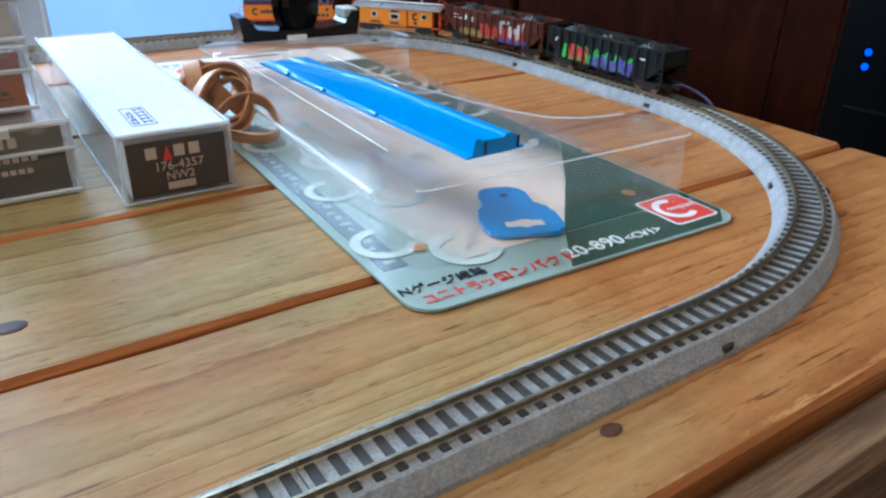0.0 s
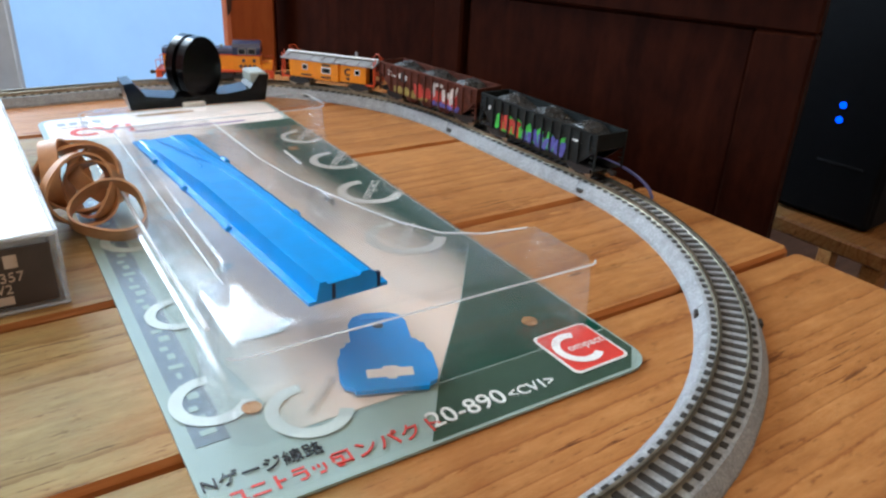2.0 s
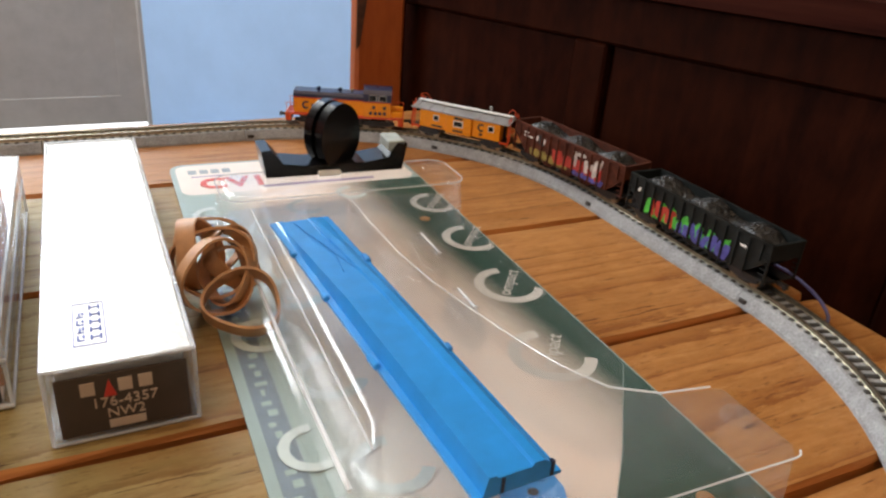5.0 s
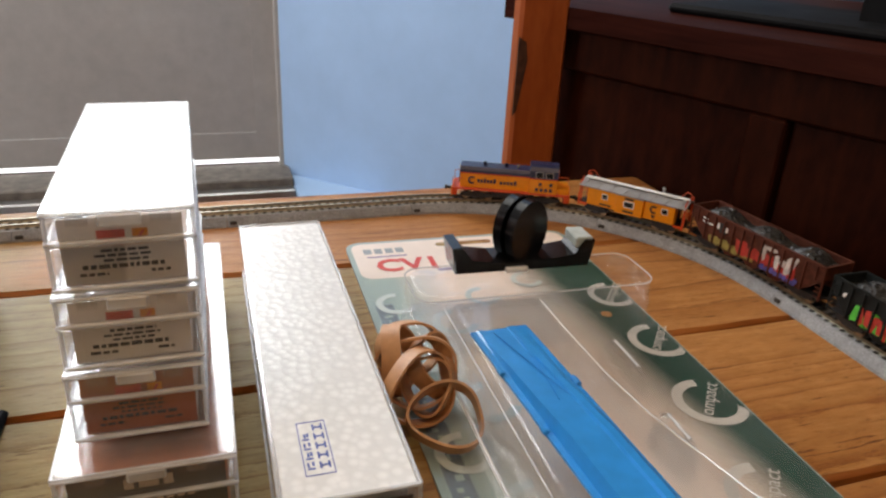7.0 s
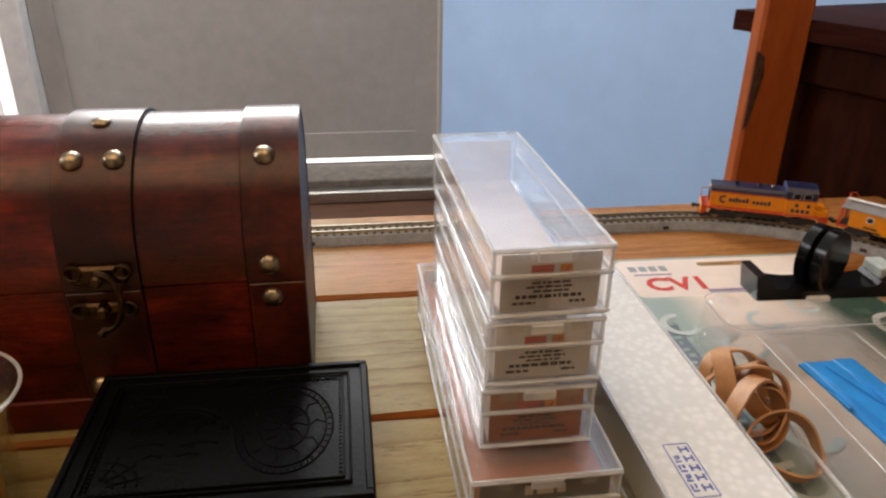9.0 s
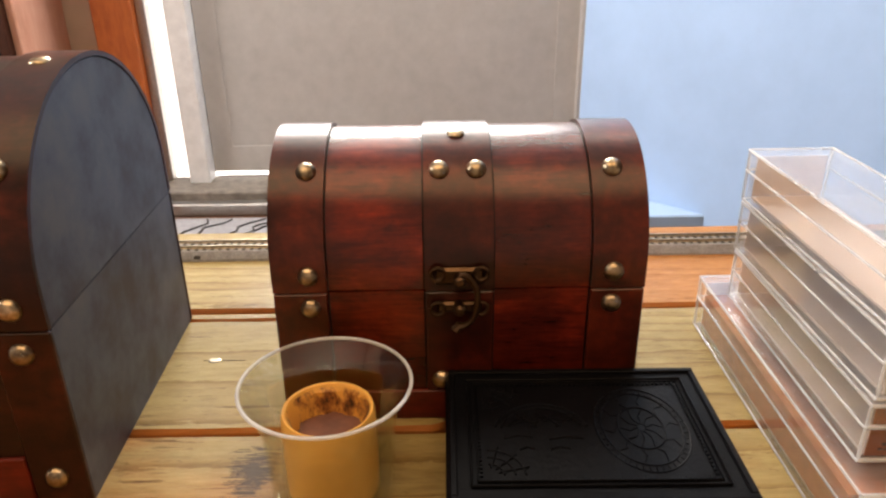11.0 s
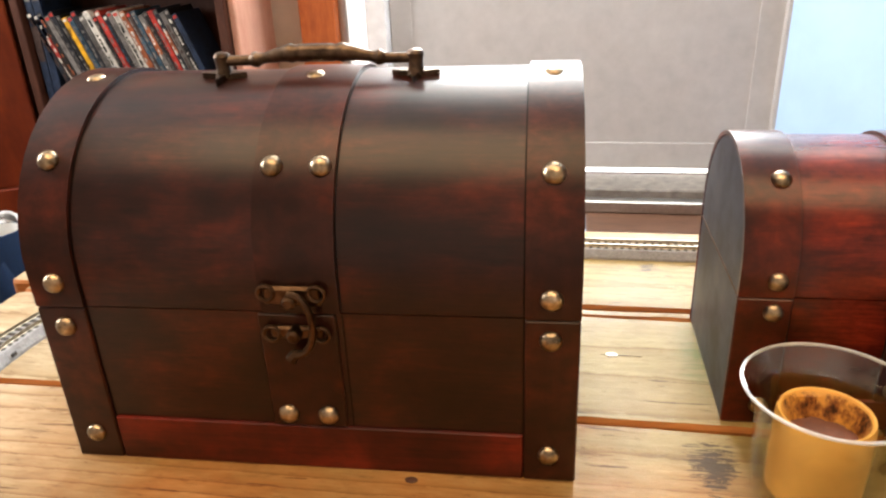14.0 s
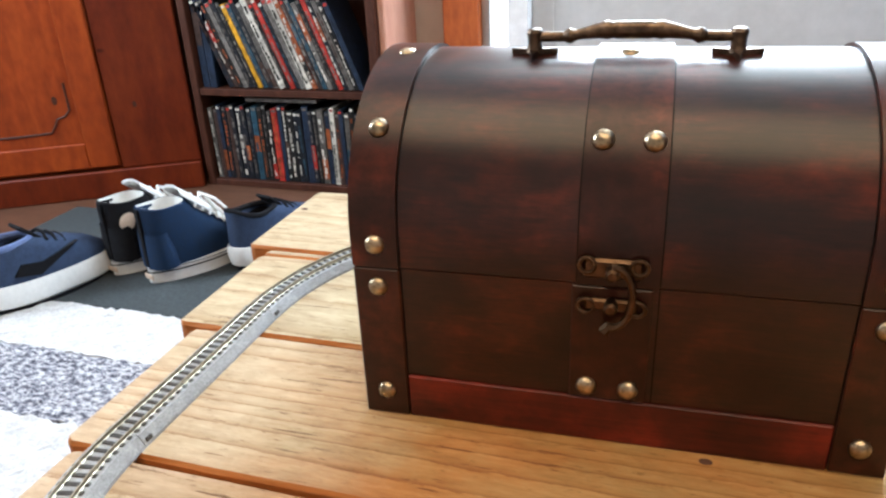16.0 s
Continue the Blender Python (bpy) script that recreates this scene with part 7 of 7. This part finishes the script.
def high_top(m, canvas, label, patch=False):
    S = thing("high_top_shoe", m, label, "shoe", "shoes on the mat")
    l = 0.30
    sole = part("sole", prism(bmesh.new(), sole_outline(l, 0.105), 0.0, 0.036, "z"), M_SOLE, S, "white rubber sole", smooth=True)
    part("sole_stripe", prism(bmesh.new(), sole_outline(l + 0.002, 0.107), 0.0245, 0.0275, "z"), M_CANVASBLACK, sole, smooth=True)
    part("sole_stripe", prism(bmesh.new(), sole_outline(l + 0.0015, 0.1065), 0.0335, 0.0350, "z"), M_CANVASBLACK, sole, smooth=True)
    up = part("upper", shoe_stack(bmesh.new(), [(0.034, -0.146, 0.144, 0.0485, 0), (0.055, -0.146, 0.128, 0.0490, 0), (0.072, -0.145, 0.095, 0.0480, 0), (0.092, -0.144, 0.056, 0.0460, 0), (0.115, -0.143, 0.018, 0.0430, 0), (0.140, -0.143, -0.012, 0.0405, 0), (0.160, -0.144, -0.028, 0.0390, 0.004), (0.172, -0.145, -0.036, 0.0385, 0.008), (0.174, -0.142, -0.040, 0.0355, 0.008), (0.166, -0.140, -0.040, 0.0345, 0.006), (0.130, -0.138, -0.030, 0.0335, 0)]), canvas, S, smooth=True)
    part("lining", shoe_stack(bmesh.new(), [(0.1735, -0.1415, -0.041, 0.0348, 0.0085), (0.150, -0.1395, -0.040, 0.0338, 0.004), (0.131, -0.1375, -0.032, 0.0328, 0)], cap_low=False), M_SOLE, up, "white canvas lining", smooth=True)
    part("heel_patch", shoe_stack(bmesh.new(), [(0.036, -0.1485, -0.085, 0.0465, 0), (0.080, -0.1475, -0.090, 0.0455, 0), (0.120, -0.1458, -0.100, 0.0400, 0)], cap_low=False, cap_high=False), canvas, up, "canvas heel counter", smooth=True)
    part("toe_cap", shoe_loft(bmesh.new(), [(0.085, 0.050, 0.03, 0.079), (0.115, 0.047, 0.03, 0.072), (0.140, 0.032, 0.03, 0.058), (0.149, 0.012, 0.03, 0.046)]), M_SOLE, S, "white rubber toe cap", smooth=True)
    tg = bmesh.new()
    rows = []
    for i in range(8):
        q = i / 7
        x, z, w = 0.060 - 0.098 * q - 0.012 * q * q, 0.092 + 0.108 * q, 0.022 + 0.016 * math.sin(q * 2.0)
        rows.append([tg.verts.new((x - 0.010 * (1 - math.cos(a * 1.2)), w * math.sin(a), z + (0.006 if e else 0.0) - 0.006 * a * a)) for e in (0, 1) for a in ((-1.2, -0.6, 0.0, 0.6, 1.2) if not e else (1.2, 0.6, 0.0, -0.6, -1.2))])
    for r0, r1 in zip(rows, rows[1:]):
        for k in range(10):
            tg.faces.new((r0[k], r0[(k + 1) % 10], r1[(k + 1) % 10], r1[k]))
    tg.faces.new(rows[0])
    tg.faces.new(list(reversed(rows[-1])))
    part("tongue", tg, M_SOLE, up, "white canvas tongue", smooth=True)
    for i in range(6):
        x, z = 0.066 - i * 0.0165, 0.098 + i * 0.0145
        lc = bmesh.new()
        tube(lc, [(x - 0.012, -0.034, z - 0.018), (x - 0.002, -0.020, z - 0.002), (x + 0.002, 0.0, z + 0.004), (x + 0.008, 0.020, z - 0.004), (x + 0.002, 0.034, z - 0.022)], 0.0029, 7)
        part("lace", lc, M_SOLE, up, "white lace")
    for sgn in (-1, 1):
        lc = bmesh.new()
        tube(lc, [(0.010, 0.004 * sgn, 0.168), (0.026, 0.030 * sgn, 0.156), (0.042, 0.050 * sgn, 0.126), (0.050, 0.046 * sgn, 0.098), (0.034, 0.030 * sgn, 0.124), (0.014, 0.010 * sgn, 0.160)], 0.0036, 7)
        part("lace", lc, M_SOLE, up, "white lace bow")
    if patch:
        part("ankle_patch", lathe(bmesh.new(), [(0.021, 0), (0.021, 0.0016), (0, 0.002)], 24), M_TANINK, up, "round pale ankle patch", m=Matrix.Translation((-0.112, -0.0385, 0.130)) @ Matrix.Rotation(math.pi / 2 + 0.1, 4, "X"))
    part("heel_strip", new_box(-0.1500, -0.1440, -0.006, 0.006, 0.04, 0.178, 0.001), M_CANVASBLACK, up)
    part("heel_label", new_box(-0.1525, -0.1490, -0.014, 0.014, 0.010, 0.022, 0.001), M_TANINK, sole, "small pale heel label")
    return S


def trainer(m, label, lining=None):
    S = thing("running_shoe", m, label, "shoe", "shoes on the mat")
    l = 0.315
    part("sole", shoe_stack(bmesh.new(), [(0.0, -0.140, 0.140, 0.046, 0.008), (0.006, -0.152, 0.152, 0.053, 0.004), (0.026, -0.158, 0.156, 0.0555, 0.006), (0.040, -0.154, 0.150, 0.0520, 0.010)]), M_SOLE, S, "thick white foam sole", smooth=True)
    part("outsole", prism(bmesh.new(), sole_outline(l - 0.030, 0.096), -0.004, 0.0005, "z"), M_CANVASBLACK, S)
    up = part("upper", shoe_stack(bmesh.new(), [(0.034, -0.150, 0.148, 0.0500, 0.008), (0.052, -0.149, 0.138, 0.0495, 0.008), (0.068, -0.147, 0.108, 0.0475, 0.008), (0.082, -0.146, 0.066, 0.0450, 0.008), (0.094, -0.146, 0.022, 0.0425, 0.012), (0.102, -0.147, -0.006, 0.0410, 0.020), (0.104, -0.141, -0.014, 0.0350, 0.020), (0.096, -0.138, -0.014, 0.0330, 0.014), (0.060, -0.134, 0.0, 0.0300, 0)]), M_SLATE, S, smooth=True)
    part("lining", shoe_stack(bmesh.new(), [(0.1035, -0.1405, -0.015, 0.0342, 0.0195), (0.084, -0.1370, -0.012, 0.0318, 0.010), (0.061, -0.1335, -0.001, 0.0292, 0)], cap_low=False), M_CANVASBLACK, up, "dark opening", smooth=True)
    part("collar", tube(bmesh.new(), [(-0.0765 + 0.0660 * math.cos(a * math.tau / 32), 0.0375 * math.sin(a * math.tau / 32), 0.1030 + 0.020 * max(0.0, -math.cos(a * math.tau / 32)) ** 2) for a in range(32)], 0.0058, 8, True), lining or M_LIGHTBLUE, up, "padded collar", smooth=True)
    tg = bmesh.new()
    box(tg, -0.0035, 0.0035, -0.024, 0.024, 0.0, 0.055, 0.003, m=Matrix.Translation((0.008, 0, 0.090)) @ Matrix.Rotation(radians(-52), 4, "Y"), seg=2)
    part("tongue", tg, M_CANVASBLACK, up, "dark padded tongue")
    for i in range(5):
        x = 0.006 + i * 0.018
        part("lace", tube(bmesh.new(), [(x, -0.034, 0.094 - i * 0.007), (x + 0.005, -0.014, 0.103 - i * 0.0085), (x + 0.006, 0.014, 0.103 - i * 0.0085), (x, 0.034, 0.094 - i * 0.007)], 0.0034, 6), M_CANVASBLACK, up, "dark lace")
    for sy in (-1, 1):
        sw = bmesh.new()
        prism(sw, [(-0.080, 0.056), (-0.030, 0.046), (0.062, 0.080), (-0.020, 0.066), (-0.062, 0.072)], min(sy * 0.040, sy * 0.0508), max(sy * 0.040, sy * 0.0508), "y")
        part("side_flash", sw, M_CANVASBLACK, up, "dark curved side flash")
    return S


SH = FLOOR + 0.0082
high_top(pose(-1.524, 1.514, SH, 0, 0, 68) @ Matrix.Diagonal((1.04, 1.12, 1.02, 1)), M_CANVAS, "navy canvas high-top shoe with white laces and toe cap")
high_top(pose(-1.655, 1.535, SH, 0, 0, 74) @ Matrix.Diagonal((1.04, 1.10, 1.02, 1)), M_CANVASBLACK, "black canvas high-top shoe with white laces", True)
trainer(pose(-1.795, 1.285, SH + 0.0055, 0, 0, 72) @ Matrix.Diagonal((1.05, 1.10, 1.36, 1)), "slate blue running shoe with light blue collar and white sole")
trainer(pose(-1.372, 1.610, SH + 0.0050, 0, 0, 74) @ Matrix.Diagonal((1.0, 1.05, 1.2, 1)), "blue running shoe with thick white sole and dark opening", M_CANVASBLACK)

# ---- bookcase and pine cabinet ----
BY = 2.03
bc = thing("bookcase", pose(0, 0, 0), "dark walnut bookcase packed with film cases", "bookcase")
part("side", new_box(-1.868, -1.843, BY, BY + 0.22, FLOOR, 0.9, 0.002), M_SHELFWOOD, bc)
part("side", new_box(-1.272, -1.247, BY, BY + 0.22, FLOOR, 0.9, 0.002), M_SHELFWOOD, bc)
part("back", new_box(-1.8425, -1.2725, BY + 0.205, BY + 0.22, FLOOR, 0.9), M_SHELFWOOD, bc)
for z in (FLOOR + 0.001, -0.240, 0.13, 0.50):
    part("shelf", new_box(-1.8425, -1.2725, BY + 0.003, BY + 0.204, z, z + 0.020, 0.001), M_SHELFWOOD, bc)
M_SPINE = []
for i, c in enumerate(((0.010, 0.012, 0.018), (0.012, 0.022, 0.045), (0.58, 0.55, 0.48), (0.40, 0.03, 0.02), (0.66, 0.33, 0.015), (0.05, 0.028, 0.022), (0.022, 0.06, 0.09), (0.11, 0.10, 0.09), (0.010, 0.010, 0.010), (0.28, 0.075, 0.025), (0.17, 0.155, 0.14))):
    M_SPINE.append(plain("film_case_spine_%s" % "abcdefghijk"[i], c, 0.45, vary=0.5, scale=60, relief=0.05, spec=0.25))


def film_case(x, z, h, w, lean, k, rnd):
    c = thing("film_case", pose(x, BY + 0.018, z, 0, lean, 0), ("pale", "dark", "red", "yellow")[0 if k in (2, 7) else 2 if k in (3, 9) else 3 if k == 4 else 1] + " film case with printed spine standing on the shelf", "film case", "film cases in the bookcase")
    part("cover", new_box(0, w, 0, 0.135, 0, h, 0.0008), M_SPINE[k], c)
    ink = M_SPINE[rnd.choice((7, 2, 10, 9, 6, 2, 10, 5, 7))] if k not in (2, 4) else M_SPINE[8]
    if k not in (2, 4) and rnd.random() < 0.42:
        z0 = h * rnd.uniform(0.02, 0.62)
        part("spine_panel", new_box(0.0006, w - 0.0006, -0.0004, 0.0, z0, z0 + h * rnd.uniform(0.14, 0.34)), M_SPINE[rnd.choice((3, 2, 9, 6, 5, 8, 10, 9, 5))], c, "printed colour panel on the spine")
    zz = h * (rnd.uniform(0.05, 0.12) if k not in (1, 4) else 0.80 if k == 4 else 0.9)
    while zz < h * 0.88:
        ln = rnd.uniform(0.004, 0.022)
        q = rnd.uniform(0.14, 0.34)
        part("spine_print", new_box(w * q, w * (q + rnd.uniform(0.22, 0.42)), -0.0008, -0.0004, zz, min(zz + ln, h * 0.95)), ink, c)
        zz += ln + rnd.choice((0.0025, 0.003, 0.004, 0.012, 0.022))
    part("spine_badge", new_box(w * 0.15, w * 0.85, -0.0008, -0.0004, h * 0.955, h * 0.985), M_SPINE[rnd.choice((2, 10, 3, 7))], c)


rnd = random.Random(11)
x = -1.742
order = [0, 5, 8, 10, 0, 8, 4, 6, 0, 7, 2, 8, 3, 0, 10, 2, 9, 5, 6, 10, 8, 3, 0, 7, 8, 1, 10, 8]
lean = -21
i = 0
while x < -1.304:
    w = 0.019 if order[i % len(order)] == 2 else rnd.choice((0.0135, 0.0145, 0.0155, 0.0165))
    film_case(x, -0.2195, 0.262 + rnd.uniform(-0.006, 0.012), w, lean, order[i % len(order)], rnd)
    x += w / math.cos(radians(lean)) + 0.0008
    i += 1
for q, (xx, ww) in enumerate(((-1.835, 0.022), (-1.811, 0.024))):
    film_case(xx, -0.2195, 0.30, ww, 0, 1, rnd)
x = -1.835
while x < -1.30:
    w = rnd.choice((0.013, 0.014, 0.015, 0.020))
    film_case(x, FLOOR + 0.0215, 0.232 + rnd.uniform(-0.012, 0.010), w, rnd.choice((0, 0, -1.0)), rnd.choice((0, 8, 1, 5, 6, 8, 0, 2, 3, 8, 7, 0, 1)), rnd)
    x += w + 0.0016
x = -1.835
while x < -1.30:
    w = rnd.choice((0.013, 0.015, 0.020))
    film_case(x, 0.1505, 0.24, w, 0, rnd.choice((0, 8, 1, 5, 6, 2, 3, 7)), rnd)
    x += w + 0.0016
tagged(part("flat_film_case", new_box(-1.70, -1.46, BY + 0.02, BY + 0.15, FLOOR + 0.2705, FLOOR + 0.2825, 0.001), M_SPINE[7], None), "pale film case lying flat over the row", "film case")
tagged(part("wall_board", new_box(-1.246, -1.225, BY + 0.02, 2.298, FLOOR, 1.3, 0.003), wood("salmon_board", (0.55, 0.25, 0.17), (0.64, 0.33, 0.23), (0.72, 0.42, 0.32), stretch=(20, 20, 2), knots=False), None), "salmon painted wooden board beside the bookcase", "board", "", "structure")

PM = Matrix.Translation((-1.875, 2.02, FLOOR)) @ Matrix.Rotation(math.atan2(-0.30, -0.51), 4, "Z")   # x along the front, away from the bookcase
pn = thing("pine_cabinet", PM, "tall knotty pine cabinet with a panelled door", "cabinet")
part("carcass", new_box(0.0, 1.1, -0.45, -0.022, 0.0, 1.6), M_KNOTTY, pn)
part("plinth", new_box(0.0, 1.1, -0.0215, 0.012, 0.0, 0.085, 0.004), M_KNOTTYDARK, pn, "moulded pine plinth")
part("side_board", new_box(0.0, 0.235, -0.0215, 0.0, 0.086, 1.6, 0.003), M_KNOTTYDARK, pn, "plain dark red pine board")
dp = part("door", new_box(0.240, 0.90, -0.0215, -0.004, 0.095, 1.55, 0.003), M_KNOTTY, pn, "panelled pine door")
bm = bmesh.new()
box(bm, 0.242, 0.325, -0.004, 0.006, 0.097, 1.548, 0.003)
box(bm, 0.325, 0.898, -0.004, 0.006, 0.097, 0.175, 0.003)
part("door_rail", bm, M_KNOTTY, dp)
gr = [(0.345, 0.36), (0.345, 0.28), (0.36, 0.262), (0.385, 0.255), (0.395, 0.235), (0.41, 0.215), (0.50, 0.212), (0.80, 0.212)]
part("scroll_groove", tube(bmesh.new(), [(a, -0.0035, b) for a, b in gr], 0.0035, 6), M_SHELFWOOD, dp, "dark scroll groove")
for a, b, r in ((0.09, 0.60, 0.018), (0.38, 0.31, 0.010), (0.62, 0.27, 0.012), (0.45, 0.62, 0.018), (0.16, 0.28, 0.008)):
    part("knot", lathe(bmesh.new(), [(r, 0.0), (r * 0.8, 0.0006), (0, 0.0008)], 16), M_SHELFWOOD, pn, "dark round knot", m=Matrix.Translation((a, 0.0002 if a < 0.235 else (-0.0038 if a > 0.325 else 0.0062), b)) @ Matrix.Rotation(-math.pi / 2, 4, "X") @ Matrix.Diagonal((0.75, 1.3, 1, 1)))
